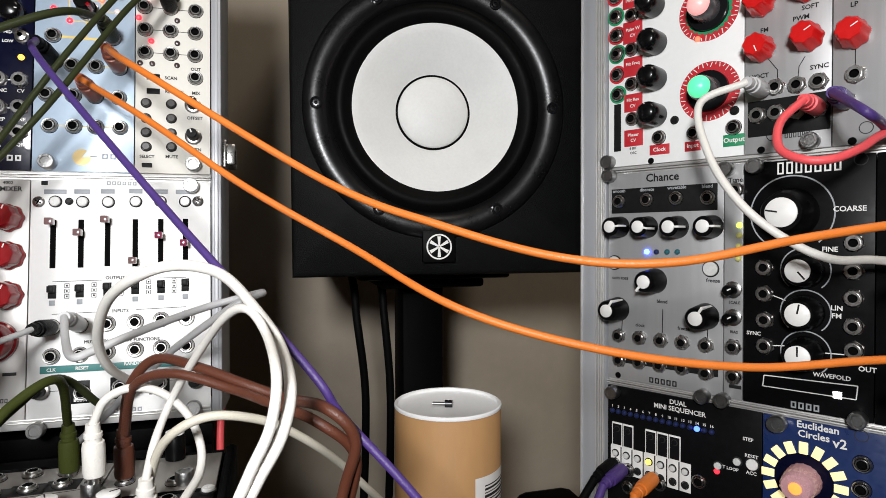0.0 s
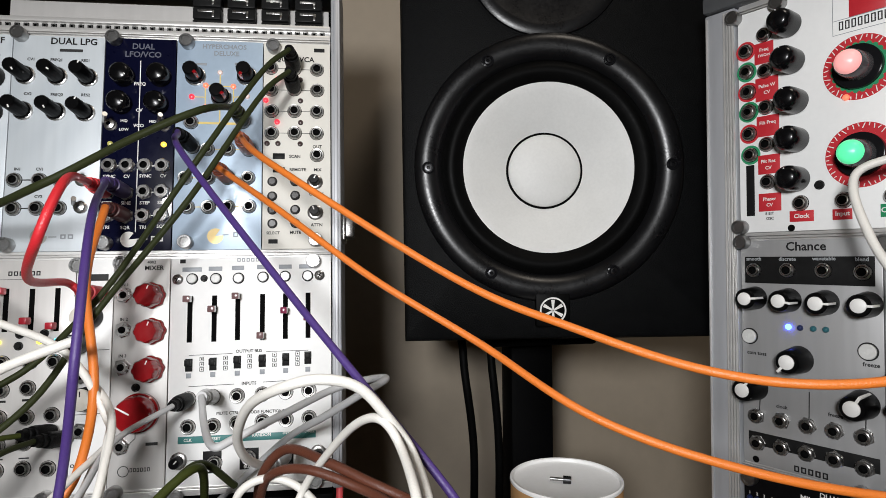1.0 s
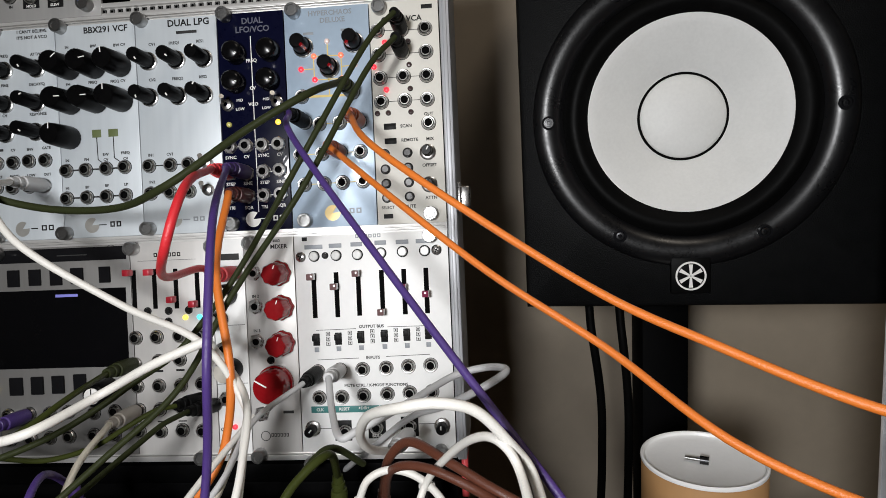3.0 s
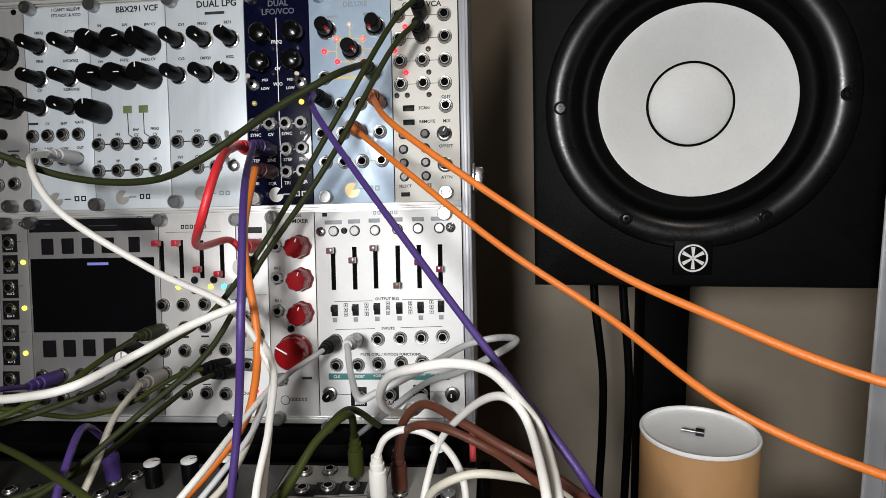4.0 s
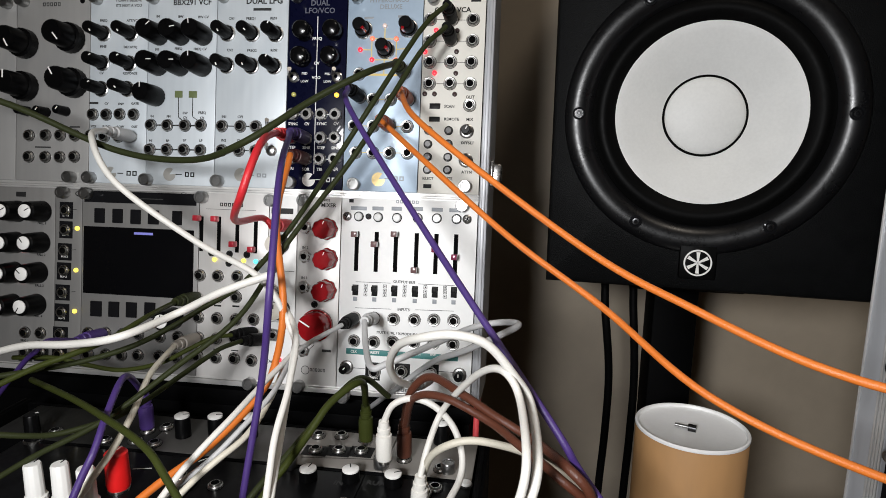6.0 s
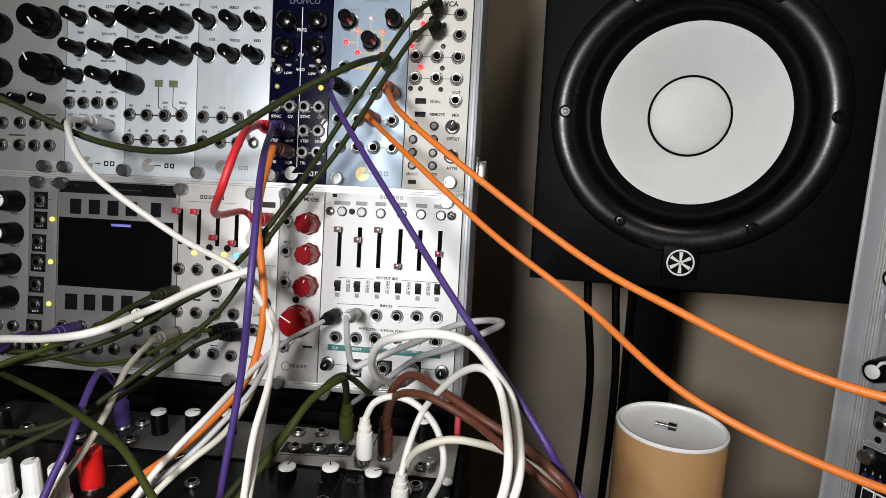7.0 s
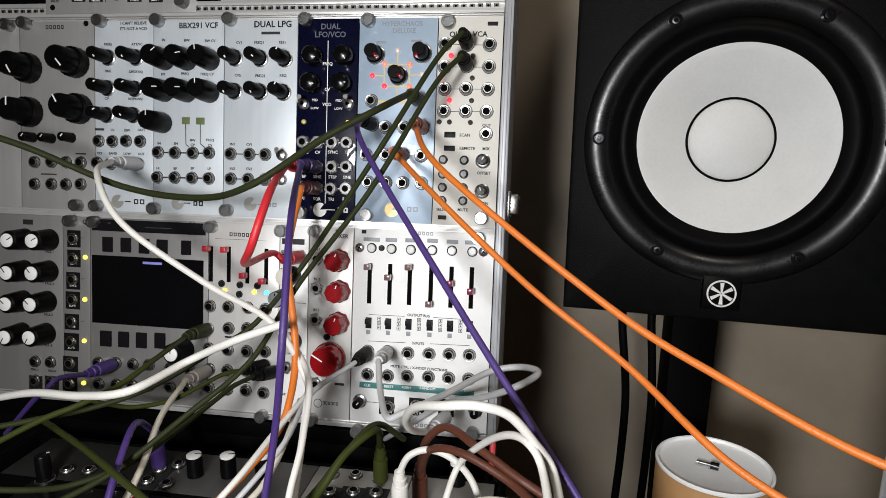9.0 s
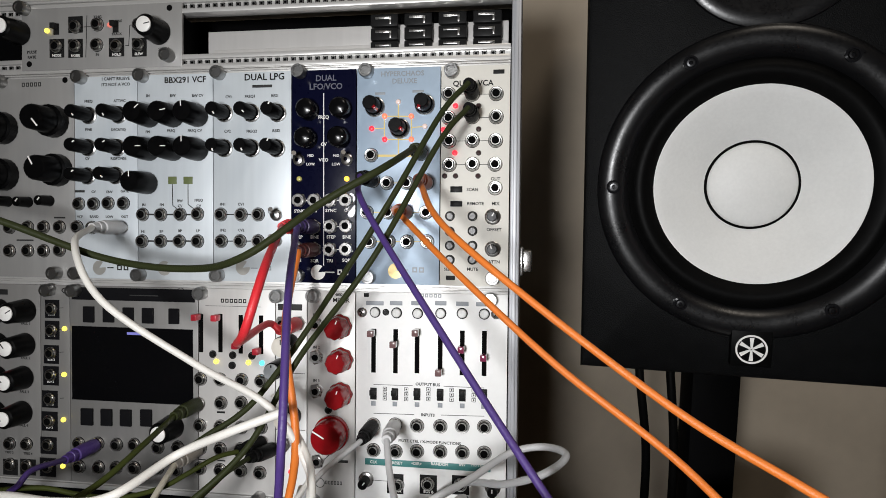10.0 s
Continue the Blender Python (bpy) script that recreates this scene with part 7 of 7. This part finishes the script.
# ---- leads behind the speaker, and odds and ends on the desk ----
for x, s in ((0.105, 0.007), (0.1295, 0.005)):
    lead = tagged(new("power_lead"), "black lead hanging behind the speaker", "cable", "black leads")
    bm = bmesh.new()
    tube_mesh(bm, smooth_line([(x - 0.004, 0.30, 1.10), (x - 0.002, 0.29, 1.06), (x - 0.001, 0.17, 1.022), (x, 0.15, 0.99), (x + s, 0.15, 0.93), (x + s, 0.15, 0.87), (x + s * 0.6, 0.152, 0.78), (x, 0.155, 0.5), (x, 0.16, 0.2), (x, 0.2, 0.03), (x - 0.08, 0.3, 0.004)]), 0.0036, 12)
    part("cord", bm, CORD["black"], lead)
adapter = tagged(new("power_adapter"), "black rounded power adapter behind the tube", "adapter")
bm = bmesh.new()
box(bm, 0.208, 0.258, -0.012, 0.046, 0.833, 0.868, 0.010, segments=3)
part("housing", bm, M_CASEDARK, adapter)
bm = bmesh.new()
tube_mesh(bm, smooth_line([(0.254, 0.03, 0.852), (0.275, 0.025, 0.85), (0.30, 0.03, 0.838), (0.33, 0.03, 0.8362)]), 0.003, 10)
part("lead", bm, CORD["black"], adapter)
red_lead = tagged(new("supply_lead"), "thin lead with a red sleeve hanging under the case", "cable")
bm = bmesh.new()
tube_mesh(bm, smooth_line([(0.0035, 0.012, 0.962), (0.003, 0.004, 0.948), (0.003, 0.0, 0.930)]), 0.0022, 10)
part("red_sleeve", bm, CORD["coral"], red_lead)
bm = bmesh.new()
tube_mesh(bm, smooth_line([(0.003, 0.0, 0.932), (0.004, 0.0, 0.88), (0.006, 0.002, 0.85), (0.03, 0.03, 0.8345)]), 0.0014, 10)
part("cord", bm, CORD["black"], red_lead)

# plugs standing in the bottom of the angled case
for label, u, v, bend, colour in (("black patch cable in the angled case", 6, -184, (-0.05, -0.01, -0.05), "black"), ("purple patch cable low in the angled case", 12, -186, (-0.045, -0.02, -0.06), "purple"), ("orange patch cable low in the angled case", 32, -186, (-0.035, -0.03, -0.06), "orange")):
    base = RIGHT_RACK @ Vector((u * MM, 0, v * MM))
    end = RIGHT_RACK @ Vector((u * MM, -0.026, v * MM - 0.004))
    b = Vector(bend)
    patch_cable(label, [tuple(end), tuple(end + b * 0.4 + Vector((-0.004, -0.006, 0))), tuple(end + b), tuple(end + b * 1.5 + Vector((0, 0, -0.03)))], CORD[colour], 0.0025, ((0, tuple(base)),))
